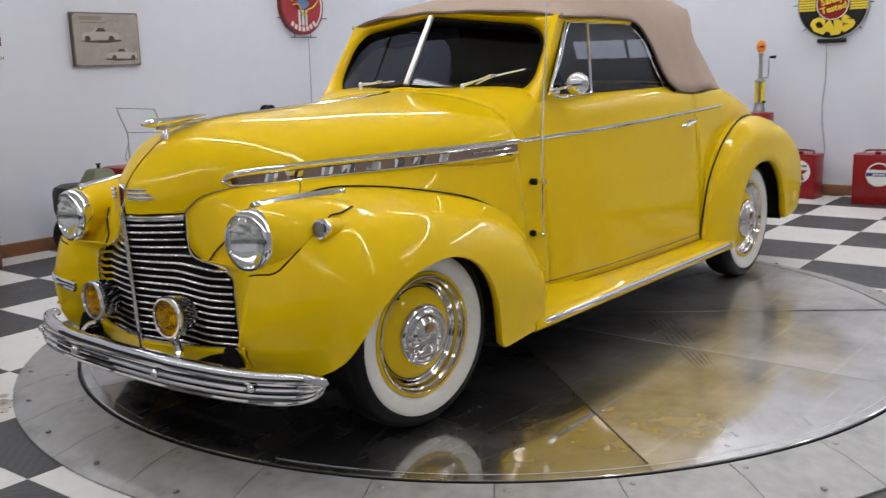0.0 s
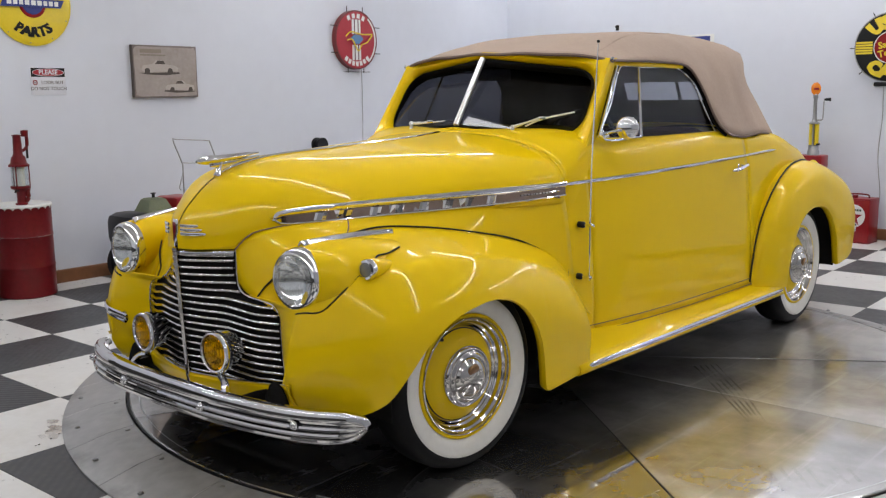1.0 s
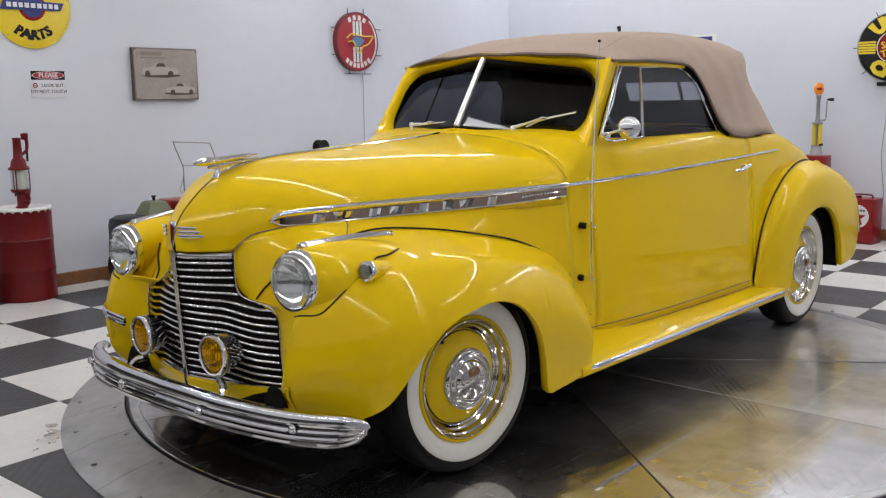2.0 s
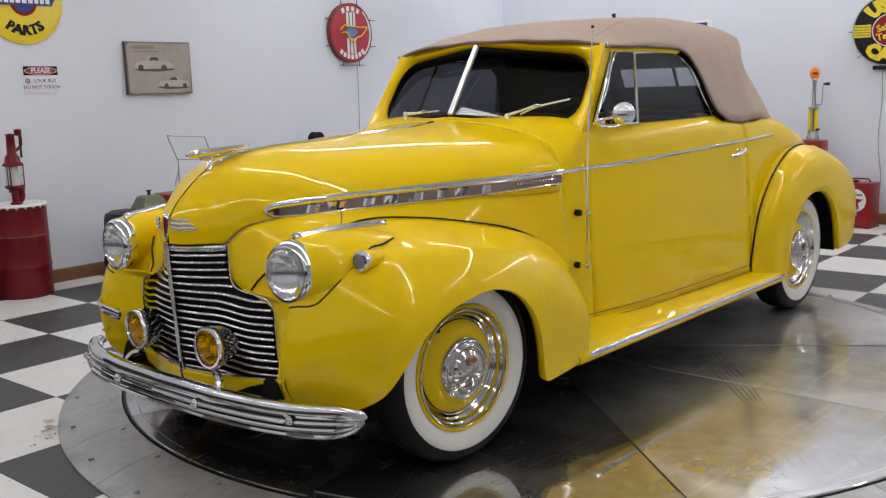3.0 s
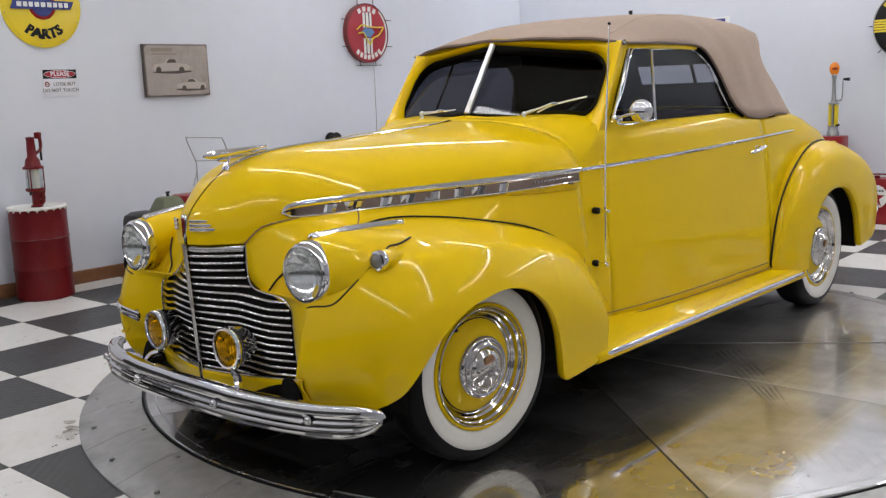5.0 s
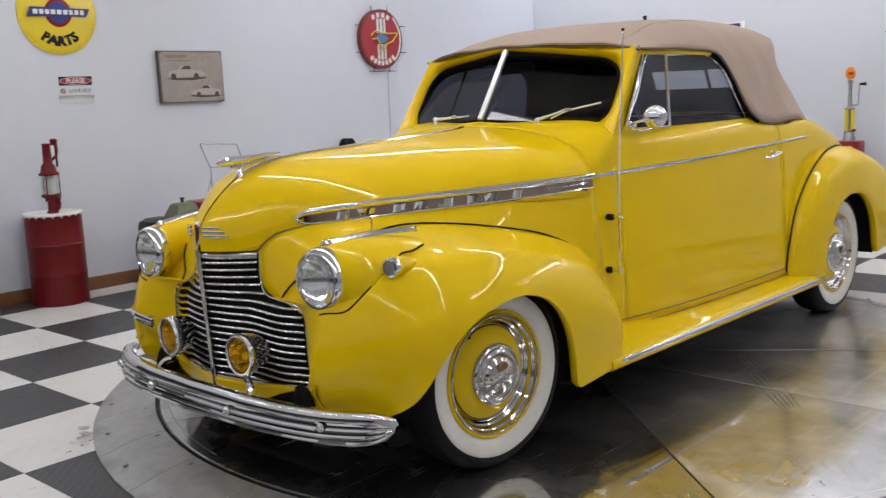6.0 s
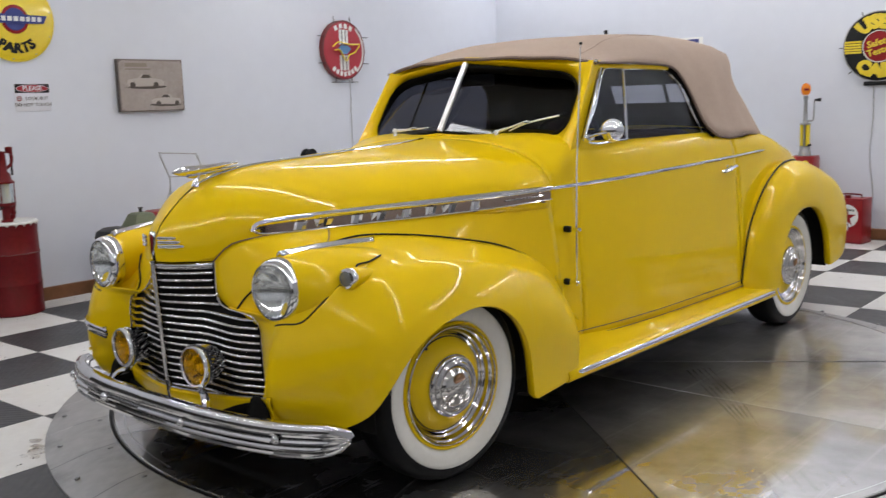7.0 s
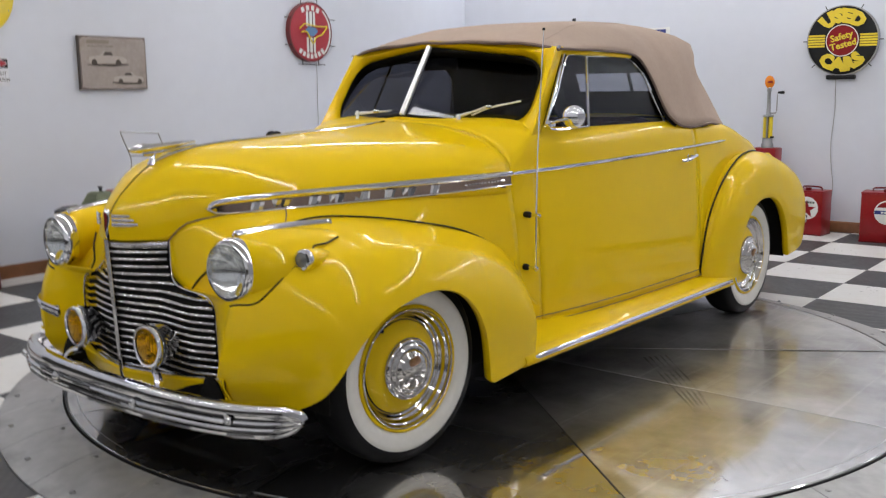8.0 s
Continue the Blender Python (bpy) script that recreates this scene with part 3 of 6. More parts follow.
# ---- the car: nose towards +x, driver's side +y, wheels on z = 0 ----
car = thing("convertible_car", "glossy yellow vintage convertible with tan canvas top on the turntable", "car")
belt = spline([0.68, 0.45, 0.0, -0.6, -0.9, -1.3, -1.5, -1.7, -1.9, -2.1, -2.4, -2.55], [1.13, 1.145, 1.137, 1.138, 1.124, 1.106, 1.070, 1.020, 0.982, 0.925, 0.76, 0.45])
plan = even([0.68, 0.3, 0.0, -0.5, -0.9, -1.3, -1.7, -2.1, -2.4, -2.55], [0.676, 0.734, 0.760, 0.774, 0.777, 0.766, 0.727, 0.636, 0.433, 0.12])
bulge = spline([0, 0.08, 0.25, 0.5, 0.75, 0.9, 0.97, 1.0], [1.008, 1.005, 0.998, 0.978, 0.953, 0.930, 0.908, 0.880])
SILL = 0.31


def side(x, v):
    z = SILL + (belt(x) - SILL) * v
    return (x, plan(x) * bulge(v), z)


def side_at(x, z, off=0.0):
    v = (z - SILL) / (belt(x) - SILL)
    return (x, plan(x) * bulge(v) + off, z)


def side_sheet(x0, x1, n, v0=0.0, v1=1.0, m=24, roll=True):
    g = [[side(x, v) for v in np.linspace(v0, v1, m)] for x in np.linspace(x0, x1, n)]
    if roll:  # the belt edge turns inwards
        for r in g:
            x, y, z = r[-1]
            r += [(x, y - 0.012, z + 0.004), (x, y - 0.035, z + 0.002), (x, y - 0.04, z - 0.03)]
    return sheet(g)


for s in (1, -1):
    f = (lambda p: p) if s > 0 else flipped
    part("cowl_side", f(side_sheet(0.68, 0.5112, 10, 0.0, 0.82, roll=False)), PAINT, car, thick=0.004)
    door = part("door", f(side_sheet(0.5088, -0.8844, 40, 0.014)), PAINT, car, thick=0.004)
    part("rear_quarter", f(side_sheet(-0.8849, -2.55, 40)), PAINT, car, thick=0.004)
    # door handle
    hx, hz = -0.735, 0.955
    y = side_at(hx, hz)[1]
    h = tube(flow([(hx + 0.085, y + 0.03, hz - 0.012), (hx + 0.03, y + 0.042, hz - 0.005), (hx - 0.06, y + 0.04, hz + 0.008), (hx - 0.085, y + 0.028, hz + 0.012)], 14), [0.004, 0.008] + [0.010] * 10 + [0.008, 0.003], 8)
    part("handle", join(f(h), f(tube([(hx - 0.05, y - 0.01, hz + 0.004), (hx - 0.05, y + 0.035, hz + 0.004)], 0.008, 10)), f(moved(lathe([(0.0, 0.003), (0.011, 0.002), (0.012, 0)], 16, "y"), pose(hx - 0.05, y - 0.001, hz + 0.004)))), CHROME, door, "chrome door handle")

# rear deck and tail
deck_top = spline([-1.3, -1.8, -2.1, -2.4, -2.55], [1.16, 1.13, 1.045, 0.83, 0.47])
g = []
for x in np.linspace(-1.25, -2.55, 26):
    yb = plan(x) * bulge(1.0)
    g.append([(x, yb * c, belt(x) + (max(deck_top(x), belt(x)) - belt(x)) * (1 - c * c)) for c in np.linspace(-1, 1, 25)])
part("rear_deck", sheet(g), PAINT, car, thick=0.004)
part("tail_panel", sheet([[(-2.55 - 0.02 * (1 - c * c), 0.12 * c, z) for c in np.linspace(-1, 1, 5)] for z in np.linspace(0.3, 0.47, 5)]), PAINT, car, thick=0.004)

# ---- hood and cowl ----
hw = even([2.072, 2.064, 2.045, 2.01, 1.955, 1.84, 1.62, 1.1, 0.63, 0.52, 0.36], [0.012, 0.05, 0.09, 0.135, 0.19, 0.295, 0.405, 0.555, 0.658, 0.663, 0.664])
ht = even([2.072, 2.044, 2.01, 1.969, 1.888, 1.80, 1.717, 1.4, 1.118, 0.832, 0.62, 0.36], [0.872, 0.926, 0.968, 1.006, 1.062, 1.092, 1.108, 1.130, 1.144, 1.158, 1.178, 1.20])
hs = even([2.072, 1.955, 1.84, 1.62, 0.63, 0.36], [0.83, 0.868, 0.908, 0.934, 0.955, 0.96])
hl = spline([2.072, 1.962, 1.945, 1.914, 1.833, 1.739, 1.65, 1.1, 0.63], [0.823, 0.823, 0.846, 0.880, 0.900, 0.904, 0.905, 0.90, 0.893])


def hood_row(x, low=None):
    k = min(1.0, max(0.0, (0.67 - x) / 0.20))
    j = min(1.0, max(0.0, (1.85 - x) / 1.0))
    n = 2.02 + 0.30 * j * j * (3 - 2 * j) + 3.0 * k * k * (3 - 2 * k)  # the cowl squares off towards the windshield
    row = []
    for t in np.linspace(0, 90, 20):
        a = radians(t)
        row.append((x, hw(x) * math.sin(a) ** (2 / n), hs(x) + (ht(x) - hs(x)) * math.cos(a) ** (2 / n) if t < 90 else hs(x)))
    lo = hl(x) if low is None else low
    row += [(x, hw(x), hs(x) + (min(lo, hs(x) - 0.004) - hs(x)) * k) for k in (0.33, 0.66, 1.0)]
    full = [(x, -y, z) for x, y, z in row[::-1]] + row[1:]
    return full


xs_hood = np.concatenate([2.072 - 0.36 * np.linspace(0, 1, 30) ** 2, np.linspace(1.70, 0.662, 30)])
xs_cowl = np.linspace(0.6603, 0.36, 12)
shell = np.array([hood_row(x) for x in xs_hood] + [hood_row(x, 0.6) for x in xs_cowl])
joint = len(xs_hood)
one = np.delete(shell, joint, 0)
one[:, 3:-3] = fair(one[:, 3:-3], 24, 1, 2)
shell = np.insert(one, joint, one[joint - 1] + np.array((-0.0017, 0.0, 0.0)), 0)
shell[joint, :3], shell[joint, -3:] = hood_row(xs_cowl[0], 0.6)[:3], hood_row(xs_cowl[0], 0.6)[-3:]
hood = part("hood", sheet(shell[:joint]), PAINT, car, thick=0.004)
part("cowl", sheet(shell[joint:]), PAINT, car, thick=0.004)
part("centre_moulding", tube([(x, 0, ht(x) + 0.003) for x in np.linspace(1.89, 0.70, 34)], 0.006, 8), CHROME, hood, "chrome strip along the hood's ridge")

wide = spline([0.335, 0.45, 0.56, 0.61, 0.635, 0.65, 0.675, 0.70, 0.74, 0.82], [0.41, 0.412, 0.410, 0.395, 0.372, 0.34, 0.285, 0.232, 0.198, 0.186])
edge = spline([0.372, 0.385, 0.40, 0.48, 0.575, 0.612, 0.632, 0.645, 0.654, 0.660, 0.668, 0.682, 0.706, 0.745, 0.825], [0.414, 0.413, 0.411, 0.404, 0.402, 0.397, 0.386, 0.370, 0.345, 0.318, 0.280, 0.240, 0.212, 0.195, 0.186])
gx0 = spline([0.33, 0.82], [2.043, 2.070])
gx1 = spline([0.335, 0.60, 0.66, 0.70, 0.82], [1.936, 1.942, 1.955, 1.962, 1.957])
part("nose_seam", tube([(x + 0.002, 0, ht(x) + 0.001) for x in 2.072 - 0.36 * np.linspace(0.0, 0.7, 24) ** 2], 0.0014, 6), BLACK, hood, "dark seam down the nose")
# hood side and catwalk, from the hood's lower edge to the fender
for s in (1, -1):
    f = (lambda p: p) if s > 0 else flipped
    up = flow([(1.962, 0.185, 0.822), (1.945, 0.204, 0.850), (1.914, 0.236, 0.884), (1.833, 0.303, 0.904), (1.739, 0.356, 0.908), (1.65, 0.397, 0.912), (1.1, 0.552, 0.918), (0.6625, 0.654, 0.922)], 48)
    dn = flow([(1.982, 0.33, 0.672), (1.935, 0.40, 0.69), (1.86, 0.44, 0.74), (1.70, 0.47, 0.83), (1.15, 0.60, 0.78), (0.62, 0.685, 0.50)], 48)
    g = []
    for i in range(48):
        a, b = up[i], dn[i]
        k = 0.062 * math.exp(-((i - 5) / 8.0) ** 2) + 0.004
        out = Vector((0.75 * math.exp(-(i / 9.0) ** 2), 0.6, 0.4)).normalized()
        g.append([a + (b - a) * t + np.array(out) * k * 4 * t * (1 - t) for t in np.linspace(0, 1, 12)])
    tuck = np.array([r[-1] + np.array((-0.03, 0.055, -0.07)) for r in g])
    g = np.array(g)
    zz = np.concatenate([np.linspace(0.822, 0.705, 5), np.linspace(0.69, 0.659, 7)])
    want = np.array([(gx1(z) + 0.004, edge(z), z) for z in zz])
    for i in range(16):
        k = math.exp(-(i / 7.0) ** 2)
        g[i] += (want - g[0]) * k if i else 0
    g[0] = want
    tuck[0] = want[-1] + np.array((-0.035, 0.09, -0.06))
    g = np.concatenate([g, tuck[:, None]], 1)
    g[:, :12] = fair(g[:, :12], 14)
    part("hood_side", f(sheet(g)), PAINT, car, thick=0.004)
    part("panel_seam", f(join(tube([up[i] + np.array((0.004 * max(0.0, 1 - i / 12), 0.0035, -0.003)) for i in range(0, 47)], 0.0026, 6), tube([(x, np.interp(x, g[::-1, j, 0], g[::-1, j, 1]) + 0.001, np.interp(x, g[::-1, j, 0], g[::-1, j, 2]) + 0.001) for j, x in enumerate(np.linspace(1.635, 1.70, 9))], 0.0022, 6))), CANVAS_TRIM, car, "dark seam round the hood side panel")
    part("cowl_seam", f(tube([side_at(0.661, z, 0.0012) for z in np.linspace(0.56, 0.905, 14)], 0.0016, 6)), CANVAS_TRIM, car, "thin upright seam behind the hood side")
    part("catwalk_seam", f(tube(flow([(1.967, 0.304, 0.668), (1.943, 0.316, 0.702), (1.932, 0.334, 0.722), (1.915, 0.362, 0.752), (1.88, 0.40, 0.79)], 20), 0.0034, 6)), BLACK, car, "black seam beside the grille")
    # chrome side spear: a ribbed wedge that narrows to a strip along the door
    top = spline([1.862, 1.85, 1.82, 1.75, 1.6, 1.1, 0.66], [0.930, 0.947, 0.958, 0.966, 0.972, 0.980, 0.986])
    bot = spline([1.862, 1.85, 1.82, 1.75, 1.6, 1.1, 0.66], [0.918, 0.906, 0.902, 0.904, 0.908, 0.912, 0.924])
    spear_x = np.concatenate([np.linspace(1.868, 1.8, 12), np.linspace(1.77, 0.665, 40)])
    g = []
    for x in spear_x:
        y, zt, zb = hw(x), top(x), bot(x)
        band = 0.40 * (zt - zb)
        g.append([(x, y - 0.004, zt), (x, y + 0.008, zt - 0.001), (x, y + 0.014, zt - band * 0.25), (x, y + 0.013, zt - band * 0.7), (x, y + 0.008, zt - band * 0.95), (x, y - 0.002, zt - band), (x, y - 0.002, zb + 0.009), (x, y + 0.008, zb + 0.008), (x, y + 0.010, zb + 0.004), (x, y + 0.007, zb), (x, y - 0.004, zb)])
    spear = part("side_spear", f(sheet(g, wrap_v=True)), CHROME, car, "ribbed chrome spear along the hood side", smooth=50)
    part("spear_panel", f(sheet([[(x, hw(x) + 0.004, top(x) * 0.62 + bot(x) * 0.38), (x, hw(x) + 0.005, bot(x) + 0.006)] for x in spear_x[4:]])), SPEAR_PANEL, spear, "dark recessed panel of the spear")
    for k in range(8):
        x = 1.745 - 0.098 * k
        y, zt, zb = hw(x), top(x) * 0.6 + bot(x) * 0.4, bot(x) + 0.009
        lean = (4, -9, 2, -5, 7, -2, -8, 3)[k]
        turn = pose(x, y + 0.005, (zt + zb) / 2, lean, 0, (-6, 3, -9, 0, -4, -11, 2, -5)[k] - math.degrees(math.atan2(hw(x - 0.05) - hw(x + 0.05), 0.1)))
        scoop = ((-1.0, -0.005), (-0.62, 0.004), (-0.15, 0.005), (0.10, -0.001), (0.55, 0.001), (1.0, -0.005))
        part("louvre", f(moved(sheet([[(u * 0.040 - 0.3 * v, o, v) for v in np.linspace(-(zt - zb) * 0.46, (zt - zb) * 0.46, 3)] for u, o in scoop]), turn)), CHROME_WORN, spear, thick=0.003, smooth=0)
    x_mark, marks = 0.905, []
    for k, w in enumerate((0.010, 0.012, 0.010, 0.010, 0.006, 0.012, 0.010, 0.0, 0.010, 0.012, 0.010, 0.012, 0.008, 0.012)):
        if w:
            zc = top(x_mark) * 0.34 + bot(x_mark) * 0.66 + 0.004
            marks.append(tube([(x_mark, hw(x_mark) + 0.005, zc), (x_mark - w, hw(x_mark - w) + 0.005, zc)], 0.0042, 6))
        x_mark -= w + 0.005
    part("spear_marks", f(join(*marks)), CHROME_WORN, spear, "small raised chrome marks")
    strip = [(x, hw(x) + 0.005, 0.972) for x in np.linspace(0.66, 0.64, 2)] + [side_at(x, 0.972 + 0.045 * max(0, 0.6 - x) / 1.85, max(0.004, 0.016 * (x - 0.40))) for x in np.linspace(0.60, -1.27, 42)]
    part("side_strip", f(sheet([[(x, y - 0.006, z + 0.0085 * k), (x, y + 0.001, z + 0.0085 * k), (x, y + 0.0048, z + 0.006 * k), (x, y + 0.0058, z + 0.0025 * k), (x, y + 0.0052, z - 0.002 * k), (x, y + 0.0032, z - 0.006 * k), (x, y + 0.0005, z - 0.0085 * k), (x, y - 0.006, z - 0.0085 * k)] for (x, y, z), k in zip(strip, [0.3] + [1.0] * (len(strip) - 2) + [0.3])])), CHROME_WORN, car, "thin chrome strip along the door")

# nose badge and script plate
badge = part("nose_badge", sheet([[(2.078 - 0.9 * abs(y), y, z) for y in np.linspace(-w, w, 7)] for z, w in ((0.925, 0.012), (0.905, 0.013), (0.885, 0.012), (0.86, 0.008), (0.832, 0.003))]), CHROME, car, "small chrome and red enamel shield on the nose", thick=0.006)
part("enamel", sheet([[(2.0815 - 0.9 * abs(y), y, z) for y in np.linspace(-w, w, 7)] for z, w in ((0.915, 0.007), (0.90, 0.008), (0.885, 0.007), (0.868, 0.005), (0.85, 0.002))]), RED_PAINT, badge, "dark red enamel", thick=0.003)
for s in (1, -1):
    f = (lambda p: p) if s > 0 else flipped
    for k, (z, y1) in enumerate(((0.905, 0.098), (0.891, 0.108), (0.877, 0.118))):
        ys = np.linspace(0.036, y1, 10)
        xf = [np.interp(y, [hw(x) * 0.985 for x in xs_hood], xs_hood) for y in ys]
        part("nose_flash", f(tube([(x + 0.006, y, z) for x, y in zip(xf, ys)], [0.006] * 8 + [0.005, 0.003], 6, flat=0.6)), CHROME, hood, "stepped chrome flash beside the shield")

# hood ornament: a winged streamlined figureless blade
orn = part("hood_ornament", join(
    tube(flow([(1.972, 0, 1.116), (1.93, 0, 1.119), (1.86, 0, 1.122), (1.77, 0, 1.130), (1.70, 0, 1.136)], 16), [0.004, 0.012, 0.016, 0.017, 0.016, 0.015, 0.014, 0.013, 0.012, 0.011, 0.010, 0.009, 0.008, 0.006, 0.004, 0.002], 10),
    tube(flow([(1.885, 0, 1.060), (1.878, 0, 1.085), (1.865, 0, 1.12)], 8), [0.017, 0.014, 0.012, 0.010, 0.010, 0.010, 0.009, 0.009], 10),
    tube(flow([(1.915, 0, 1.098), (1.85, 0, 1.104), (1.77, 0, 1.114), (1.70, 0, 1.122)], 10), [0.004, 0.009, 0.010, 0.010, 0.009, 0.008, 0.007, 0.006, 0.005, 0.003], 8)), CHROME, car, "streamlined chrome hood ornament")
for s in (1, -1):
    f = (lambda p: p) if s > 0 else flipped
    part("wing", f(sheet([[(1.93 - 0.02 * k - t * (0.14 + 0.04 * k), 0.008 + 0.03 * k, 1.121 + 0.014 * t + 0.003 * k) for t in np.linspace(0, 1, 8)] for k in (0, 0.5, 1)])), CHROME, orn, thick=0.004)

# ---- grille ----


def grille_x(y, z):
    return gx0(z) + (gx1(z) - gx0(z)) * (abs(y) / wide(z)) ** 1.5


# the opening is a solid sheet, its inner shade given by the near-black colour
grille = part("grille", sheet([[(grille_x(y * edge(z), z) - 0.016, y * edge(z), z) for y in np.linspace(-1, 1, 31)] for z in np.linspace(0.376, 0.825, 48)]), DARK, car, "near-black sheet coloured as the shade inside the grille, with chrome bars", thick=0.004)
for k in range(18):
    z0 = 0.807 - 0.0246 * k
    hgt = 0.013 if k == 0 else 0.0062
    half = []
    for y in np.linspace(0, 0.415, 60):
        drop = 0.021 * min(1.0, max(0.0, (y - 0.175) / 0.15))
        drop *= min(1.0, max(0.0, (0.745 - z0) / 0.10))
        z = z0 - drop * drop / 0.021 * (3 - 2 * drop / 0.021) - 0.02 * max(0.0, y - 0.30)
        if y > edge(max(z, 0.376)) - 0.004:
            break
        half.append((grille_x(y, z), y, z))
    row = [(x, -y, z) for x, y, z in half[:0:-1]] + half
    g = [[(x - 0.014, y, z + hgt * 0.45), (x - 0.006, y, z + hgt * 0.95), (x - 0.001, y, z + hgt * 0.8), (x + 0.003, y, z + hgt * 0.25), (x + 0.003, y, z - hgt * 0.25), (x - 0.001, y, z - hgt * 0.8), (x - 0.006, y, z - hgt * 0.95), (x - 0.014, y, z - hgt * 0.5)] for x, y, z in row]
    part("grille_bar", sheet(g, wrap_v=True), GRILLE_CHROME, grille, smooth=60)
part("centre_bar", tube([(gx0(z) + 0.006, 0, z) for z in np.linspace(0.825, 0.335, 16)] + [(gx0(0.33) - 0.002, 0, 0.322)], [0.009] * 15 + [0.008, 0.003], 10), GRILLE_CHROME, grille, "chrome upright down the grille's prow")
for s in (1, -1):
    f = (lambda p: p) if s > 0 else flipped
    part("grille_edge", f(tube([(grille_x(edge(z), z) + 0.002, edge(z), z) for z in list(np.linspace(0.82, 0.69, 10)) + list(np.linspace(0.684, 0.635, 22)) + list(np.linspace(0.625, 0.378, 16))], 0.0034, 8)), GRILLE_CHROME, grille, "chrome bead round the grille")
part("lower_bead", tube([(grille_x(y, 0.378) + 0.003, y, 0.378) for y in np.linspace(-0.414, 0.414, 33)], 0.0034, 6), GRILLE_CHROME, grille, "chrome bead under the grille")
# yellow panel between the grille and the fender's nose
FX = [2.04, 2.02, 1.98, 1.92, 1.85, 1.75, 1.6, 1.42, 1.2, 1.0, 0.86, 0.79]
f_yin = spline(FX, [0.520, 0.475, 0.437, 0.412, 0.415, 0.442, 0.49, 0.545, 0.592, 0.625, 0.645, 0.65])
for s in (1, -1):
    f = (lambda p: p) if s > 0 else flipped
    rows = []
    for z in list(np.linspace(0.33, 0.62, 26)) + list(np.linspace(0.626, 0.672, 16)):
        e = np.array((grille_x(edge(z), z), edge(z), z))
        n = np.array((np.interp(z, [0.33, 0.36, 0.40, 0.50, 0.58, 0.67], [1.995, 2.018, 2.038, 2.040, 2.020, 1.980]), np.interp(z, [0.40, 0.58, 0.67], [0.545, 0.545, 0.552]), z))
        c = e + (n - e) * np.array((0.90, 0.755, 0.5))
        rows.append([e + np.array((-0.012, -0.002, 0))] + [e * (1 - t) ** 2 + c * 2 * t * (1 - t) + n * t * t for t in np.linspace(0, 1, 12)])
    part("grille_surround", f(sheet(rows)), PAINT, car, thick=0.004)
# yellow apron below the grille
part("apron", sheet([[(grille_x(y * 0.41, 0.385) + d - 0.012 * abs(y), y * 0.53, z + 0.012 * y * y) for y in np.linspace(-1, 1, 33)] for z, d in ((0.374, -0.012), (0.372, 0.002), (0.366, 0.007), (0.35, 0.006), (0.325, 0.001), (0.295, -0.012), (0.265, -0.040), (0.235, -0.10))]), PAINT, car, thick=0.004)

# ---- front fenders ----

f_zin = even(FX, [0.48, 0.53, 0.60, 0.69, 0.77, 0.842, 0.877, 0.866, 0.828, 0.77, 0.67, 0.59])
f_yc = even(FX, [0.540, 0.540, 0.550, 0.567, 0.585, 0.605, 0.64, 0.675, 0.705, 0.725, 0.745, 0.755])
f_zc = even(FX, [0.50, 0.58, 0.672, 0.757, 0.806, 0.837, 0.858, 0.850, 0.812, 0.75, 0.655, 0.58])
f_yo = even(FX, [0.565, 0.61, 0.672, 0.748, 0.808, 0.852, 0.870, 0.876, 0.877, 0.875, 0.872, 0.87])
f_zo = even(FX, [0.45, 0.47, 0.50, 0.54, 0.58, 0.62, 0.65, 0.655, 0.615, 0.55, 0.48, 0.42])
f_bot = spline([2.04, 2.02, 1.98, 1.92, 1.85, 1.2, 1.09, 1.04, 0.86, 0.79], [0.40, 0.350, 0.320, 0.303, 0.310, 0.28, 0.236, 0.240, 0.256, 0.268])

f_arch = spline([2.0, 1.94, 1.90, 1.85, 1.80, 1.73, 1.65, 1.55, 1.42, 1.40], [0.29, 0.302, 0.322, 0.364, 0.436, 0.533, 0.594, 0.628, 0.645, 0.645])


def front_lip(x):
    if x > 1.42:
        return max(f_bot(x) if x > 1.86 else 0.0, f_arch(x))
    k = 1 - abs((x - 1.42) / 0.33) ** 2.2
    arch = 0.27 + 0.375 * max(k, 0) ** 0.5 if k > 0 else 0
    c = min(max(1.09 - x, 0.0), 0.04)
    return max(f_bot(x) + (0.04 - math.sqrt(0.04 ** 2 - (0.04 - c) ** 2)), arch)


def along(ctrl, n=160):
    """n points, evenly spaced, on an even curve through the points given."""
    run = np.concatenate([[0], np.cumsum(np.linalg.norm(np.diff(ctrl, axis=0), axis=1))])
    curve = even(run, ctrl)
    return np.array([curve(t) for t in np.linspace(0, run[-1], n)])


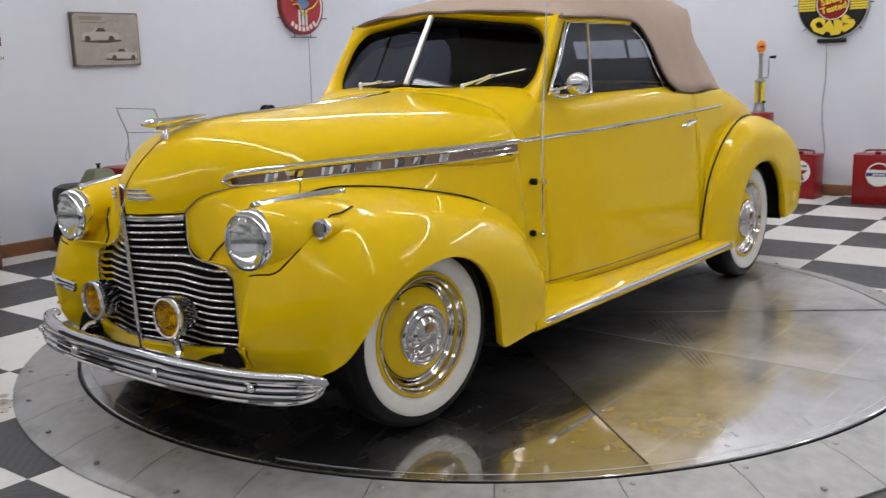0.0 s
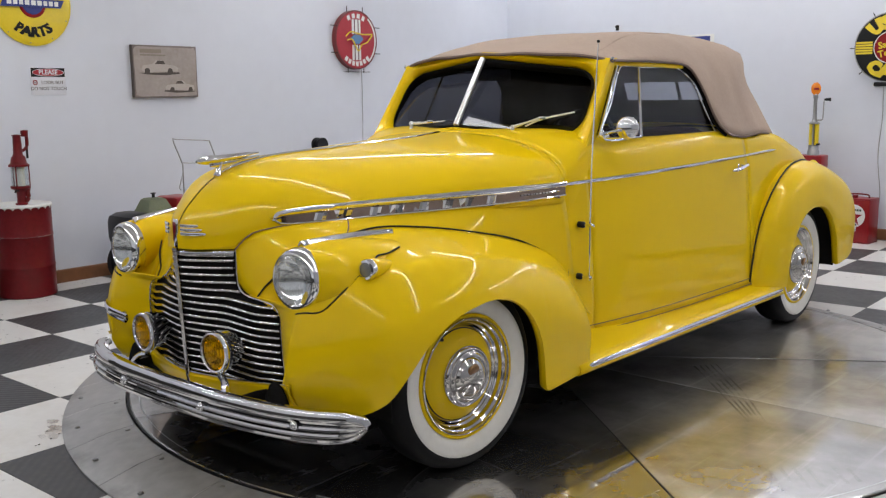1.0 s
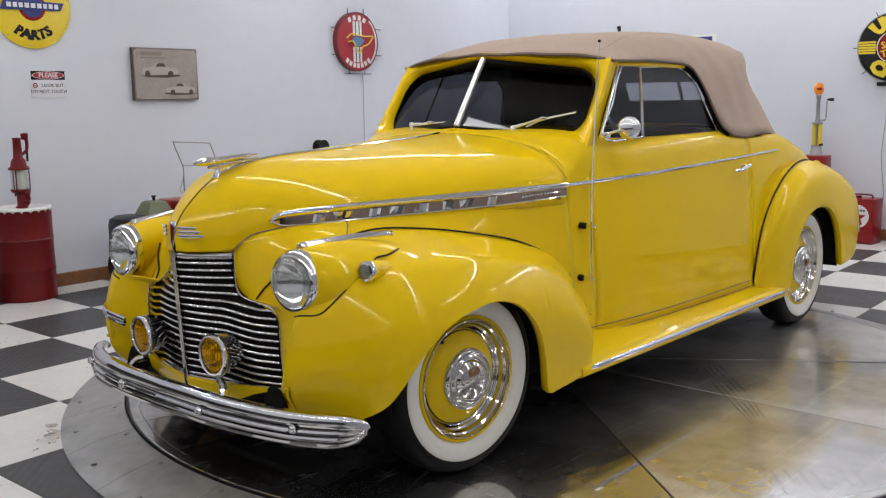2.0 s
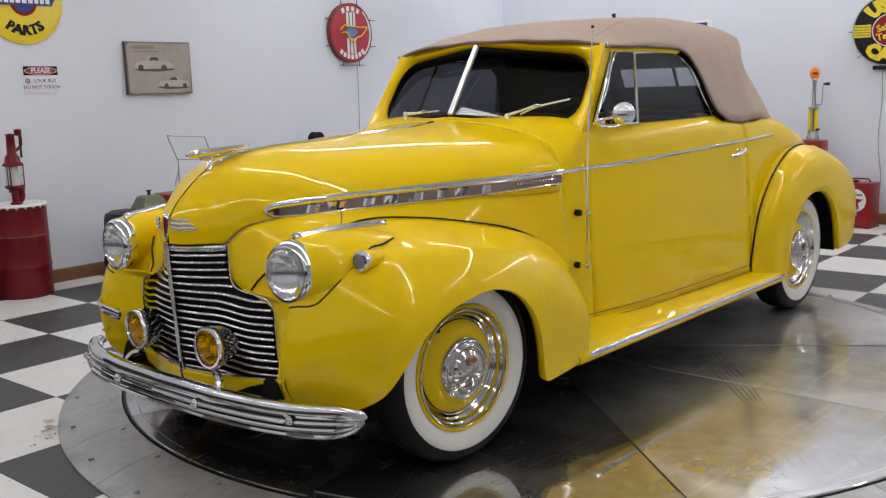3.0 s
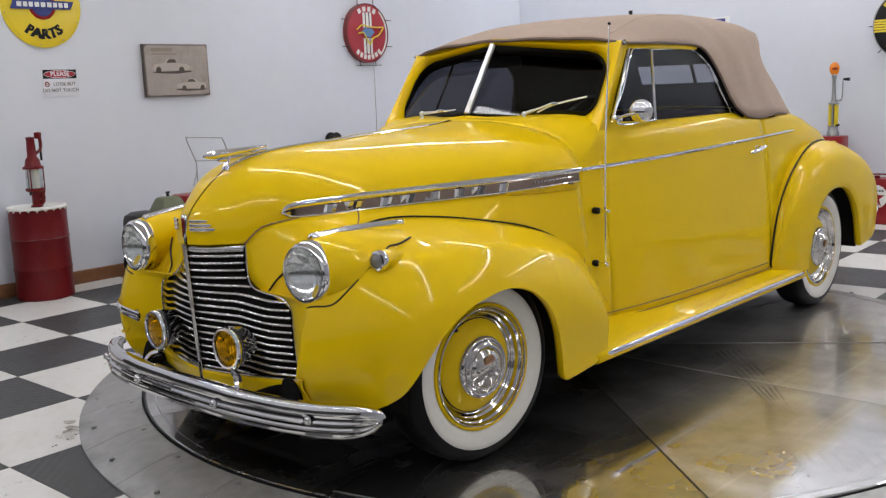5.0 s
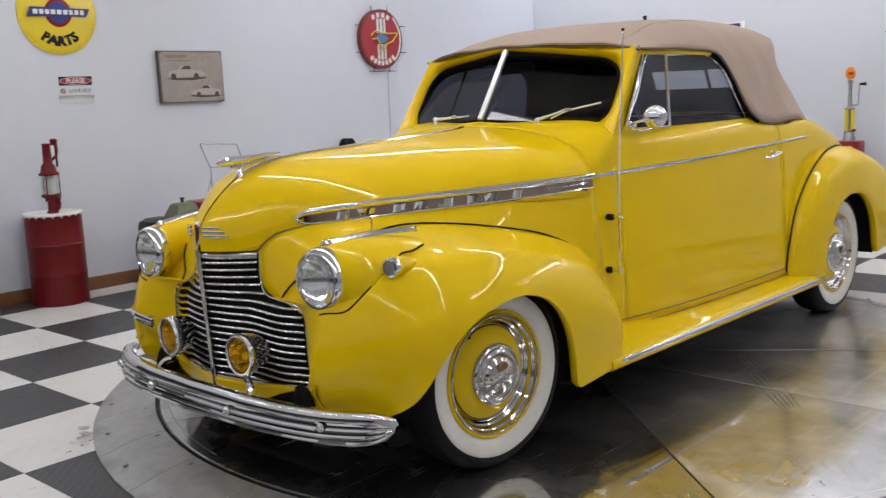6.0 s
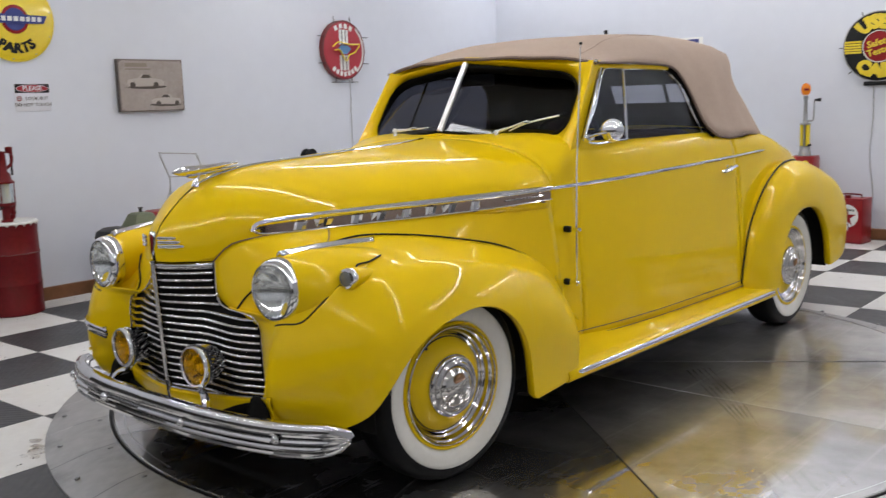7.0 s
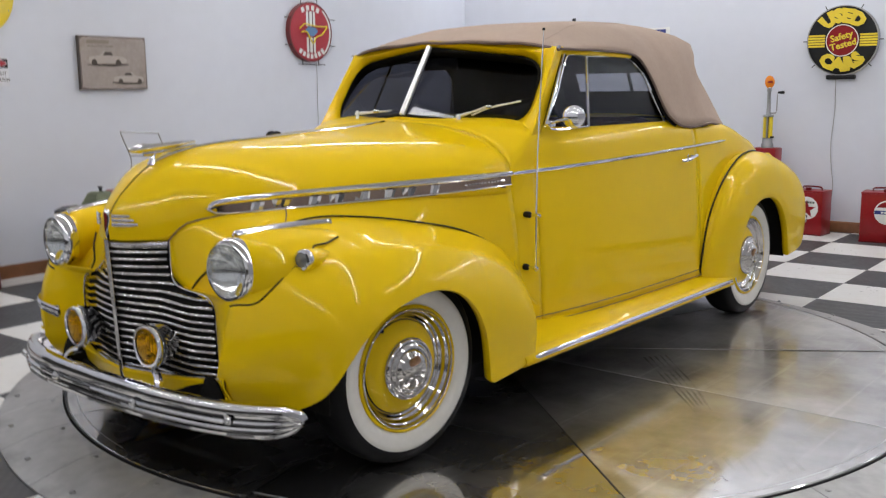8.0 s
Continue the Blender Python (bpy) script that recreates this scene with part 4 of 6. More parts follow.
def front_fender():
    """The fender's skin: one even profile per step along the car, cut off at the lip and the wheel arch."""
    xs = np.concatenate([2.04 - 0.14 * np.linspace(0, 1, 16) ** 1.8, np.linspace(1.892, 0.79, 124)])
    rows = []
    for x in xs:
        zl, zb = front_lip(x), f_bot(x) - 0.01
        pin, pc, po = (f_yin(x), f_zin(x)), (f_yc(x), f_zc(x)), (f_yo(x), f_zo(x))
        tuck = min(1.0, max(0.0, (x - 1.80) / 0.20))
        tuck *= tuck * (3 - 2 * tuck)
        ctrl = np.array([pin, pc, (pc[0] + (po[0] - pc[0]) * 0.76, pc[1] * 0.50 + po[1] * 0.50), (po[0] - 0.010 * tuck, po[1]), (po[0] - 0.003 - 0.052 * tuck, zb + (po[1] - zb) * 0.42), (po[0] - 0.006 - 0.13 * tuck, zb)])
        full = along(ctrl)
        aft = min(1.0, max(0.0, (1.86 - x) / 0.14))
        if aft:  # behind the lamps the top slopes away from the hood to a round shoulder
            aft *= aft * (3 - 2 * aft)
            k = min(1.0, max(0.0, (x - 1.60) / 0.2))
            drop = ((0.395, 0.205 - 0.10 * k), (0.60, 0.300 - 0.10 * k), (0.713, 0.366 - 0.10 * k), (0.83, 0.53 - 0.08 * k), (0.926, 0.74 - 0.05 * k))
            slope = np.array([pin] + [(pin[0] + (po[0] - pin[0]) * u, pin[1] + (po[1] - pin[1]) * v) for u, v in drop] + list(map(tuple, ctrl[3:])))
            full = full * (1 - aft) + along(slope) * aft
        keep = max(8, int((full[:, 1] > zl).sum()))
        full = np.vstack([full[:keep], [(full[min(keep, 159), 0], zl)]])
        d = np.concatenate([[0], np.cumsum(np.linalg.norm(np.diff(full, axis=0), axis=1))])
        u = np.linspace(0, d[-1], 30)
        c = np.stack([np.interp(u, d, full[:, k]) for k in (0, 1)], 1)
        back, fwd = min(max((1.15 - x) / 0.36, 0), 1), max(0.0, x - 1.86)
        back *= back * (3 - 2 * back)
        row = []
        for y, z in c:
            px = x - 0.17 * back * max(0.0, 1 - (y - pin[0]) / (po[0] - pin[0])) ** 1.4
            px -= 0.40 * fwd * max(0.0, 1 - (y - pin[0] + 0.004) / (pc[0] - pin[0]))
            row.append((px, y, z))
        lx, ly, lz = row[-1]
        rows.append(row + [(lx, ly - 0.012, zl - 0.004), (lx, ly - 0.03, zl + 0.004)])
    rows = fair(rows, 20, 3)
    return sheet([[(2.044, 0.54 + 0.02 * (k - 16) / 16, 0.43) for k in range(32)]] + rows.tolist())


def crease(points, r=0.005, on=None):
    """A thin round cord; with on, it is laid upon that surface."""
    line = [Vector(p) for p in flow(points, 40)]
    if on is not None:
        tree = BVHTree.FromPolygons([tuple(map(float, v)) for v in on[0]], on[1])
        line = [tree.find_nearest(p)[0] for p in line]
    return tube([tuple(p) for p in line], r, 6)


for s in (1, -1):
    f = (lambda p: p) if s > 0 else flipped
    skin = front_fender()
    fender = part("front_fender", f(skin), PAINT, car, thick=0.005)
    part("welting", f(crease([(1.76, 0.443, 0.845), (1.6, 0.49, 0.882), (1.42, 0.545, 0.871), (1.2, 0.592, 0.834), (0.95, 0.628, 0.775), (0.75, 0.652, 0.685), (0.62, 0.672, 0.60)], 0.0038)), BLACK, fender, "black rubber welting along the fender")
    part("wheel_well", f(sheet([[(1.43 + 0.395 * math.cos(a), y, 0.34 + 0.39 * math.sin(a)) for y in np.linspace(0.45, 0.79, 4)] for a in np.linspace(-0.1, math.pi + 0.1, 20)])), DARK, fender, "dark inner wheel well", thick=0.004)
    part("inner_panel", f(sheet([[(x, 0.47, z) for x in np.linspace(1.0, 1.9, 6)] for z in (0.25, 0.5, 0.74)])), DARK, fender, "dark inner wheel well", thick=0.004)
    # headlight: pod, ring, lens, crest
    rings = []
    for t, r in ((0, 0.092), (0.04, 0.099), (0.08, 0.104), (0.12, 0.107), (0.18, 0.109), (0.25, 0.110), (0.32, 0.108), (0.4, 0.104), (0.48, 0.098), (0.55, 0.091), (0.7, 0.072), (0.85, 0.045), (0.95, 0.02), (1.0, 0.003)):
        swell = 0.046 * min(1.0, t / 0.16) * max(0.0, 1 - t) ** 0.7
        ring = []
        for a in np.linspace(0, 2 * math.pi, 48, endpoint=False):
            q = r + swell * max(0.0, math.cos(a + 0.45)) ** 1.5
            ring.append((1.972 - 0.50 * t, 0.519 + 0.075 * t + q * math.cos(a), 0.757 + 0.055 * t + q * math.sin(a) * (1.0 - 0.25 * t)))
        rings.append(ring)
    lamp = part("headlight_pod", f(sheet(rings, wrap_v=True)), PAINT, car, "yellow teardrop headlight pod")
    turn = pose(1.974, 0.519, 0.757, 0, 0, 4)
    part("bezel", f(moved(lathe([(0.098, -0.042), (0.103, -0.038), (0.105, -0.026), (0.1045, -0.013), (0.1015, -0.001), (0.0965, 0.008), (0.0905, 0.0125), (0.0855, 0.012), (0.082, 0.006)], 48, "x", caps=False), turn)), CHROME, lamp, "chrome headlight bezel")
    part("gasket", f(moved(lathe([(0.0835, 0.005), (0.0850, 0.0095), (0.0868, 0.0125), (0.088, 0.0115)], 48, "x", caps=False), turn)), BLACK, lamp, "black rubber gasket round the lens")
    part("lens", f(moved(lathe([(0.0, 0.032), (0.03, 0.030), (0.055, 0.0235), (0.072, 0.014), (0.0845, 0.004)], 48, "x", caps=False), turn)), HEAD_LENS, lamp, "clear ribbed glass headlight lens")
    part("reflector", f(moved(lathe([(0.0, -0.040), (0.012, -0.039), (0.03, -0.034), (0.05, -0.024), (0.07, -0.010), (0.080, -0.001), (0.0835, 0.004)], 40, "x", caps=False), turn)), REFLECTOR, lamp, "silvered headlight reflector")
    part("crest", f(sheet([[(1.935 - 0.33 * t, 0.505 + 0.09 * t + w * c * (1 - 0.75 * t), 0.866 + 0.012 * math.sin(2.2 * t) + 0.013 * (1 - c * c) - 0.006 * abs(c)) for c in np.linspace(-1, 1, 7)] for t in np.linspace(0, 1, 14) for w in (0.018,)])), CHROME, lamp, "chrome crest on the headlight pod", thick=0.006)
    part("pod_crease", f(crease([(1.99, 0.53, 0.652), (1.984, 0.568, 0.658), (1.963, 0.628, 0.67), (1.917, 0.668, 0.725), (1.868, 0.681, 0.766), (1.84, 0.684, 0.787)], 0.0030, skin)), BLACK, fender, "black seam under the headlight pod")
    part("pod_crease", f(crease([(1.768, 0.676, 0.815), (1.742, 0.664, 0.822), (1.692, 0.663, 0.824), (1.622, 0.643, 0.833)], 0.0032)), BLACK, fender, "black seam above the parking lamp")
    # parking lamp
    sig = part("parking_lamp", f(moved(lathe([(0.0, 0.0), (0.026, 0.0), (0.031, -0.012), (0.033, -0.03), (0.031, -0.06), (0.025, -0.10), (0.013, -0.135), (0.0, -0.15)], 24, "x"), pose(1.836, 0.704, 0.792, 0, -2, 8))), PAINT, car, "small torpedo parking lamp on the fender")
    part("lamp_ring", f(moved(lathe([(0.033, -0.018), (0.034, -0.004), (0.031, 0.004), (0.024, 0.005)], 24, "x", caps=False), pose(1.836, 0.704, 0.792, 0, -2, 8))), CHROME, sig, "chrome lamp ring")
    part("lens", f(moved(lathe([(0.0, 0.007), (0.014, 0.005), (0.0265, 0.001)], 20, "x", caps=False), pose(1.836, 0.704, 0.792, 0, -2, 8))), LAMP_LENS, sig, "small clear lens")

# ---- rear fenders ----
RX = [-0.87, -0.895, -0.96, -1.08, -1.23, -1.42, -1.6, -1.8, -2.0, -2.2, -2.37, -2.45]
r_zt = spline(RX, [0.36, 0.50, 0.64, 0.77, 0.865, 0.925, 0.938, 0.918, 0.875, 0.79, 0.66, 0.54])
r_yo = spline(RX, [0.79, 0.81, 0.835, 0.865, 0.88, 0.888, 0.892, 0.89, 0.88, 0.85, 0.79, 0.73])
r_bot = spline([-0.87, -1.12, -1.8, -1.9, -2.1, -2.3, -2.45], [0.315, 0.29, 0.31, 0.315, 0.33, 0.38, 0.48])


def rear_lip(x):
    L = 0.34 if x > -1.49 else 0.375
    k = 1 - abs((x + 1.49) / L) ** 2.3
    return max(r_bot(x), 0.27 + 0.425 * max(k, 0) ** 0.5 if k > 0 else 0)


def rear_fender():
    xs = np.concatenate([-0.87 - 0.2 * np.linspace(0, 1, 14) ** 1.6, np.linspace(-1.09, -2.27, 64), -2.27 - 0.18 * (1 - (1 - np.linspace(0.05, 1, 10)) ** 1.8)])
    rows = []
    for x in xs:
        zl = rear_lip(x)
        yi = min(plan(x) * 0.985, r_yo(x) - 0.05)
        zt = max(r_zt(x), zl + 0.05)
        zo = max(zl + 0.015, 0.30 + (zt - 0.30) * 0.55)
        c = flow([(0, yi - 0.03, zt - 0.005), (0, yi + (r_yo(x) - yi) * 0.35, zt - 0.012), (0, yi + (r_yo(x) - yi) * 0.86, zt - 0.35 * (zt - zo)), (0, r_yo(x), zo), (0, r_yo(x) - 0.006, zl)], 24)
        row = [(x, y, z) for _, y, z in c]
        lx, ly, lz = row[-1]
        row += [(lx, ly - 0.012, zl - 0.004), (lx, ly - 0.03, zl + 0.004)]
        rows.append(row)
    return sheet(fair(rows, 30, 3))


for s in (1, -1):
    f = (lambda p: p) if s > 0 else flipped
    fender = part("rear_fender", f(rear_fender()), PAINT, car, thick=0.005)
    part("welting", f(crease([(-0.863, 0.784, 0.345), (-0.88, 0.79, 0.48), (-0.943, 0.79, 0.64), (-1.06, 0.787, 0.77), (-1.215, 0.778, 0.868), (-1.40, 0.76, 0.928), (-1.6, 0.735, 0.943), (-1.8, 0.69, 0.925), (-2.0, 0.62, 0.885)], 0.005)), BLACK, fender, "black rubber welting along the fender")
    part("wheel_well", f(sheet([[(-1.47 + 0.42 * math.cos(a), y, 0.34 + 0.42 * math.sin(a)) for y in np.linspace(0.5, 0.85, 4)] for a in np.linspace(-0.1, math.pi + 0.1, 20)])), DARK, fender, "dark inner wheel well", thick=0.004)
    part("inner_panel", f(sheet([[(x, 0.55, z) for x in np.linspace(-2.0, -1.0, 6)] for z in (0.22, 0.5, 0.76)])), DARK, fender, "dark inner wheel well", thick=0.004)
    # tail lamp
    part("tail_lamp", f(moved(lathe([(0.0, -0.03), (0.02, -0.027), (0.034, -0.015), (0.038, 0.0), (0.036, 0.03), (0.02, 0.06), (0, 0.07)], 20, "x"), pose(-2.40, 0.62, 0.62))), CHROME, fender, "small round tail lamp")

# ---- running boards ----
for s in (1, -1):
    f = (lambda p: p) if s > 0 else flipped
    rows = []
    for x in np.linspace(0.86, -1.10, 30):
        rows.append([(x, y, z) for y, z in along(np.array([(0.70, 0.350), (0.76, 0.333), (0.82, 0.3135), (0.858, 0.297), (0.874, 0.278), (0.872, 0.252), (0.855, 0.244)]), 26)])
    rb = part("running_board", f(sheet(rows)), PAINT, car, thick=0.005)
    part("edge_trim", f(tube([(0.80, 0.873, 0.278)] + [(x, 0.877, 0.279) for x in np.linspace(0.78, -1.06, 12)] + [(-1.08, 0.872, 0.279)], [0.004] + [0.011] * 12 + [0.004], 10, flat=0.7)), CHROME, rb, "chrome trim along the running board's edge")
    part("trim_groove", f(tube([(x, 0.8845, 0.2795) for x in np.linspace(0.775, -1.06, 12)], 0.0016, 6)), CANVAS_TRIM, rb, "dark groove along the trim")
    for off, z in ((0.002, 0.364), (0.012, 0.3375)):
        part("sill_line", f(tube([(x, side_at(x, 0.365)[1] + off, z) for x in np.linspace(0.6, -0.86, 20)], 0.0018, 6)), CANVAS_TRIM, rb, "dark seam above the running board")

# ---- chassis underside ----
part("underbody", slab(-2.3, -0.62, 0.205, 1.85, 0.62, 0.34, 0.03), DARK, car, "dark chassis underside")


# ---- wheels ----
def wheel():
    w = new("wheel")
    w.empty_display_size = 0.1
    w.parent = car
    R = 0.363 - TABLE
    part("tyre", lathe([(0.225, 0.055), (0.235, 0.066), (0.275, 0.078), (0.295, 0.078), (R - 0.020, 0.072), (R - 0.007, 0.058), (R - 0.001, 0.036), (R, 0.015), (R, -0.02), (R - 0.003, -0.05), (R - 0.012, -0.074), (R - 0.03, -0.088), (0.28, -0.092), (0.24, -0.08), (0.22, -0.06), (0.22, 0.04)], 72, "y", caps=False), BLACK, w)
    part("whitewall", lathe([(0.221, 0.060), (0.23, 0.0695), (0.252, 0.0775), (0.272, 0.0812), (0.283, 0.0812), (0.288, 0.0785)], 72, "y", caps=False), WHITEWALL, w, "broad white sidewall band")
    part("rim", lathe([(0.223, 0.058), (0.223, 0.070), (0.217, 0.074), (0.209, 0.066), (0.200, 0.03), (0.19, 0.012), (0.172, 0.010), (0.1685, 0.020), (0.164, 0.028), (0.155, 0.036), (0.145, 0.044), (0.13, 0.053), (0.112, 0.059), (0.09, 0.062), (0.05, 0.06), (0.0, 0.06)], 72, "y", caps=False), PAINT, w, "yellow pressed steel rim")
    part("trim_ring", lathe([(0.2115, 0.067), (0.2100, 0.0745), (0.2060, 0.0755), (0.2035, 0.071), (0.2020, 0.063), (0.1990, 0.0565), (0.1960, 0.0555), (0.1935, 0.051), (0.1915, 0.042), (0.1880, 0.0345), (0.1840, 0.032), (0.1805, 0.0285), (0.1780, 0.0225), (0.1735, 0.0205), (0.1695, 0.018)], 72, "y", caps=False), WHEEL_CHROME, w, "chrome trim ring", smooth=70)
    part("pinstripe", lathe([(0.1672, 0.0236), (0.1648, 0.0290)], 72, "y", caps=False), BLACK, w, "black pinstripe", thick=0.0012)
    part("hubcap", lathe([(0.107, 0.058), (0.110, 0.064), (0.108, 0.072), (0.101, 0.081), (0.096, 0.082), (0.093, 0.079), (0.088, 0.080), (0.083, 0.087), (0.077, 0.089), (0.072, 0.088), (0.069, 0.092), (0.056, 0.104), (0.035, 0.112), (0.0, 0.116)], 60, "y", caps=False), WHEEL_CHROME, w, "domed chrome hubcap", smooth=60)
    for a in (90, 210, 330):
        an = radians(a)
        part("hubcap_rib", tube([(0.03 * math.cos(an), 0.113, 0.03 * math.sin(an)), (0.05 * math.cos(an), 0.107, 0.05 * math.sin(an)), (0.069 * math.cos(an), 0.093, 0.069 * math.sin(an))], [0.005, 0.004, 0.003], 8), WHEEL_CHROME, w, "raised chrome rib")
    part("medallion", moved(lathe([(0.0, 0.006), (0.018, 0.005), (0.024, 0.003), (0.026, -0.004)], 20, "y"), pose(0.004, 0.110, 0.030, -22, 0, 0)), BRASSY, w, "worn brown medallion")
    part("valve", tube([(0.095, 0.04, 0.165), (0.100, 0.075, 0.170)], 0.006, 8), BLACK, w, "black rubber valve")
    return w


first_wheel = wheel()
first_wheel.matrix_basis = pose(1.427, 0.71, 0.363, 0, 0, -5) @ pose(0, 0, 0, 0, 8, 0)
for x, y, r, turn in ((-1.435, 0.745, 40, 0), (1.427, -0.71, 20, 175), (-1.435, -0.745, 70, 180)):
    c = copy_thing(first_wheel, pose(x, y, 0.363, 0, 0, turn) @ pose(0, 0, 0, 0, r, 0))

# ---- bumper ----
bx = spline([0, 0.25, 0.45, 0.60, 0.70, 0.76, 0.785], [2.165, 2.155, 2.125, 2.08, 2.025, 1.97, 1.93])
prof = [(-0.044, 0.044), (-0.042, 0.0490), (-0.036, 0.0525), (-0.022, 0.0537), (-0.010, 0.0522), (-0.002, 0.0470), (0.0015, 0.0405), (0.0040, 0.0310), (0.0055, 0.0210), (0.004, 0.0140), (-0.001, 0.0110), (-0.001, 0.0080), (0.010, 0.0055), (0.013, -0.0010), (0.010, -0.0075), (-0.001, -0.0100), (-0.001, -0.0130), (0.010, -0.0155), (0.0125, -0.0215), (0.0095, -0.0280), (-0.001, -0.0305), (-0.001, -0.0335), (0.008, -0.0360), (0.0085, -0.0430), (0.003, -0.0500), (-0.006, -0.0530), (-0.014, -0.0480), (-0.018, 0.0200), (-0.038, 0.0380)]
run = flow([(bx(y), y, 0) for y in np.linspace(0, 0.785, 40)], 400)
length = np.concatenate([[0], np.cumsum(np.linalg.norm(np.diff(run, axis=0), axis=1))])
ys_half = np.interp(np.concatenate([np.linspace(0.02, 1, 34) * (length[-1] - 0.13), length[-1] - 0.13 * (1 - np.sin(np.linspace(0.08, math.pi / 2, 16)))]), length, run[:, 1])
rows = []
for y in np.concatenate([-ys_half[::-1], [0.0], ys_half]):
    a = abs(y)
    left = length[-1] - np.interp(a, run[:, 1], length)
    k = 1.0 if left > 0.13 else max(0.02, (1 - (1 - left / 0.13) ** 2.2)) ** 0.5
    rows.append([(bx(a) + dx * (0.4 + 0.6 * k), y, 0.330 + dz * k - 0.018 * (a / 0.78) ** 2) for dx, dz in prof])
bumper = part("front_bumper", sheet(rows, wrap_v=True), CHROME_WORN, car, "broad ribbed chrome front bumper", smooth=35)
# black strips in the recesses stand in for dark reflections of the turntable
for a, b in ((10, 11), (15, 16), (20, 21)):
    part("groove", sheet([[tuple(np.array(r[a]) + (0.0012, 0, 0)), tuple(np.array(r[b]) + (0.0012, 0, 0))] for r in rows[12:-12]]), BLACK_PAINT, bumper, "black strip painted as the dark reflection between two ribs", smooth=0)
for y in (-0.62, -0.24, 0.24, 0.62):
    part("bumper_bolt", moved(lathe([(0.0, 0.012), (0.008, 0.011), (0.014, 0.006), (0.016, 0.0)], 16, "x"), pose(bx(abs(y)) + 0.012, y, 0.325)), CHROME, bumper, "domed chrome bolt")
for s in (1, -1):
    f = (lambda p: p) if s > 0 else flipped
    part("bumper_bracket", f(tube(flow([(2.12, 0.34, 0.33), (2.0, 0.36, 0.34), (1.85, 0.36, 0.31), (1.7, 0.36, 0.3)], 10), 0.030, 8, flat=0.5)), DARK, bumper, "black bumper bracket")
    part("bracket_plate", f(sheet([[(2.004, y, 0.27), (2.006, y, 0.30), (2.0, y, top)] for y, top in ((0.20, 0.312), (0.28, 0.320), (0.36, 0.338), (0.383, 0.365), (0.395, 0.390), (0.41, 0.402), (0.43, 0.404), (0.455, 0.392), (0.475, 0.365), (0.49, 0.335))])), DARK, bumper, "black bracket plate", thick=0.010)
    # amber fog lamp on a chrome bracket
    fog = part("fog_lamp", f(moved(lathe([(0.0, -0.10), (0.02, -0.098), (0.045, -0.085), (0.058, -0.055), (0.066, -0.02), (0.068, 0.0)], 36, "x", caps=False), pose(2.085, 0.222, 0.492, 0, 0, 3))), BLACK_PAINT, car, "chrome-finned fog lamp with an amber lens")
    for a in range(30):
        an = radians(a * 12)
        part("fin", f(moved(tube([(-0.088, 0.044 * math.cos(an), 0.044 * math.sin(an)), (-0.055, 0.060 * math.cos(an + 0.25), 0.060 * math.sin(an + 0.25)), (-0.018, 0.0685 * math.cos(an + 0.5), 0.0685 * math.sin(an + 0.5))], 0.0036, 6), pose(2.085, 0.222, 0.492, 0, 0, 3))), CHROME, fog)
    part("fog_ring", f(moved(lathe([(0.068, -0.012), (0.0725, -0.006), (0.0725, 0.004), (0.068, 0.011), (0.062, 0.011), (0.060, 0.006)], 40, "x", caps=False), pose(2.085, 0.222, 0.492, 0, 0, 3))), CHROME, fog)
    part("lens", f(moved(lathe([(0.0, 0.014), (0.03, 0.0125), (0.05, 0.008), (0.0615, 0.003)], 40, "x", caps=False), pose(2.085, 0.222, 0.492, 0, 0, 3))), AMBER, fog, "ribbed amber glass lens")
    part("bowl", f(moved(lathe([(0.0, -0.055), (0.02, -0.052), (0.042, -0.034), (0.061, 0.001)], 18, "x", caps=False), pose(2.085, 0.222, 0.492, 10, 0, 3))), LAMP_BOWL, fog, "silvered bowl behind the lens", smooth=12)
    part("fog_bracket", f(tube(flow([(2.065, 0.222, 0.425), (2.072, 0.230, 0.405), (2.085, 0.268, 0.392), (2.105, 0.300, 0.345)], 10), [0.014, 0.013, 0.012, 0.012, 0.013, 0.014, 0.015, 0.016, 0.017, 0.017], 8)), CHROME, fog, "chrome lamp bracket")

# rear bumper
rbx = spline([0, 0.4, 0.62, 0.72, 0.76], [-2.74, -2.71, -2.65, -2.58, -2.53])
rows = []
for y in np.linspace(-0.76, 0.76, 50):
    k = 1.0 if abs(y) < 0.64 else max(0.3, max(0.0, 1 - ((abs(y) - 0.64) / 0.14) ** 2.4) ** 0.7)
    rows.append([(rbx(abs(y)) - dx * k, y, 0.45 + dz * k) for dx, dz in prof])
rear = part("rear_bumper", sheet(rows, wrap_v=True), CHROME_WORN, car, "ribbed chrome rear bumper", smooth=35)
for s in (1, -1):
    f = (lambda p: p) if s > 0 else flipped
    part("bumper_bracket", f(tube([(-2.69, 0.34, 0.44), (-2.3, 0.36, 0.36)], 0.022, 8, flat=0.5)), BLACK_PAINT, rear, "black bumper bracket")

part("fender_guard", join(tube(flow([(1.985, -0.655, 0.540), (2.052, -0.54, 0.530), (2.072, -0.36, 0.522)], 12), [0.004, 0.009] + [0.014] * 10, 8, flat=0.4), tube(flow([(2.018, -0.610, 0.520), (2.056, -0.51, 0.513), (2.066, -0.38, 0.504)], 10), 0.006, 8), tube([(2.06, -0.45, 0.52), (2.02, -0.46, 0.52)], 0.008, 8)), CHROME, car, "short chrome guard across the fender's front")

# ---- windshield ----
WB, WT = np.array((0.572, 0.0, 1.203)), np.array((0.384, 0.0, 1.492))  # middle, bottom and top
OB, OT = np.array((0.445, 0.565, 1.160)), np.array((0.278, 0.555, 1.425))  # outer corners of the glass


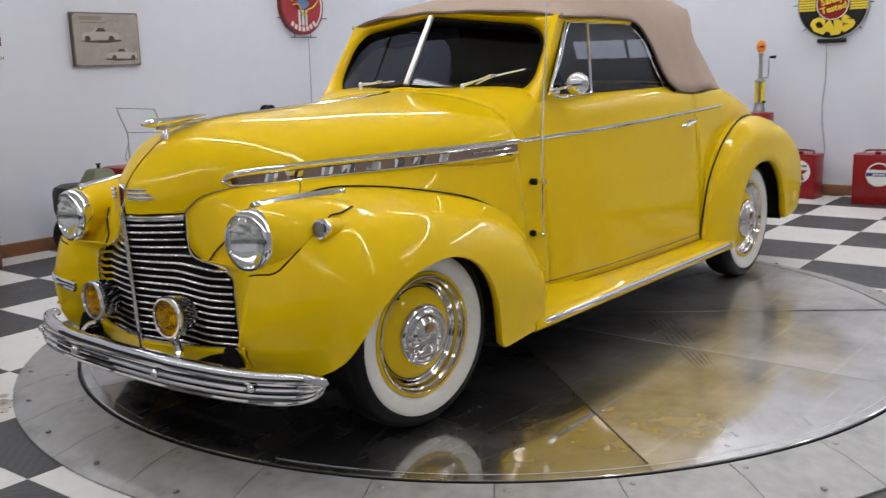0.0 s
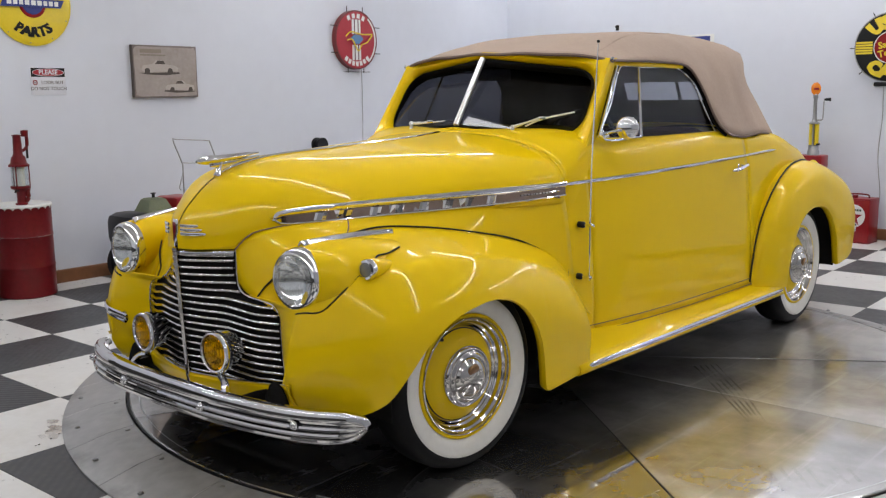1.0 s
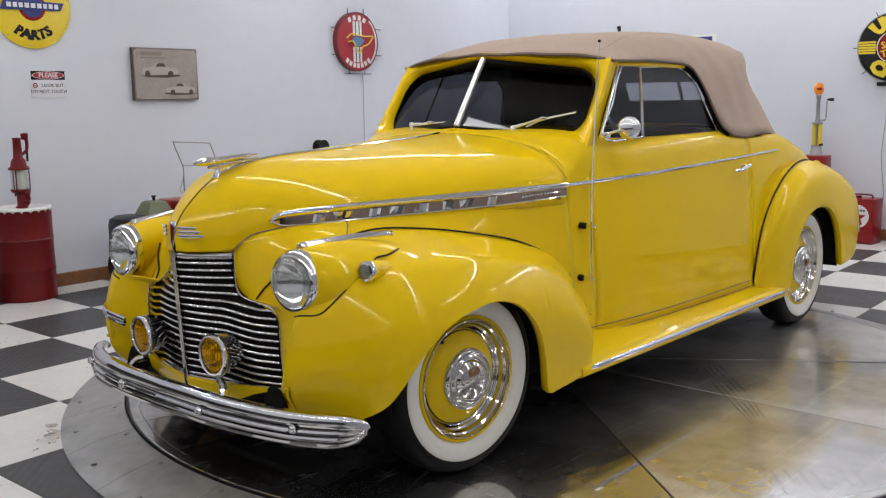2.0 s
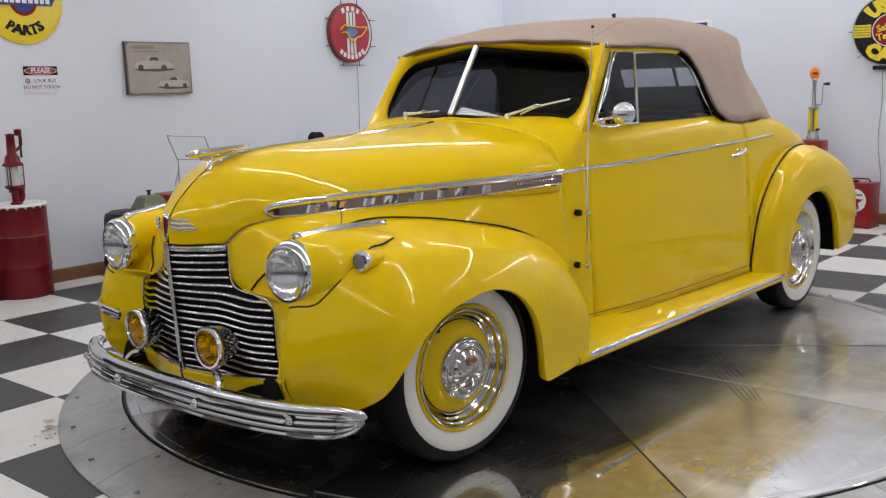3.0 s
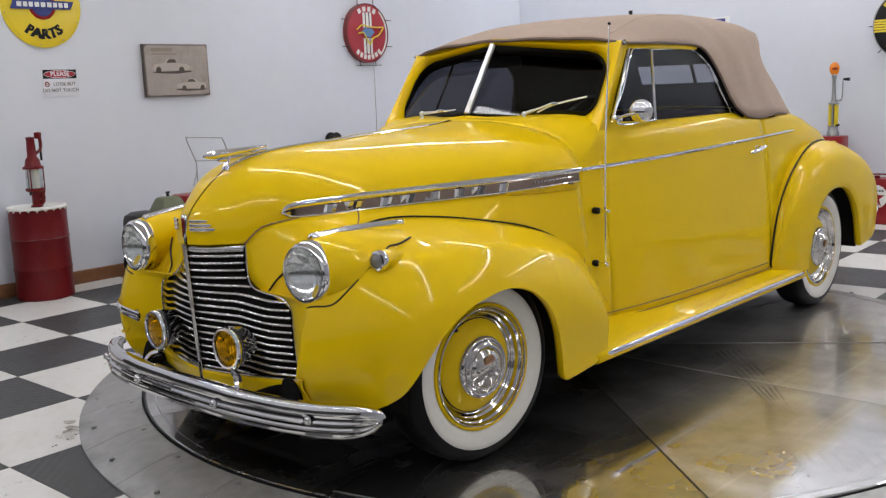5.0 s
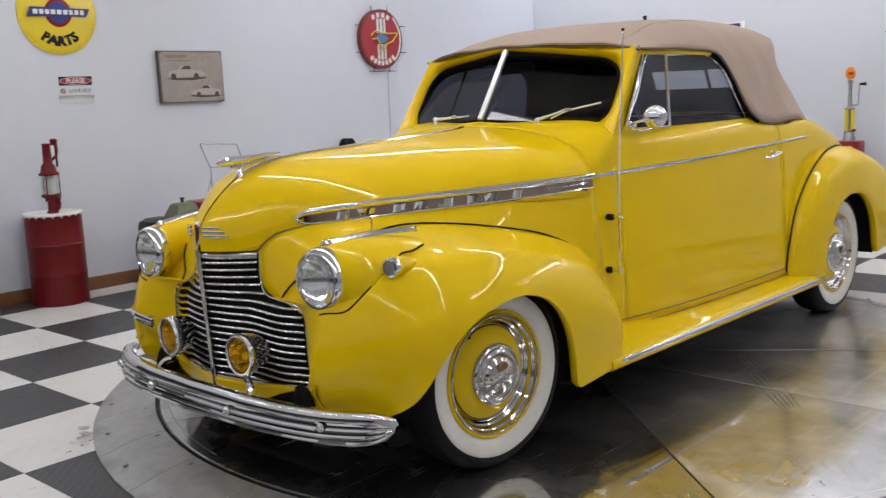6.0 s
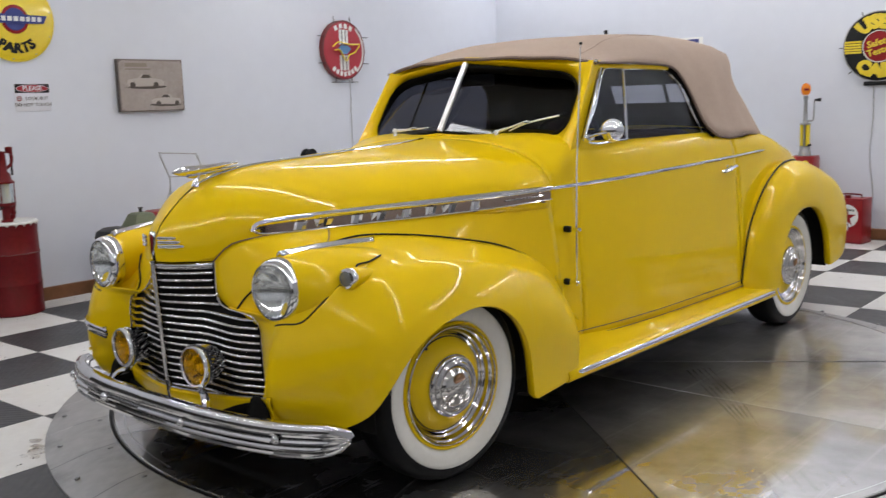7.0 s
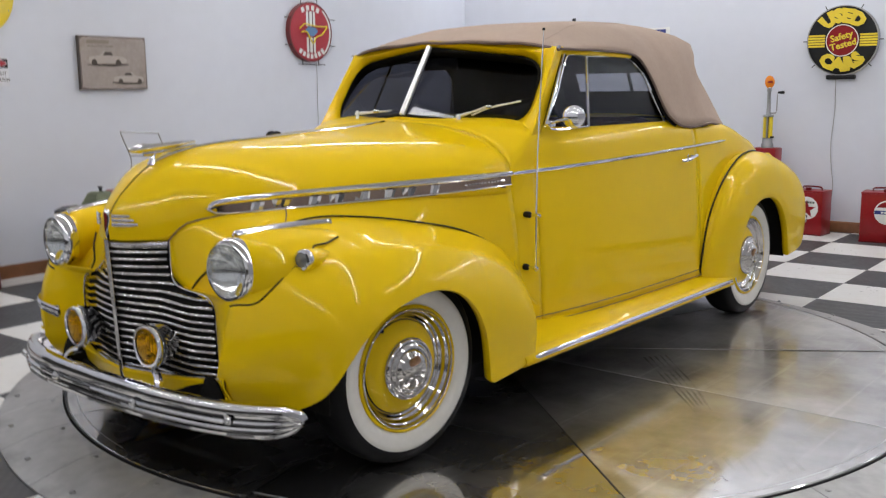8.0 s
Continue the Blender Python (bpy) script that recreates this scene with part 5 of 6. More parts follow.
def pane_loop(grow, n=12):
    """The outline of one windshield pane, rounded at the outer corners; grow moves it outwards."""
    up = (WT - WB) / np.linalg.norm(WT - WB)
    a, b, c, d = WB - up * grow, OB + (OB - WB) * grow * 1.3 - up * grow, OT + (OT - WT) * grow * 1.3 + up * grow, WT + up * grow
    pts = [a]
    for p0, p1, p2, r0, r1 in ((a, b, c, 0.26, 0.36), (b, c, d, 0.36, 0.22)):
        q0, q2 = p1 + (p0 - p1) * r0, p1 + (p2 - p1) * r1
        pts += [q0 * (1 - t) ** 2 + p1 * 2 * t * (1 - t) + q2 * t * t for t in np.linspace(0, 1, n)]
    return np.array(pts + [d])


for s in (1, -1):
    f = (lambda p: p) if s > 0 else flipped
    inner, seal = pane_loop(0.0), pane_loop(0.014)
    inner = inner + np.outer((inner[:, 2] - inner[0, 2]) / 0.289, np.array((-0.042, 0.0, -0.027)))  # the glass leans deeper into its seal towards the top
    glass = part("windshield_pane", f((inner, [tuple(range(len(inner)))])), GLASS_DARK, car, "dark tinted windshield pane", smooth=0)
    part("seal", f(sheet([seal, pane_loop(0.004) + np.array((0.008, 0, 0.004)), inner])), BLACK, glass, "black rubber seal", thick=0.003)
    n = len(seal)
    outer = []
    ends = [np.array((0.60, 0.0, 1.178)), np.array((0.50, 0.645, 1.115)), np.array((0.262, 0.607, 1.488)), np.array((0.378, 0.0, 1.532))]
    m = (n - 2) // 2
    path = [ends[0]] + [ends[0] + (ends[1] - ends[0]) * t for t in np.linspace(0.55, 1, m // 2)] + [ends[1] + (ends[2] - ends[1]) * t for t in np.linspace(0.05, 0.5, m - m // 2)] + [ends[1] + (ends[2] - ends[1]) * t for t in np.linspace(0.55, 1, m // 2)] + [ends[2] + (ends[3] - ends[2]) * t for t in np.linspace(0.05, 0.55, m - m // 2)] + [ends[3]]
    outer = np.array(path)
    mid = seal * 0.5 + outer * 0.5 + np.array((0.012, 0.006, 0.008))
    part("windshield_frame", f(sheet([outer - np.array((0.06, 0.0, 0.0)), outer, mid, seal])), PAINT, car, "yellow windshield surround", thick=0.004)
part("windshield_divider", tube([WB + (WT - WB) * t + np.array((0.008, 0, 0.004)) for t in np.linspace(-0.02, 1.02, 6)], 0.014, 16), SATIN, car, "chrome bar dividing the windshield")

# wipers
for y0 in (0.30, -0.30):
    d = 0.0 if y0 > 0 else 0.022
    px, pz = 0.547 + d * 0.5, 1.188 + d * 0.5
    ends = ((0.488, 0.12, 0.042), (0.418, 0.235, 0.070)) if y0 > 0 else ((0.553, 0.12, 0.012), (0.505, 0.215, 0.020))
    post = tube([(px + 0.018, y0 + 0.004, pz - 0.075), (px + 0.012, y0 + 0.002, pz - 0.040), (px + 0.005, y0, pz - 0.012), (px + 0.004, y0, pz + 0.010), (px + 0.003, y0, pz + 0.016)], [0.017, 0.010, 0.008, 0.010, 0.006], 10)
    arm = tube(flow([(px + 0.004, y0 - 0.014, pz + 0.004), (px - 0.02, y0 + 0.06, pz + ends[0][2] * 0.55 + 0.004), (ends[0][0] + 0.010, y0 + ends[0][1], pz + ends[0][2] + 0.008)], 10), [0.007] * 4 + [0.0045] * 6, 8)
    w = part("wiper", join(post, arm), SATIN, car, "chrome windshield wiper")
    part("blade", tube(flow([(ends[0][0] + 0.03, y0 + 0.045, pz + ends[0][2] * 0.25), (ends[0][0] + 0.004, y0 + ends[0][1], pz + ends[0][2]), (ends[1][0], y0 + ends[1][1], pz + ends[1][2])], 12), 0.0042, 6), SATIN, w, "thin wiper blade")
    part("clip", moved(slab(-0.008, -0.014, -0.006, 0.008, 0.014, 0.008, 0.002), pose(ends[0][0] + 0.006, y0 + ends[0][1], pz + ends[0][2] + 0.003, 0, 0, 28)), CHROME, w)
# rear-view mirror behind the glass
part("rear_view_mirror", join(slab(0.30, -0.10, 1.40, 0.315, 0.10, 1.455, 0.006), tube([(0.31, 0, 1.45), (0.36, 0, 1.49)], 0.006, 8)), STEEL, car, "inside rear-view mirror")

# ---- doors' windows ----
for s in (1, -1):
    f = (lambda p: p) if s > 0 else flipped
    low = lambda x: np.array((x, 0.676, belt(x) + 0.004))
    A, B, C, D, E, F = low(0.42), np.array((0.168, 0.598, 1.442)), np.array((0.09, 0.593, 1.455)), np.array((-0.36, 0.592, 1.455)), np.array((-0.505, 0.605, 1.385)), low(-0.625)
    P0, P1 = low(0.10), np.array((-0.005, 0.594, 1.452))
    vent = part("vent_window", f((np.array([A, P0, P1, C, B]), [(0, 1, 2, 3, 4)])), GLASS_SIDE, car, "dark tinted vent window", smooth=0)
    dw = part("door_window", f((np.array([P0, F, E, D, P1]), [(0, 1, 2, 3, 4)])), GLASS_SIDE, car, "dark tinted door window", smooth=0)
    part("vent_frame", f(tube(flow([P0, A, (A + B) / 2, B, C, P1], 30), 0.0048, 8)), CHROME, vent, "chrome vent window frame")
    part("division_bar", f(tube([P0, P1], 0.007, 8)), CHROME, vent, "chrome division bar")
    part("window_frame", f(tube(flow([P1, (P1 + D) / 2, D, E, (E + F) / 2, F], 36), 0.0048, 8)), CHROME, dw, "chrome window channel")
    part("pillar_trim", f(tube([A + np.array((0.024, -0.004, 0)), (A + B) / 2 + np.array((0.024, 0.0, 0.0)), B + np.array((0.024, 0.002, 0.015)), C + np.array((0, 0.006, 0.02)), D + np.array((0, 0.006, 0.02))], 0.007, 8)), CHROME, car, "chrome strip round the door opening")
# round driver's mirror
mir = part("side_mirror", moved(lathe([(0.0, 0.022), (0.02, 0.020), (0.036, 0.013), (0.047, 0.002), (0.048, -0.004), (0.0, -0.006)], 36, "x"), pose(0.385, 0.775, 1.192, 0, 0, 22)), CHROME, car, "round chrome driver's mirror")
part("mirror_arm", tube(flow([(0.43, 0.69, 1.165), (0.425, 0.73, 1.178), (0.40, 0.77, 1.185)], 8), 0.006, 8), CHROME, mir)
part("mirror_base", slab(0.40, 0.675, 1.15, 0.45, 0.70, 1.178, 0.006), CHROME, mir)

# ---- canvas top ----
# rows from front bow to tail: middle, shoulder and lower edge of each hoop
mid_x = [0.385, 0.15, -0.12, -0.45, -0.75, -1.03, -1.23, -1.38, -1.47, -1.58, -1.67, -1.73]
mid_z = [1.526, 1.59, 1.630, 1.648, 1.664, 1.674, 1.630, 1.582, 1.515, 1.385, 1.23, 1.135]
top_x = [0.33, 0.13, -0.12, -0.45, -0.75, -1.01, -1.22, -1.345, -1.46, -1.58, -1.67, -1.73]
top_y = [0.4, 0.4, 0.4, 0.4, 0.4, 0.4, 0.41, 0.435, 0.33, 0.28, 0.17, 0.05]
top_z = [1.512, 1.57, 1.613, 1.627, 1.631, 1.616, 1.592, 1.556, 1.47, 1.355, 1.21, 1.133]
low_x = [0.27, 0.1, -0.13, -0.44, -0.66, -0.92, -1.11, -1.27, -1.39, -1.54, -1.66, -1.73]
low_y = [0.56, 0.56, 0.56, 0.555, 0.57, 0.582, 0.562, 0.532, 0.515, 0.445, 0.3, 0.09]
low_z = [1.49, 1.515, 1.535, 1.548, 1.5, 1.508, 1.478, 1.415, 1.33, 1.25, 1.18, 1.13]
hem_x = [0.245, 0.09, -0.13, -0.42, -0.555, -0.64, -0.86, -1.12, -1.33, -1.52, -1.66, -1.73]
hem_y = [0.618, 0.618, 0.612, 0.612, 0.635, 0.7, 0.712, 0.7, 0.66, 0.59, 0.4, 0.12]
hem_z = [1.478, 1.478, 1.475, 1.468, 1.36, 1.155, 1.108, 1.112, 1.104, 1.086, 1.098, 1.125]
rows = []
for k in range(len(mid_x)):
    c, a, b, e = (mid_x[k], mid_z[k]), (top_x[k], top_y[k], top_z[k]), (low_x[k], low_y[k], low_z[k]), (hem_x[k], hem_y[k], hem_z[k])
    half = flow([(c[0], 0, c[1]), a, b, e], 20)
    rows.append(np.vstack([half[::-1] * np.array((1, -1, 1)), half[1:]]))
rows = np.array(rows)
dense = np.stack([flow(rows[:, j], 46) for j in range(rows.shape[1])], 1)
# soft wrinkles in the stretched cloth
px, py, pz = dense[:, :, 0].copy(), dense[:, :, 1].copy(), dense[:, :, 2].copy()
side_part = np.clip((np.abs(py) - 0.3) / 0.3, 0, 1) * np.clip((-0.2 - px) / 0.5, 0, 1)
dense[:, :, 1] += np.sign(py) * side_part * (0.005 * np.sin(17 * px + 6 * pz) + 0.004 * np.sin(31 * px - 9 * pz + 1))
dense[:, :, 2] += 0.003 * np.sin(13 * px + 5 * py) * np.clip((0.25 - px) / 0.2, 0, 1) + 0.002 * np.sin(23 * py + 8 * px)


def with_window(piece):
    """Leaves out the faces where the rear window sits."""
    v, fs = piece
    keep = []
    for q in fs:
        c = np.mean([v[i] for i in q], axis=0)
        if not (c[0] < -1.36 and abs(c[1]) < 0.40 and 1.25 < c[2] < 1.44):
            keep.append(q)
    return v, keep


top = part("soft_top", with_window(sheet(dense)), CANVAS, car, "tan canvas convertible top, raised", thick=0.006)
part("front_binding", tube([(x + 0.003, y, z - 0.004) for x, y, z in dense[0]], 0.008, 6), CANVAS_TRIM, top, "brown binding along the front bow")
for s in (0, -1):
    part("edge_binding", tube(dense[:34, s], 0.006, 6), CANVAS_TRIM, top, "brown binding along the edge")
near = dense.reshape(-1, 3)
seam = []
for t in np.linspace(0, 1, 24):
    p = np.array((0.20, 0.51)) * (1 - t) + np.array((-0.74, 0.345)) * t
    d = np.linalg.norm(near[:, :2] - p, axis=1) + 10 * (near[:, 2] < 1.45)
    k = np.argsort(d)[:6]
    w = 1 / (d[k] + 1e-4) ** 2
    seam.append((p[0], p[1], float((near[k, 2] * w).sum() / w.sum()) + 0.0006))
for s in (1, -1):
    part("seam", tube([(x, y * s, z) for x, y, z in seam], 0.0024, 5), CANVAS, top, "sewn crease across the canvas")
part("headliner", with_window(sheet(dense[1:46] + np.array((0.012, 0, -0.014)) - np.stack([np.zeros_like(dense[1:46, :, 0]), np.sign(dense[1:46, :, 1]) * 0.012 * (np.abs(dense[1:46, :, 1]) > 0.3), np.zeros_like(dense[1:46, :, 0])], 2))), INTERIOR, top, "dark lining under the canvas")
rw = part("rear_window", sheet([[(x + 0.60 * y * y, y, z) for y in np.linspace(-0.40, 0.40, 15)] for x, z in ((-1.56, 1.41), (-1.625, 1.285))]), GLASS_SIDE, car, "tinted rear window")
part("window_surround", sheet([[(-1.592 + 0.52 * (1.345 - z) * -1 + 0.035 + 0.72 * y * y, y, z) for y, z in loop] for loop in ([(0.44 * math.cos(a) / max(abs(math.cos(a)), abs(math.sin(a))), 1.345 + 0.14 * math.sin(a) / max(abs(math.cos(a)), abs(math.sin(a)))) for a in np.linspace(0, 2 * math.pi, 48, endpoint=False)], [(0.35 * math.cos(a) / max(abs(math.cos(a)) ** 1, abs(math.sin(a))) , 1.345 + 0.055 * math.sin(a) / max(abs(math.cos(a)), abs(math.sin(a)))) for a in np.linspace(0, 2 * math.pi, 48, endpoint=False)])], wrap_v=True), INTERIOR, rw, "dark lining round the rear window")
part("window_bar", tube([(-1.56, -0.05, 1.41), (-1.625, -0.05, 1.285)], 0.012, 6), BLACK, rw)
for s in (1, -1):
    part("snap", moved(lathe([(0.0, 0.007), (0.006, 0.006), (0.009, 0.0), (0.0, -0.004)], 14, "x"), pose(0.262, s * 0.622, 1.483)), CHROME, top, "chrome snap at the canvas corner")
part("header_rail", tube([(0.22, 0.60, 1.463), (0.0, 0.60, 1.466), (-0.40, 0.60, 1.458)], 0.010, 6), PAINT, top, "yellow rail under the canvas")

# ---- inside: bench seats, wheel, floor ----
part("cabin_floor", slab(-1.25, -0.68, 0.40, 0.50, 0.68, 0.44), INTERIOR, car, "dark carpeted cabin floor")
part("dashboard", slab(0.40, -0.64, 0.85, 0.50, 0.64, 1.14, 0.03), PAINT, car, "yellow painted dashboard")
seat = part("front_seat", join(slab(-0.55, -0.62, 0.5, 0.0, 0.62, 0.74, 0.05), slab(-0.68, -0.62, 0.6, -0.52, 0.62, 1.16, 0.06)), SEAT, car, "dark red bench seat")
part("rear_seat", slab(-1.3, -0.60, 0.5, -1.15, 0.60, 1.1, 0.06), SEAT, car, "dark red rear seat")
ang = np.linspace(0, 2 * math.pi, 40, endpoint=False)
sw = moved(tube([(0, 0.2 * math.cos(a), 0.2 * math.sin(a)) for a in ang], 0.012, 8, closed=True), pose(0.12, 0.34, 1.08, 0, -28, 0))
part("steering_wheel", join(sw, moved(slab(-0.008, -0.2, -0.012, 0.008, 0.2, 0.012, 0.004), pose(0.12, 0.34, 1.08, 0, -28, 0)), tube([(0.12, 0.34, 1.08), (0.40, 0.34, 0.92)], 0.02, 10)), BLACK_PAINT, car, "thin steering wheel")

# ---- antenna on the cowl ----
ant = part("antenna", tube([(0.60, 0.735, 0.57), (0.585, 0.727, 0.80), (0.56, 0.715, 1.05), (0.475, 0.685, 1.545)], [0.004, 0.004, 0.0035, 0.002], 8), CHROME, car, "tall chrome whip antenna")
part("tip", moved(lathe([(0.0, -0.007), (0.006, -0.004), (0.007, 0), (0.006, 0.004), (0, 0.007)], 10), pose(0.4745, 0.6848, 1.547)), BLACK, ant)
for z, x in ((0.80, 0.585), (0.585, 0.60)):
    part("standoff", moved(lathe([(0.0, -0.018), (0.008, -0.019), (0.013, -0.024), (0.014, -0.031), (0.013, -0.05)], 16, "y"), pose(x + 0.004, 0.724, z)), BLACK, ant, "dark antenna insulator")
    part("cap", moved(lathe([(0.0, 0.026), (0.006, 0.025), (0.0090, 0.020), (0.0090, 0.008), (0.006, 0.002), (0.005, -0.022)], 16, "y"), pose(x + 0.004, 0.724, z)), CHROME, ant, "chrome cap that grips the whip")

# ---- things on the walls ----
INV = ROOM.inverted()


def on_south(x, z, out=0.0):
    """A pose on the south wall at world x and height z: local x to the viewer's right, y up, z out of the wall."""
    p = INV @ Vector((x, -4.25, z))
    return FIT @ ROOM @ pose(p.x, out, p.z, 90, 0, 180)


def on_west(y, z, out=0.0):
    p = INV @ Vector((-5.6, y, z))
    return FIT @ ROOM @ pose(out, p.y, p.z, 90, 0, 90)


def disc(r, z0, z1, sides=64, dome=0.0):
    prof = [(0.0, z1 + dome), (r * 0.5, z1 + dome * 0.75), (r * 0.85, z1 + dome * 0.25), (r - 0.006, z1), (r, z1 - 0.004), (r, z0)]
    return lathe(prof, sides, "z")


def flat(points, z0, z1):
    """A flat cut-out with an outline of (x, y) points."""
    n = len(points)
    v = [(x, y, z1) for x, y in points] + [(x, y, z0) for x, y in points]
    f = [tuple(range(n)), tuple(range(2 * n - 1, n - 1, -1))] + [(i, n + i, n + (i + 1) % n, (i + 1) % n) for i in range(n)]
    return v, f


def ring(r0, r1, z0, z1, sides=64):
    return lathe([(r0, z0), (r0, z1), (r1, z1), (r1, z0)], sides, "z", caps=False)


def bars(widths, y, h, z):
    """Plain bars for a line of writing."""
    x, out = -sum(w for w in widths) / 2 - 0.2 * h * (len(widths) - 1), []
    for w in widths:
        out.append(slab(x, y - h / 2, z, x + w, y + h / 2, z + 0.002))
        x += w + 0.4 * h
    return join(*out)


def arc_bars(r, angles, h, w, z):
    """Plain bars set round a circle at the given angles."""
    return join(*[moved(slab(-w / 2, -h / 2, 0, w / 2, h / 2, 0.002), pose(r * math.sin(radians(a)), r * math.cos(radians(a)), z, 0, 0, -a)) for a in angles])


# round yellow parts sign
ps = thing("round_sign", "round yellow enamel parts sign with a blue band, on the wall", "sign", place=on_south(0.50, 2.042))
part("plate", disc(0.305, 0.002, 0.012, 72, 0.012), YELLOW_SIGN, ps)
part("edge", ring(0.300, 0.307, 0.002, 0.013), YELLOW_SIGN, ps)
part("red_disc", disc(0.105, 0.016, 0.026, 40), RED_BRIGHT, ps, "red and blue emblem")
part("blue_disc", disc(0.085, 0.02, 0.028, 40), BLUE_PAINT, ps)
part("blue_band", flat([(-0.245, -0.032), (0.215, -0.026), (0.245, 0.032), (-0.215, 0.038)], 0.026, 0.034), BLUE_PAINT, ps, "dark blue slanted band")
part("band_lettering", moved(bars([0.034, 0.03, 0.03, 0.034, 0.034, 0.034, 0.028, 0.03, 0.03], 0.0, 0.034, 0.034), pose(0, 0.003, 0)), WHITE_PAINT, ps)
lettering("parts_word", "PARTS", 0.1, BLACK_PAINT, ps, pose(0, 0, 0.017), 0.003, arc=-0.21, weight=0.006)
for a in range(10):
    an = radians(36 * a + 12)
    part("rivet", moved(lathe([(0, 0.004), (0.004, 0.003), (0.006, 0)], 8), pose(0.287 * math.cos(an), 0.287 * math.sin(an), 0.0125)), STEEL, ps)

# notice
nt = thing("notice", "white notice asking visitors to look but not touch", "sign", place=on_south(0.41, 1.478))
part("board", slab(-0.138, -0.105, 0.001, 0.138, 0.1, 0.004, 0.001), PAPER, nt)
part("black_panel", slab(-0.133, 0.03, 0.004, 0.133, 0.096, 0.006), BLACK_PAINT, nt)
ov = [(0.126 * math.cos(a), 0.063 + 0.029 * math.sin(a)) for a in np.linspace(0, 2 * math.pi, 40, endpoint=False)]
part("oval_border", flat(ov, 0.0055, 0.0068), PAPER, nt)
part("red_oval", flat([(x * 0.965, 0.063 + (y - 0.063) * 0.88) for x, y in ov], 0.0065, 0.0078), SIGN_RED, nt)
lettering("word", "PLEASE", 0.048, PAPER, nt, pose(0, 0.063, 0.0085), 0.0008, weight=0.0012)
lettering("word", "LOOK BUT", 0.036, PRINT_DARK, nt, pose(0.032, -0.012, 0.0052), 0.0008)
lettering("word", "DO NOT TOUCH", 0.036, PRINT_DARK, nt, pose(0.0, -0.058, 0.0052), 0.0008)
part("symbol", ring(0.012, 0.019, 0.004, 0.0055, 24), RED_BRIGHT, nt)
bpy.data.objects["symbol"].matrix_basis = pose(-0.105, -0.012, 0)
part("symbol_bar", slab(-0.112, -0.016, 0.004, -0.098, -0.008, 0.0055), PRINT_DARK, nt)

# stretched canvas print of two old sports cars
cv = thing("canvas_print", "sepia canvas print of two sports cars on the wall", "picture", place=on_south(-0.605, 1.557))
part("canvas", slab(-0.306, -0.212, 0.004, 0.306, 0.212, 0.0410, 0.004), PRINT_EDGE, cv)
part("printed_field", flat([(0.296 * math.copysign(abs(math.cos(a)) ** 0.10, math.cos(a)) * (1 + 0.012 * math.sin(9 * a)), 0.200 * math.copysign(abs(math.sin(a)) ** 0.10, math.sin(a)) * (1 + 0.015 * math.sin(7 * a + 1))) for a in np.linspace(0, 2 * math.pi, 72, endpoint=False)], 0.0405, 0.0415), PRINT, cv)
part("dark_side", slab(-0.309, -0.212, 0.004, -0.306, 0.212, 0.040), PRINT_DARK, cv, "dark wrapped side of the canvas")


def printed_car(dx, dy, s, mirror=1):
    body = [(-0.15, -0.02), (-0.14, 0.01), (-0.06, 0.022), (-0.03, 0.05), (0.02, 0.05), (0.05, 0.02), (0.13, 0.012), (0.155, -0.005), (0.15, -0.028), (-0.13, -0.035)]
    ink = [(-0.04, 0.022), (-0.015, 0.047), (0.03, 0.046), (0.048, 0.022)]
    shadow = [(-0.17, -0.042), (0.16, -0.034), (0.17, -0.044), (0.05, -0.056), (-0.1, -0.052)]
    t = lambda pts: [(dx + mirror * x * s, dy + y * s) for x, y in pts]
    part("printed_body", flat(t(body), 0.0415, 0.0428), PRINT_LIGHT, cv)
    part("printed_roof", flat(t(ink), 0.0415, 0.0434), PRINT_DARK, cv)
    part("printed_shadow", flat(t(shadow), 0.0415, 0.0431), PRINT_DARK, cv)
    for wx in (-0.105, 0.085):
        part("printed_wheel", moved(disc(0.026 * s, 0.0415, 0.0437, 16), pose(dx + mirror * wx * s, dy - 0.028 * s, 0)), PRINT_DARK, cv)


printed_car(-0.06, 0.035, 1.15)
printed_car(0.13, -0.12, 0.95, -1)
part("printed_title", moved(bars([0.2], 0.165, 0.03, 0.0415), pose(-0.14, 0, 0)), mat("faded_ink", (0.28, 0.235, 0.19), 0.7), cv)
part("printed_line", moved(bars([0.06, 0.03, 0.14], 0.132, 0.01, 0.0415), pose(-0.12, 0, 0)), mat("faded_ink", (0.26, 0.22, 0.18), 0.7), cv)


def cord(name, place, length, wob=0.02):
    t = thing(name, "thin grey electric cord hanging down the wall", "cord", place=place)
    pts = [(wob * math.sin(k * 1.1) * (k / 9), -length * k / 9, 0.008 + 0.003 * math.sin(k * 2.3)) for k in range(10)]
    part("cable", tube(flow(pts, 40), 0.0032, 6), STEEL, t)
    return t


# red neon sign with a white stripe and a yellow neon outline
rs = thing("neon_sign", "round red neon wall sign with white stripe and yellow tubing", "sign", place=on_south(-2.835, 1.893))
part("backing", disc(0.285, 0.035, 0.05, 72), SIGN_RED, rs)
part("rim", ring(0.277, 0.290, 0.0, 0.055), mat("dark_red_edge", (0.16, 0.02, 0.02), 0.4), rs)
for y0, y1 in ((0.055, 0.2), (-0.2, -0.05)):
    part("white_stripe", slab(-0.06, y0, 0.05, 0.06, y1, 0.053), WHITE_PAINT, rs)
for x in (-0.025, 0.025):
    part("stripe_line", slab(x - 0.006, -0.2, 0.053, x + 0.006, 0.2, 0.055), mat("stripe_ink", (0.12, 0.05, 0.06), 0.5), rs)
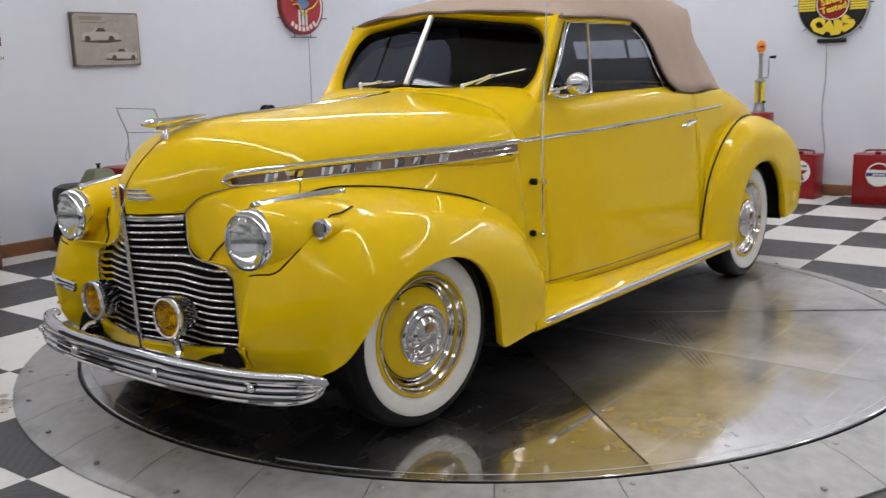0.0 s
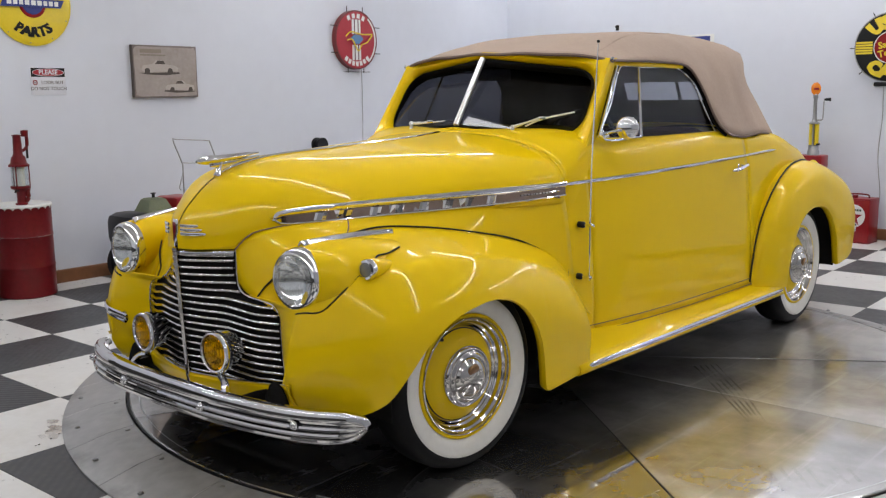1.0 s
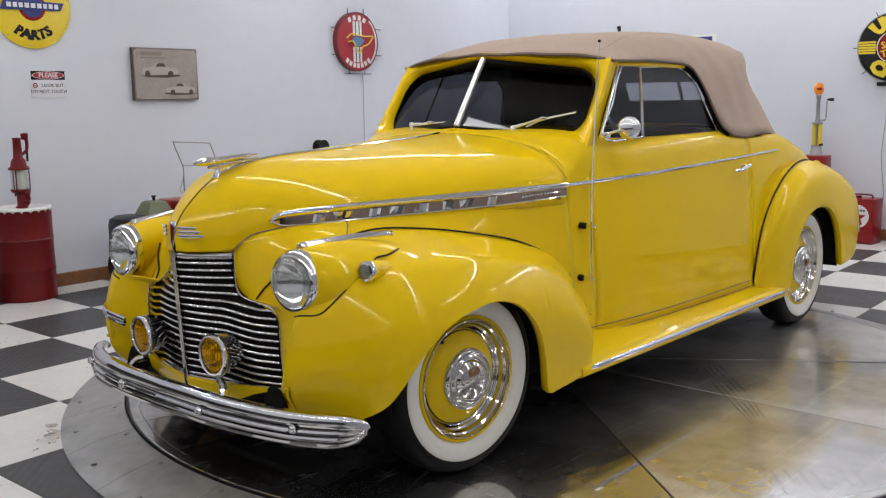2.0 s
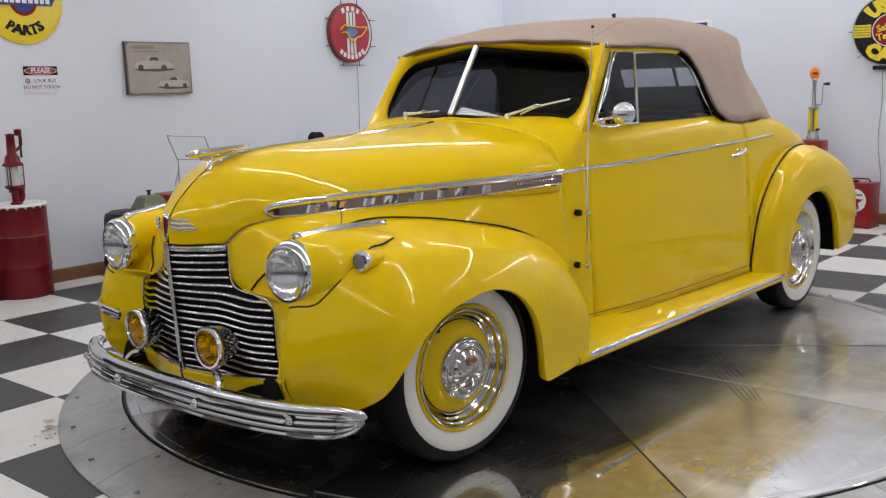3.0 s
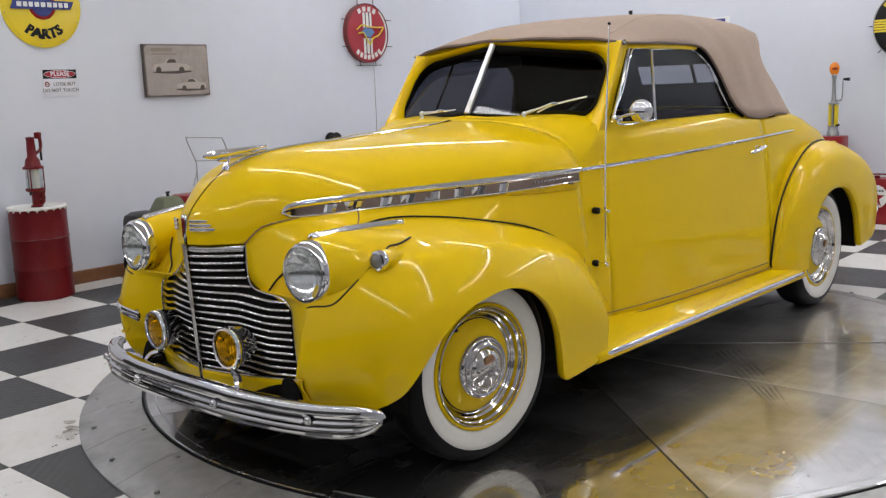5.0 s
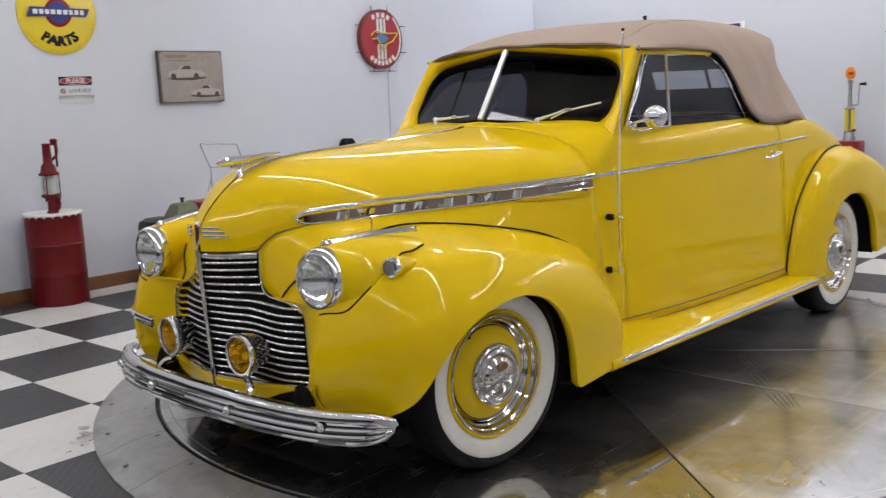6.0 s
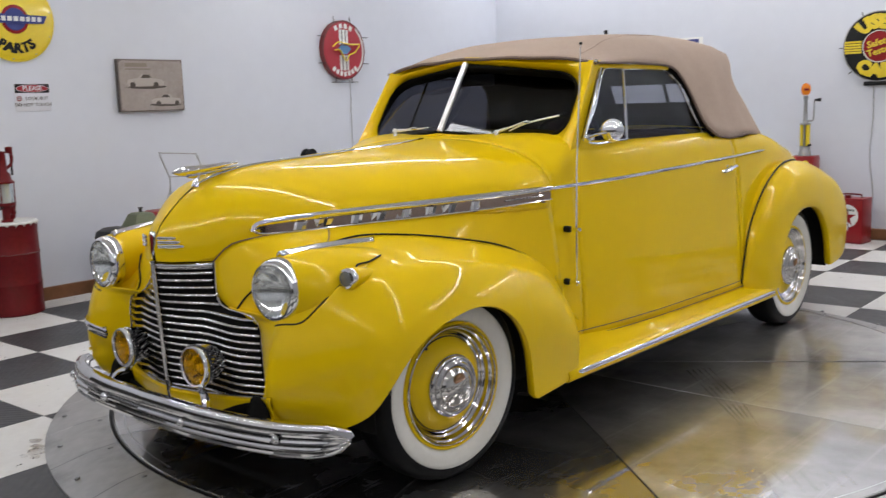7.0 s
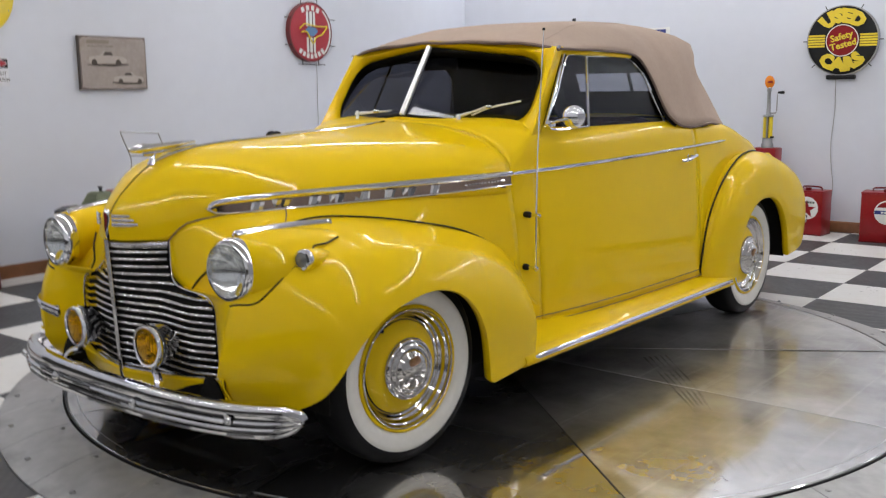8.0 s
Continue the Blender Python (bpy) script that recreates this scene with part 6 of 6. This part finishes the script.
part("side_band", flat([(0.283 * math.cos(a), 0.283 * math.sin(a)) for a in np.linspace(-0.9, 0.9, 20)] + [(0.255 * math.cos(a) + 0.002, 0.262 * math.sin(a)) for a in np.linspace(0.9, -0.9, 20)], 0.05, 0.0525), WHITE_PAINT, rs)
part("upper_lettering", arc_bars(0.235, (-26, -9, 8, 25), 0.046, 0.04, 0.051), WHITE_PAINT, rs)
part("lower_lettering", arc_bars(0.235, (218, 205, 192, 179, 166, 153, 140), 0.046, 0.036, 0.051), WHITE_PAINT, rs)
part("blue_shape", flat([(-0.08, 0.02), (-0.04, 0.05), (0.05, 0.045), (0.09, 0.01), (0.03, -0.04), (-0.05, -0.035)], 0.055, 0.062), mat("pale_blue_enamel", (0.10, 0.22, 0.42), 0.4), rs)
for pts in ([(-0.17, 0.03, 0.075), (-0.10, 0.075, 0.075), (-0.02, 0.065, 0.075), (0.08, 0.055, 0.075), (0.20, 0.06, 0.075)], [(-0.15, -0.005, 0.075), (-0.08, 0.0, 0.075), (-0.03, -0.07, 0.075), (0.01, -0.11, 0.075), (0.05, -0.05, 0.075), (0.13, -0.02, 0.075), (0.20, 0.05, 0.075)]):
    part("neon_tube", tube(flow(pts, 24), 0.007, 8), YELLOW_SIGN, rs, "yellow glass tubing")
for sx, yy in ((-1, 0.13), (-1, -0.13), (1, 0.13), (1, -0.13)):
    part("wire_stay", tube([(sx * 0.24, yy, 0.045), (sx * 0.345, yy, 0.045)], 0.004, 6), BLACK_PAINT, rs)
for sx in (-0.12, 0.1):
    part("wire_stay", tube([(sx, -0.25, 0.045), (sx, -0.325, 0.045)], 0.004, 6), BLACK_PAINT, rs)
    part("wire_stay", tube([(sx, 0.25, 0.045), (sx, 0.325, 0.045)], 0.004, 6), BLACK_PAINT, rs)
part("lower_stay", tube([(-0.18, -0.315, 0.045), (0.19, -0.315, 0.045)], 0.003, 6), BLACK_PAINT, rs)
cord("sign_cord", on_south(-2.94, 1.60), 1.5, 0.012)

# black used-cars neon sign
us = thing("neon_sign", "round black and yellow used cars neon sign with a red centre", "sign", place=on_west(-0.02, 1.724))
part("backing", disc(0.315, 0.03, 0.05, 72), BLACK_PAINT, us)
part("rim", ring(0.311, 0.320, 0.0, 0.053), STEEL, us)
for sx in (-1, 1):
    for k in range(5):
        y = (k - 2) * 0.024
        x1 = math.sqrt(0.308 ** 2 - y * y)
        part("stripe", slab(min(sx * 0.155, sx * x1), y - 0.009, 0.05, max(sx * 0.155, sx * x1), y + 0.009, 0.054), YELLOW_SIGN, us)
part("red_centre", disc(0.148, 0.05, 0.056, 48), RED_BRIGHT, us)
part("centre_ring", ring(0.138, 0.146, 0.056, 0.059), WHITE_PAINT, us)
lettering("word", "USED", 0.162, YELLOW_SIGN, us, pose(0, 0, 0.056), 0.006, arc=0.222, weight=0.013)
lettering("word", "CARS", 0.162, YELLOW_SIGN, us, pose(0, 0, 0.056), 0.006, arc=-0.226, weight=0.013)
lettering("word", "Safety", 0.085, YELLOW_SIGN, us, pose(-0.006, 0.034, 0.060, 0, 0, 14), 0.003, weight=0.002)
lettering("word", "Tested", 0.085, YELLOW_SIGN, us, pose(0.012, -0.04, 0.060, 0, 0, 14), 0.003, weight=0.002)
part("transformer", slab(-0.13, -0.355, 0.0, 0.13, -0.315, 0.06, 0.012), BLACK_PAINT, us, "black transformer box under the sign")
for a in (0, 62, 118, 180, 222, 318):
    an = radians(a)
    part("wire_stay", tube([(0.30 * math.cos(an), 0.30 * math.sin(an), 0.04), (0.36 * math.cos(an), 0.36 * math.sin(an), 0.04)], 0.004, 6), BLACK_PAINT, us)
cord("sign_cord", on_west(-0.07, 1.375), 1.28, 0.03)

# blue sign half hidden behind the canvas top
bs = thing("blue_sign", "blue rectangular sign with a pale border", "sign", place=on_west(-2.12, 1.80))
part("plate", slab(-0.36, -0.13, 0.002, 0.36, 0.13, 0.01, 0.003), WHITE_PAINT, bs)
part("field", slab(-0.33, -0.112, 0.01, 0.318, 0.112, 0.013), BLUE_PAINT, bs)
hook = thing("wall_hook", "small black wall hook", "hook", place=on_west(-2.90, 2.05))
part("plate", slab(-0.02, -0.03, 0.001, 0.02, 0.03, 0.008, 0.003), BLACK_PAINT, hook)
part("peg", tube(flow([(0, 0.0, 0.008), (0, 0.005, 0.04), (0, 0.015, 0.05)], 8), 0.007, 8), BLACK_PAINT, hook)


# ---- things on the floor ----
def at_floor(x, y, turn=0.0):
    return FIT @ Matrix.Translation((x, y, FLOOR)) @ pose(0, 0, 0, 0, 0, turn)


def oil_drum(r, h, mt, label, place):
    d = thing("oil_drum", label, "drum", place=place)
    prof = [(0.0, 0.0), (r - 0.012, 0.0), (r, 0.006)]
    for k in range(1, 3):
        z = h * k / 3
        prof += [(r, z - 0.014), (r + 0.004, z - 0.004), (r + 0.004, z + 0.004), (r, z + 0.014)]
    prof += [(r, h - 0.02), (r + 0.003, h - 0.012), (0.0, h - 0.012)]
    part("shell", lathe(prof, 56), mt, d)
    return d


drum = oil_drum(0.198, 0.665, RED_PAINT, "dark red steel drum with a white crimped lid", at_floor(0.80, -3.985))
n = 264
g = []
for k in range(n):
    a = 2 * math.pi * k / n
    drop = 0.026 - 0.017 * math.sqrt(abs(math.sin(11 * a)))
    g.append([(r * math.cos(a), r * math.sin(a), z) for r, z in ((0.0, 0.662), (0.17, 0.662), (0.186, 0.674), (0.200, 0.672), (0.205, 0.664), (0.206, 0.664 - drop))])
part("lid", sheet(g, wrap_u=True), WHITE_PAINT, drum, "white lid with a scalloped crimped edge", thick=0.002)
part("hoop", lathe([(0.2015, 0.4475), (0.2035, 0.4450), (0.2035, 0.4420), (0.2015, 0.4395)], 56, caps=False), HOOP, drum, "paint rubbed off along the rolling hoop")
oil_drum(0.19, 0.63, ZINC, "plain galvanised steel bin beside the wall", at_floor(1.50, -3.86))

hp = thing("hand_pump", "red cast hand pump with a glass cylinder on the drum", "pump", place=FIT @ Matrix.Translation((0.80, -3.975, 0.592)) @ Matrix.Diagonal((1.16, 1.16, 1.0, 1.0)))
part("base", join(lathe([(0.0, 0), (0.036, 0), (0.036, 0.010), (0.026, 0.018), (0.026, 0.085), (0.036, 0.105), (0.052, 0.115), (0.058, 0.122), (0.058, 0.135), (0, 0.135)], 24), tube(flow([(-0.020, 0.012, 0.02), (-0.036, 0.016, 0.05), (-0.034, 0.014, 0.09), (-0.044, 0.010, 0.125)], 12), 0.016, 10)), RED_PAINT, hp)
part("tap", tube(flow([(0.022, 0.02, 0.10), (0.040, 0.026, 0.115), (0.048, 0.028, 0.09)], 8), 0.006, 8), BLACK_PAINT, hp, "small black tap")
part("glass", lathe([(0.05, 0.135), (0.05, 0.275), (0.046, 0.275), (0.046, 0.135)], 28, caps=False), GLASS_CLEAR, hp, "clear glass measuring cylinder")
part("scale", tube([(0.0, 0, 0.136), (0.0, 0, 0.274)], 0.030, 16), WHITE_PAINT, hp, "white measuring scale inside the glass")
for a in (45, 165, 285):
    part("tie_rod", tube([(0.056 * math.cos(radians(a)), 0.056 * math.sin(radians(a)), 0.125), (0.056 * math.cos(radians(a)), 0.056 * math.sin(radians(a)), 0.285)], 0.004, 6), RED_PAINT, hp)
part("cap", lathe([(0.0, 0.275), (0.062, 0.275), (0.062, 0.287), (0.048, 0.30), (0.042, 0.34), (0.028, 0.36), (0.024, 0.49), (0.03, 0.5), (0.0, 0.505)], 24), RED_PAINT, hp)
part("handle", tube(flow([(0.02, 0.0, 0.36), (-0.05, 0.0, 0.40), (-0.062, 0, 0.45), (-0.055, 0, 0.51), (-0.03, 0, 0.515)], 20), 0.011, 8), RED_PAINT, hp, "red pump handle")
part("link", tube([(-0.058, 0, 0.33), (-0.06, 0, 0.50)], 0.007, 8), BLACK_PAINT, hp)
part("crank_eye", lathe([(0.0, 0.485), (0.02, 0.487), (0.022, 0.53), (0.0, 0.535)], 14), RED_PAINT, hp)
bpy.data.objects["crank_eye"].matrix_basis = Matrix.Translation((-0.05, 0, 0))

# old push mower with a wire handle
mw = thing("lawn_mower", "old lawn mower with olive engine, red deck and wire handle", "mower", place=at_floor(-0.05, -3.62))
for wx, wy, r in ((0.13, 0.12, 0.17), (0.13, -0.18, 0.17), (-0.42, 0.12, 0.16), (-0.42, -0.18, 0.16)):
    ang = np.linspace(0, 2 * math.pi, 36, endpoint=False)
    wh = part("wheel", moved(lathe([(r - 0.09, -0.03), (r - 0.02, -0.045), (r, -0.03), (r, 0.03), (r - 0.02, 0.045), (r - 0.09, 0.03)], 36, "y"), pose(wx, wy, r)), BLACK, mw, "black rubber wheel")
    part("hub", moved(lathe([(0, -0.04), (r * 0.45, -0.036), (r * 0.5, 0.0), (r * 0.45, 0.036), (0, 0.04)], 24, "y"), pose(wx, wy, r)), STEEL, wh)
part("cowl", slab(0.04, -0.22, 0.30, 0.30, 0.2, 0.562, 0.07), BLACK_PAINT, mw, "black rounded front cowl")
part("deck", slab(-0.55, -0.2, 0.28, 0.02, 0.14, 0.42, 0.03), RED_BRIGHT, mw, "red painted deck")
part("engine", sheet([[(sx * w, sy * w * 0.9, z) for sx, sy in ((-1, -1), (1, -1), (1, 1), (-1, 1))] for z, w in ((0.42, 0.125), (0.54, 0.12), (0.65, 0.07), (0.662, 0.05), (0.664, 0.0))], wrap_v=True), OLIVE, mw, "olive engine cover", smooth=20)
part("filler_cap", lathe([(0, 0.66), (0.012, 0.66), (0.012, 0.69), (0.02, 0.692), (0.02, 0.70), (0, 0.70)], 12), BLACK_PAINT, mw)
part("seat", slab(-0.34, -0.18, 0.42, -0.13, 0.12, 0.655, 0.02), RED_BRIGHT, mw, "red upright panel")
part("handle", join(tube(flow([(-0.26, 0.02, 0.70), (-0.262, 0.02, 0.88), (-0.257, 0.02, 0.912), (-0.187, 0.02, 1.092), (-0.22, 0.02, 1.095), (-0.49, 0.02, 1.075), (-0.52, 0.02, 1.06), (-0.58, 0.02, 0.90)], 60), 0.005, 6), tube([(-0.257, 0.02, 0.912), (-0.58, 0.02, 0.892)], 0.005, 6), tube([(-0.26, 0.02, 0.42), (-0.26, 0.02, 0.80)], 0.006, 6), tube([(-0.262, 0.02, 0.84), (-0.22, 0.02, 0.72), (-0.235, 0.02, 0.70)], 0.004, 6)), STEEL, mw, "bent wire handle")

# small black fitting on the wall behind the hood
bf = thing("hose_reel", "small black hose reel on the wall", "reel", place=on_south(-2.30, 0.872))
part("reel", lathe([(0.0, 0.0), (0.07, 0.0), (0.07, 0.015), (0.045, 0.02), (0.045, 0.07), (0.07, 0.075), (0.07, 0.09), (0, 0.09)], 24), BLACK_PAINT, bf)
part("bracket", slab(0.05, -0.05, 0.001, 0.14, -0.02, 0.03, 0.004), STEEL, bf)


# hand-cranked oil dispenser on a red tank
od = thing("oil_dispenser", "hand-cranked oil dispenser with yellow cylinders on a red tank", "pump", place=at_floor(-5.33, -0.60, 1.76) @ Matrix.Diagonal((0.76, 0.76, 1.0, 1.0)))
tank = part("tank", slab(-0.13, -0.17, 0.0, 0.13, 0.15, 0.80, 0.012), RED_BRIGHT, od, "red painted tank")
part("emblem", lathe([(0.0, 0.004), (0.075, 0.004), (0.08, 0.0)], 20, "x"), YELLOW_SIGN, tank, "yellow shell-like emblem")
bpy.data.objects["emblem"].matrix_basis = pose(0.131, 0.05, 0.68)
part("collar", lathe([(0.0, 0.80), (0.075, 0.80), (0.075, 0.83), (0.062, 0.85), (0.062, 0.89), (0.07, 0.895), (0, 0.895)], 24), STEEL, od)
for y in (-0.034, 0.034):
    part("cylinder", moved(lathe([(0.0, 0.895), (0.027, 0.895), (0.027, 1.095), (0, 1.095)], 20), pose(0, y, 0)), YELLOW_SIGN, od, "yellow oil cylinder")
part("rail", slab(-0.012, -0.008, 0.89, 0.04, 0.008, 1.10), STEEL, od)
part("head", lathe([(0.0, 1.095), (0.066, 1.095), (0.066, 1.108), (0.034, 1.118), (0.026, 1.14), (0.023, 1.2), (0.022, 1.33), (0.030, 1.34), (0.030, 1.365), (0, 1.37)], 24), STEEL, od)
part("crank", tube(flow([(0.0, 0.03, 1.13), (0.0, 0.09, 1.135), (0.0, 0.10, 1.17), (0.0, 0.105, 1.31), (0.0, 0.115, 1.325)], 20), 0.008, 8), STEEL, od, "grey crank arm")
part("crank_grip", tube([(0.0, 0.11, 1.325), (0.0, 0.185, 1.325)], [0.010, 0.017], 10), BLACK_PAINT, od, "black crank grip")
part("spout", tube([(0.05, 0.05, 0.90), (0.05, 0.095, 0.905)], 0.010, 8), BLACK_PAINT, od)
globe = part("globe", lathe([(0.0, -0.02), (0.04, -0.018), (0.058, -0.008), (0.061, 0.0), (0.058, 0.008), (0.04, 0.018), (0, 0.02)], 28, "x"), ORANGE, od, "small orange glass globe")
globe.matrix_basis = pose(0, 0, 1.425, 0, 0, 35)
part("globe_neck", lathe([(0, 1.36), (0.02, 1.36), (0.016, 1.375), (0, 1.375)], 12), WHITE_PAINT, od)
part("globe_mark", slab(0.0205, -0.03, -0.009, 0.023, 0.03, 0.009), RED_BRIGHT, globe)


def star(r0, r1):
    return [((r0 if k % 2 == 0 else r1) * math.sin(k * math.pi / 5), (r0 if k % 2 == 0 else r1) * math.cos(k * math.pi / 5)) for k in range(10)]


def fuel_can(w, d, h, place, emblem):
    """A square fuel can; front towards local x."""
    c = thing("fuel_can", "red square metal fuel can with a round white emblem", "can", "red fuel cans", place)
    part("body", slab(-d, -w / 2, 0.004, 0, w / 2, h - 0.02, 0.008), RED_BRIGHT, c)
    part("top", slab(-d - 0.003, -w / 2 - 0.003, h - 0.022, 0.003, w / 2 + 0.003, h - 0.008, 0.005), RED_BRIGHT, c)
    part("handle", tube(flow([(-d / 2, -w * 0.32, h - 0.008), (-d / 2, -w * 0.27, h + 0.022), (-d / 2, w * 0.27, h + 0.022), (-d / 2, w * 0.32, h - 0.008)], 16), 0.008, 8), RED_PAINT, c)
    part("spout_cap", moved(lathe([(0, h - 0.01), (0.026, h - 0.01), (0.026, h + 0.018), (0, h + 0.02)], 20), pose(-d * 0.25, -w * 0.05, 0)), RED_PAINT, c)
    part("bottom_hem", slab(-d - 0.002, -w / 2 - 0.002, 0.0, 0.002, w / 2 + 0.002, 0.012), RED_PAINT, c)
    if emblem == "star":
        part("drain_tap", moved(lathe([(0.0, 0.075), (0.03, 0.073), (0.052, 0.06), (0.056, 0.03), (0.03, 0.012), (0.02, 0.0)], 24, "x"), pose(0, -w * 0.36, h * 0.42)), BLACK_PAINT, c, "round black drain tap")
    m = pose(0.0015, 0.0, h * 0.60, 90, 0, 90)
    e = part("emblem", disc(min(0.107, w * 0.375), -0.001, 0.002, 40), WHITE_PAINT, c, "round white emblem")
    e.matrix_basis = m
    if emblem == "star":
        part("star", flat([(x, y - 0.012) for x, y in star(w * 0.31, w * 0.122)], 0.002, 0.0035), RED_BRIGHT, e, "red five-pointed star")
        part("mark", moved(bars([0.018, 0.018, 0.018, 0.018, 0.018, 0.018], 0.055, 0.018, 0.0036), Matrix()), mat("dark_green_ink", (0.05, 0.07, 0.05), 0.5), e)
    else:
        part("band", slab(-0.103, -0.016, 0.002, 0.103, 0.016, 0.0035), BLUE_PAINT, e, "dark blue band")
        part("red_half", flat([(0.095 * math.cos(a), 0.095 * math.sin(a)) for a in np.linspace(math.pi * 0.15, math.pi * 0.85, 16)], 0.002, 0.003), RED_BRIGHT, e)
        part("mark", moved(bars([0.02, 0.02, 0.02, 0.02], 0.0, 0.016, 0.0036), Matrix()), WHITE_PAINT, e)
    return c


fuel_can(0.285, 0.22, 0.425, at_floor(-5.22, -0.155, 1.76 - 6), "star")
fuel_can(0.44, 0.26, 0.455, at_floor(-5.12, 0.58, 1.76 + 6), "band")

# ---- a little dirt swept up against the turntable ----
dirt = thing("dirt_patch", "brown dust and dark crumbs on a white floor tile", "dirt", place=at_floor(2.09, -1.0), kind="stuff")
rnd = random.Random(5)
spots = []
for x, y, r in ((0.0, 0.0, 0.05), (-0.03, -0.05, 0.035), (0.03, 0.06, 0.03), (0.06, 0.02, 0.025), (-0.06, -0.13, 0.03)):
    spots.append(flat([(x + r * (1 + 0.3 * rnd.uniform(-1, 1)) * math.cos(a) * 0.7, y + r * (1 + 0.3 * rnd.uniform(-1, 1)) * math.sin(a)) for a in np.linspace(0, 2 * math.pi, 14, endpoint=False)], 0.0016, 0.0024))
part("dust", join(*spots), DUST, dirt, smooth=0)
crumbs = []
for x, y in ((0.02, -0.02), (0.05, 0.08), (0.13, 0.11), (0.115, 0.107), (0.0, 0.05)):
    r = rnd.uniform(0.002, 0.0045)
    crumbs.append(moved(lathe([(0.0, r), (r, 0.5 * r), (r * 1.2, 0.0), (0.0, 0.0)], 6), pose(x, y, 0.002, 0, 0, rnd.uniform(0, 90))))
part("crumbs", join(*crumbs), DARK, dirt, "dark crumbs", smooth=0)

# ---- floor tiles: 24-inch checkered vinyl ----
PITCH = 0.6097
U0, V0 = 6.775 - 11 * PITCH, 0.911 - PITCH
tile_meshes = []
for mt in (TILE_WHITE, TILE_BLACK):
    h = PITCH / 2 - 0.0008
    me = finish(*slab(-h, -h, -0.008, h, h, 0.0, 0.0015), "floor_tile", 0)
    me.materials.append(mt)
    tile_meshes.append(me)
floor_ob = bpy.data.objects["floor"]
far = [], []
for i in range(-1, int(LONG / PITCH) + 1):
    for j in range(-1, int(WIDE / PITCH) + 1):
        cx, cy = U0 + (i + 0.5) * PITCH, V0 + (j + 0.5) * PITCH
        dark = (i + j) % 2 == 1
        w = ROOM @ Vector((cx, cy, 0))
        if math.hypot(w.x - TT[0], w.y - TT[1]) < 1.75 or cx > LONG or cy > WIDE:
            continue
        if cx < 8.6 and cy < 7.8:
            o = new("floor_tile", tile_meshes[dark])
            o.parent = floor_ob
            o.matrix_basis = pose(cx, cy, 0, 0, 0, random.choice((0, 90, 180, 270)))
        else:
            far[dark].append(moved(slab(-h, -h, -0.008, h, h, 0.0), Matrix.Translation((cx, cy, 0))))
for k, nm in ((0, "white"), (1, "black")):
    o = part("floor_tile", join(*far[k]), (TILE_WHITE, TILE_BLACK)[k], floor_ob, smooth=0)
    tagged(o, kind="stuff")
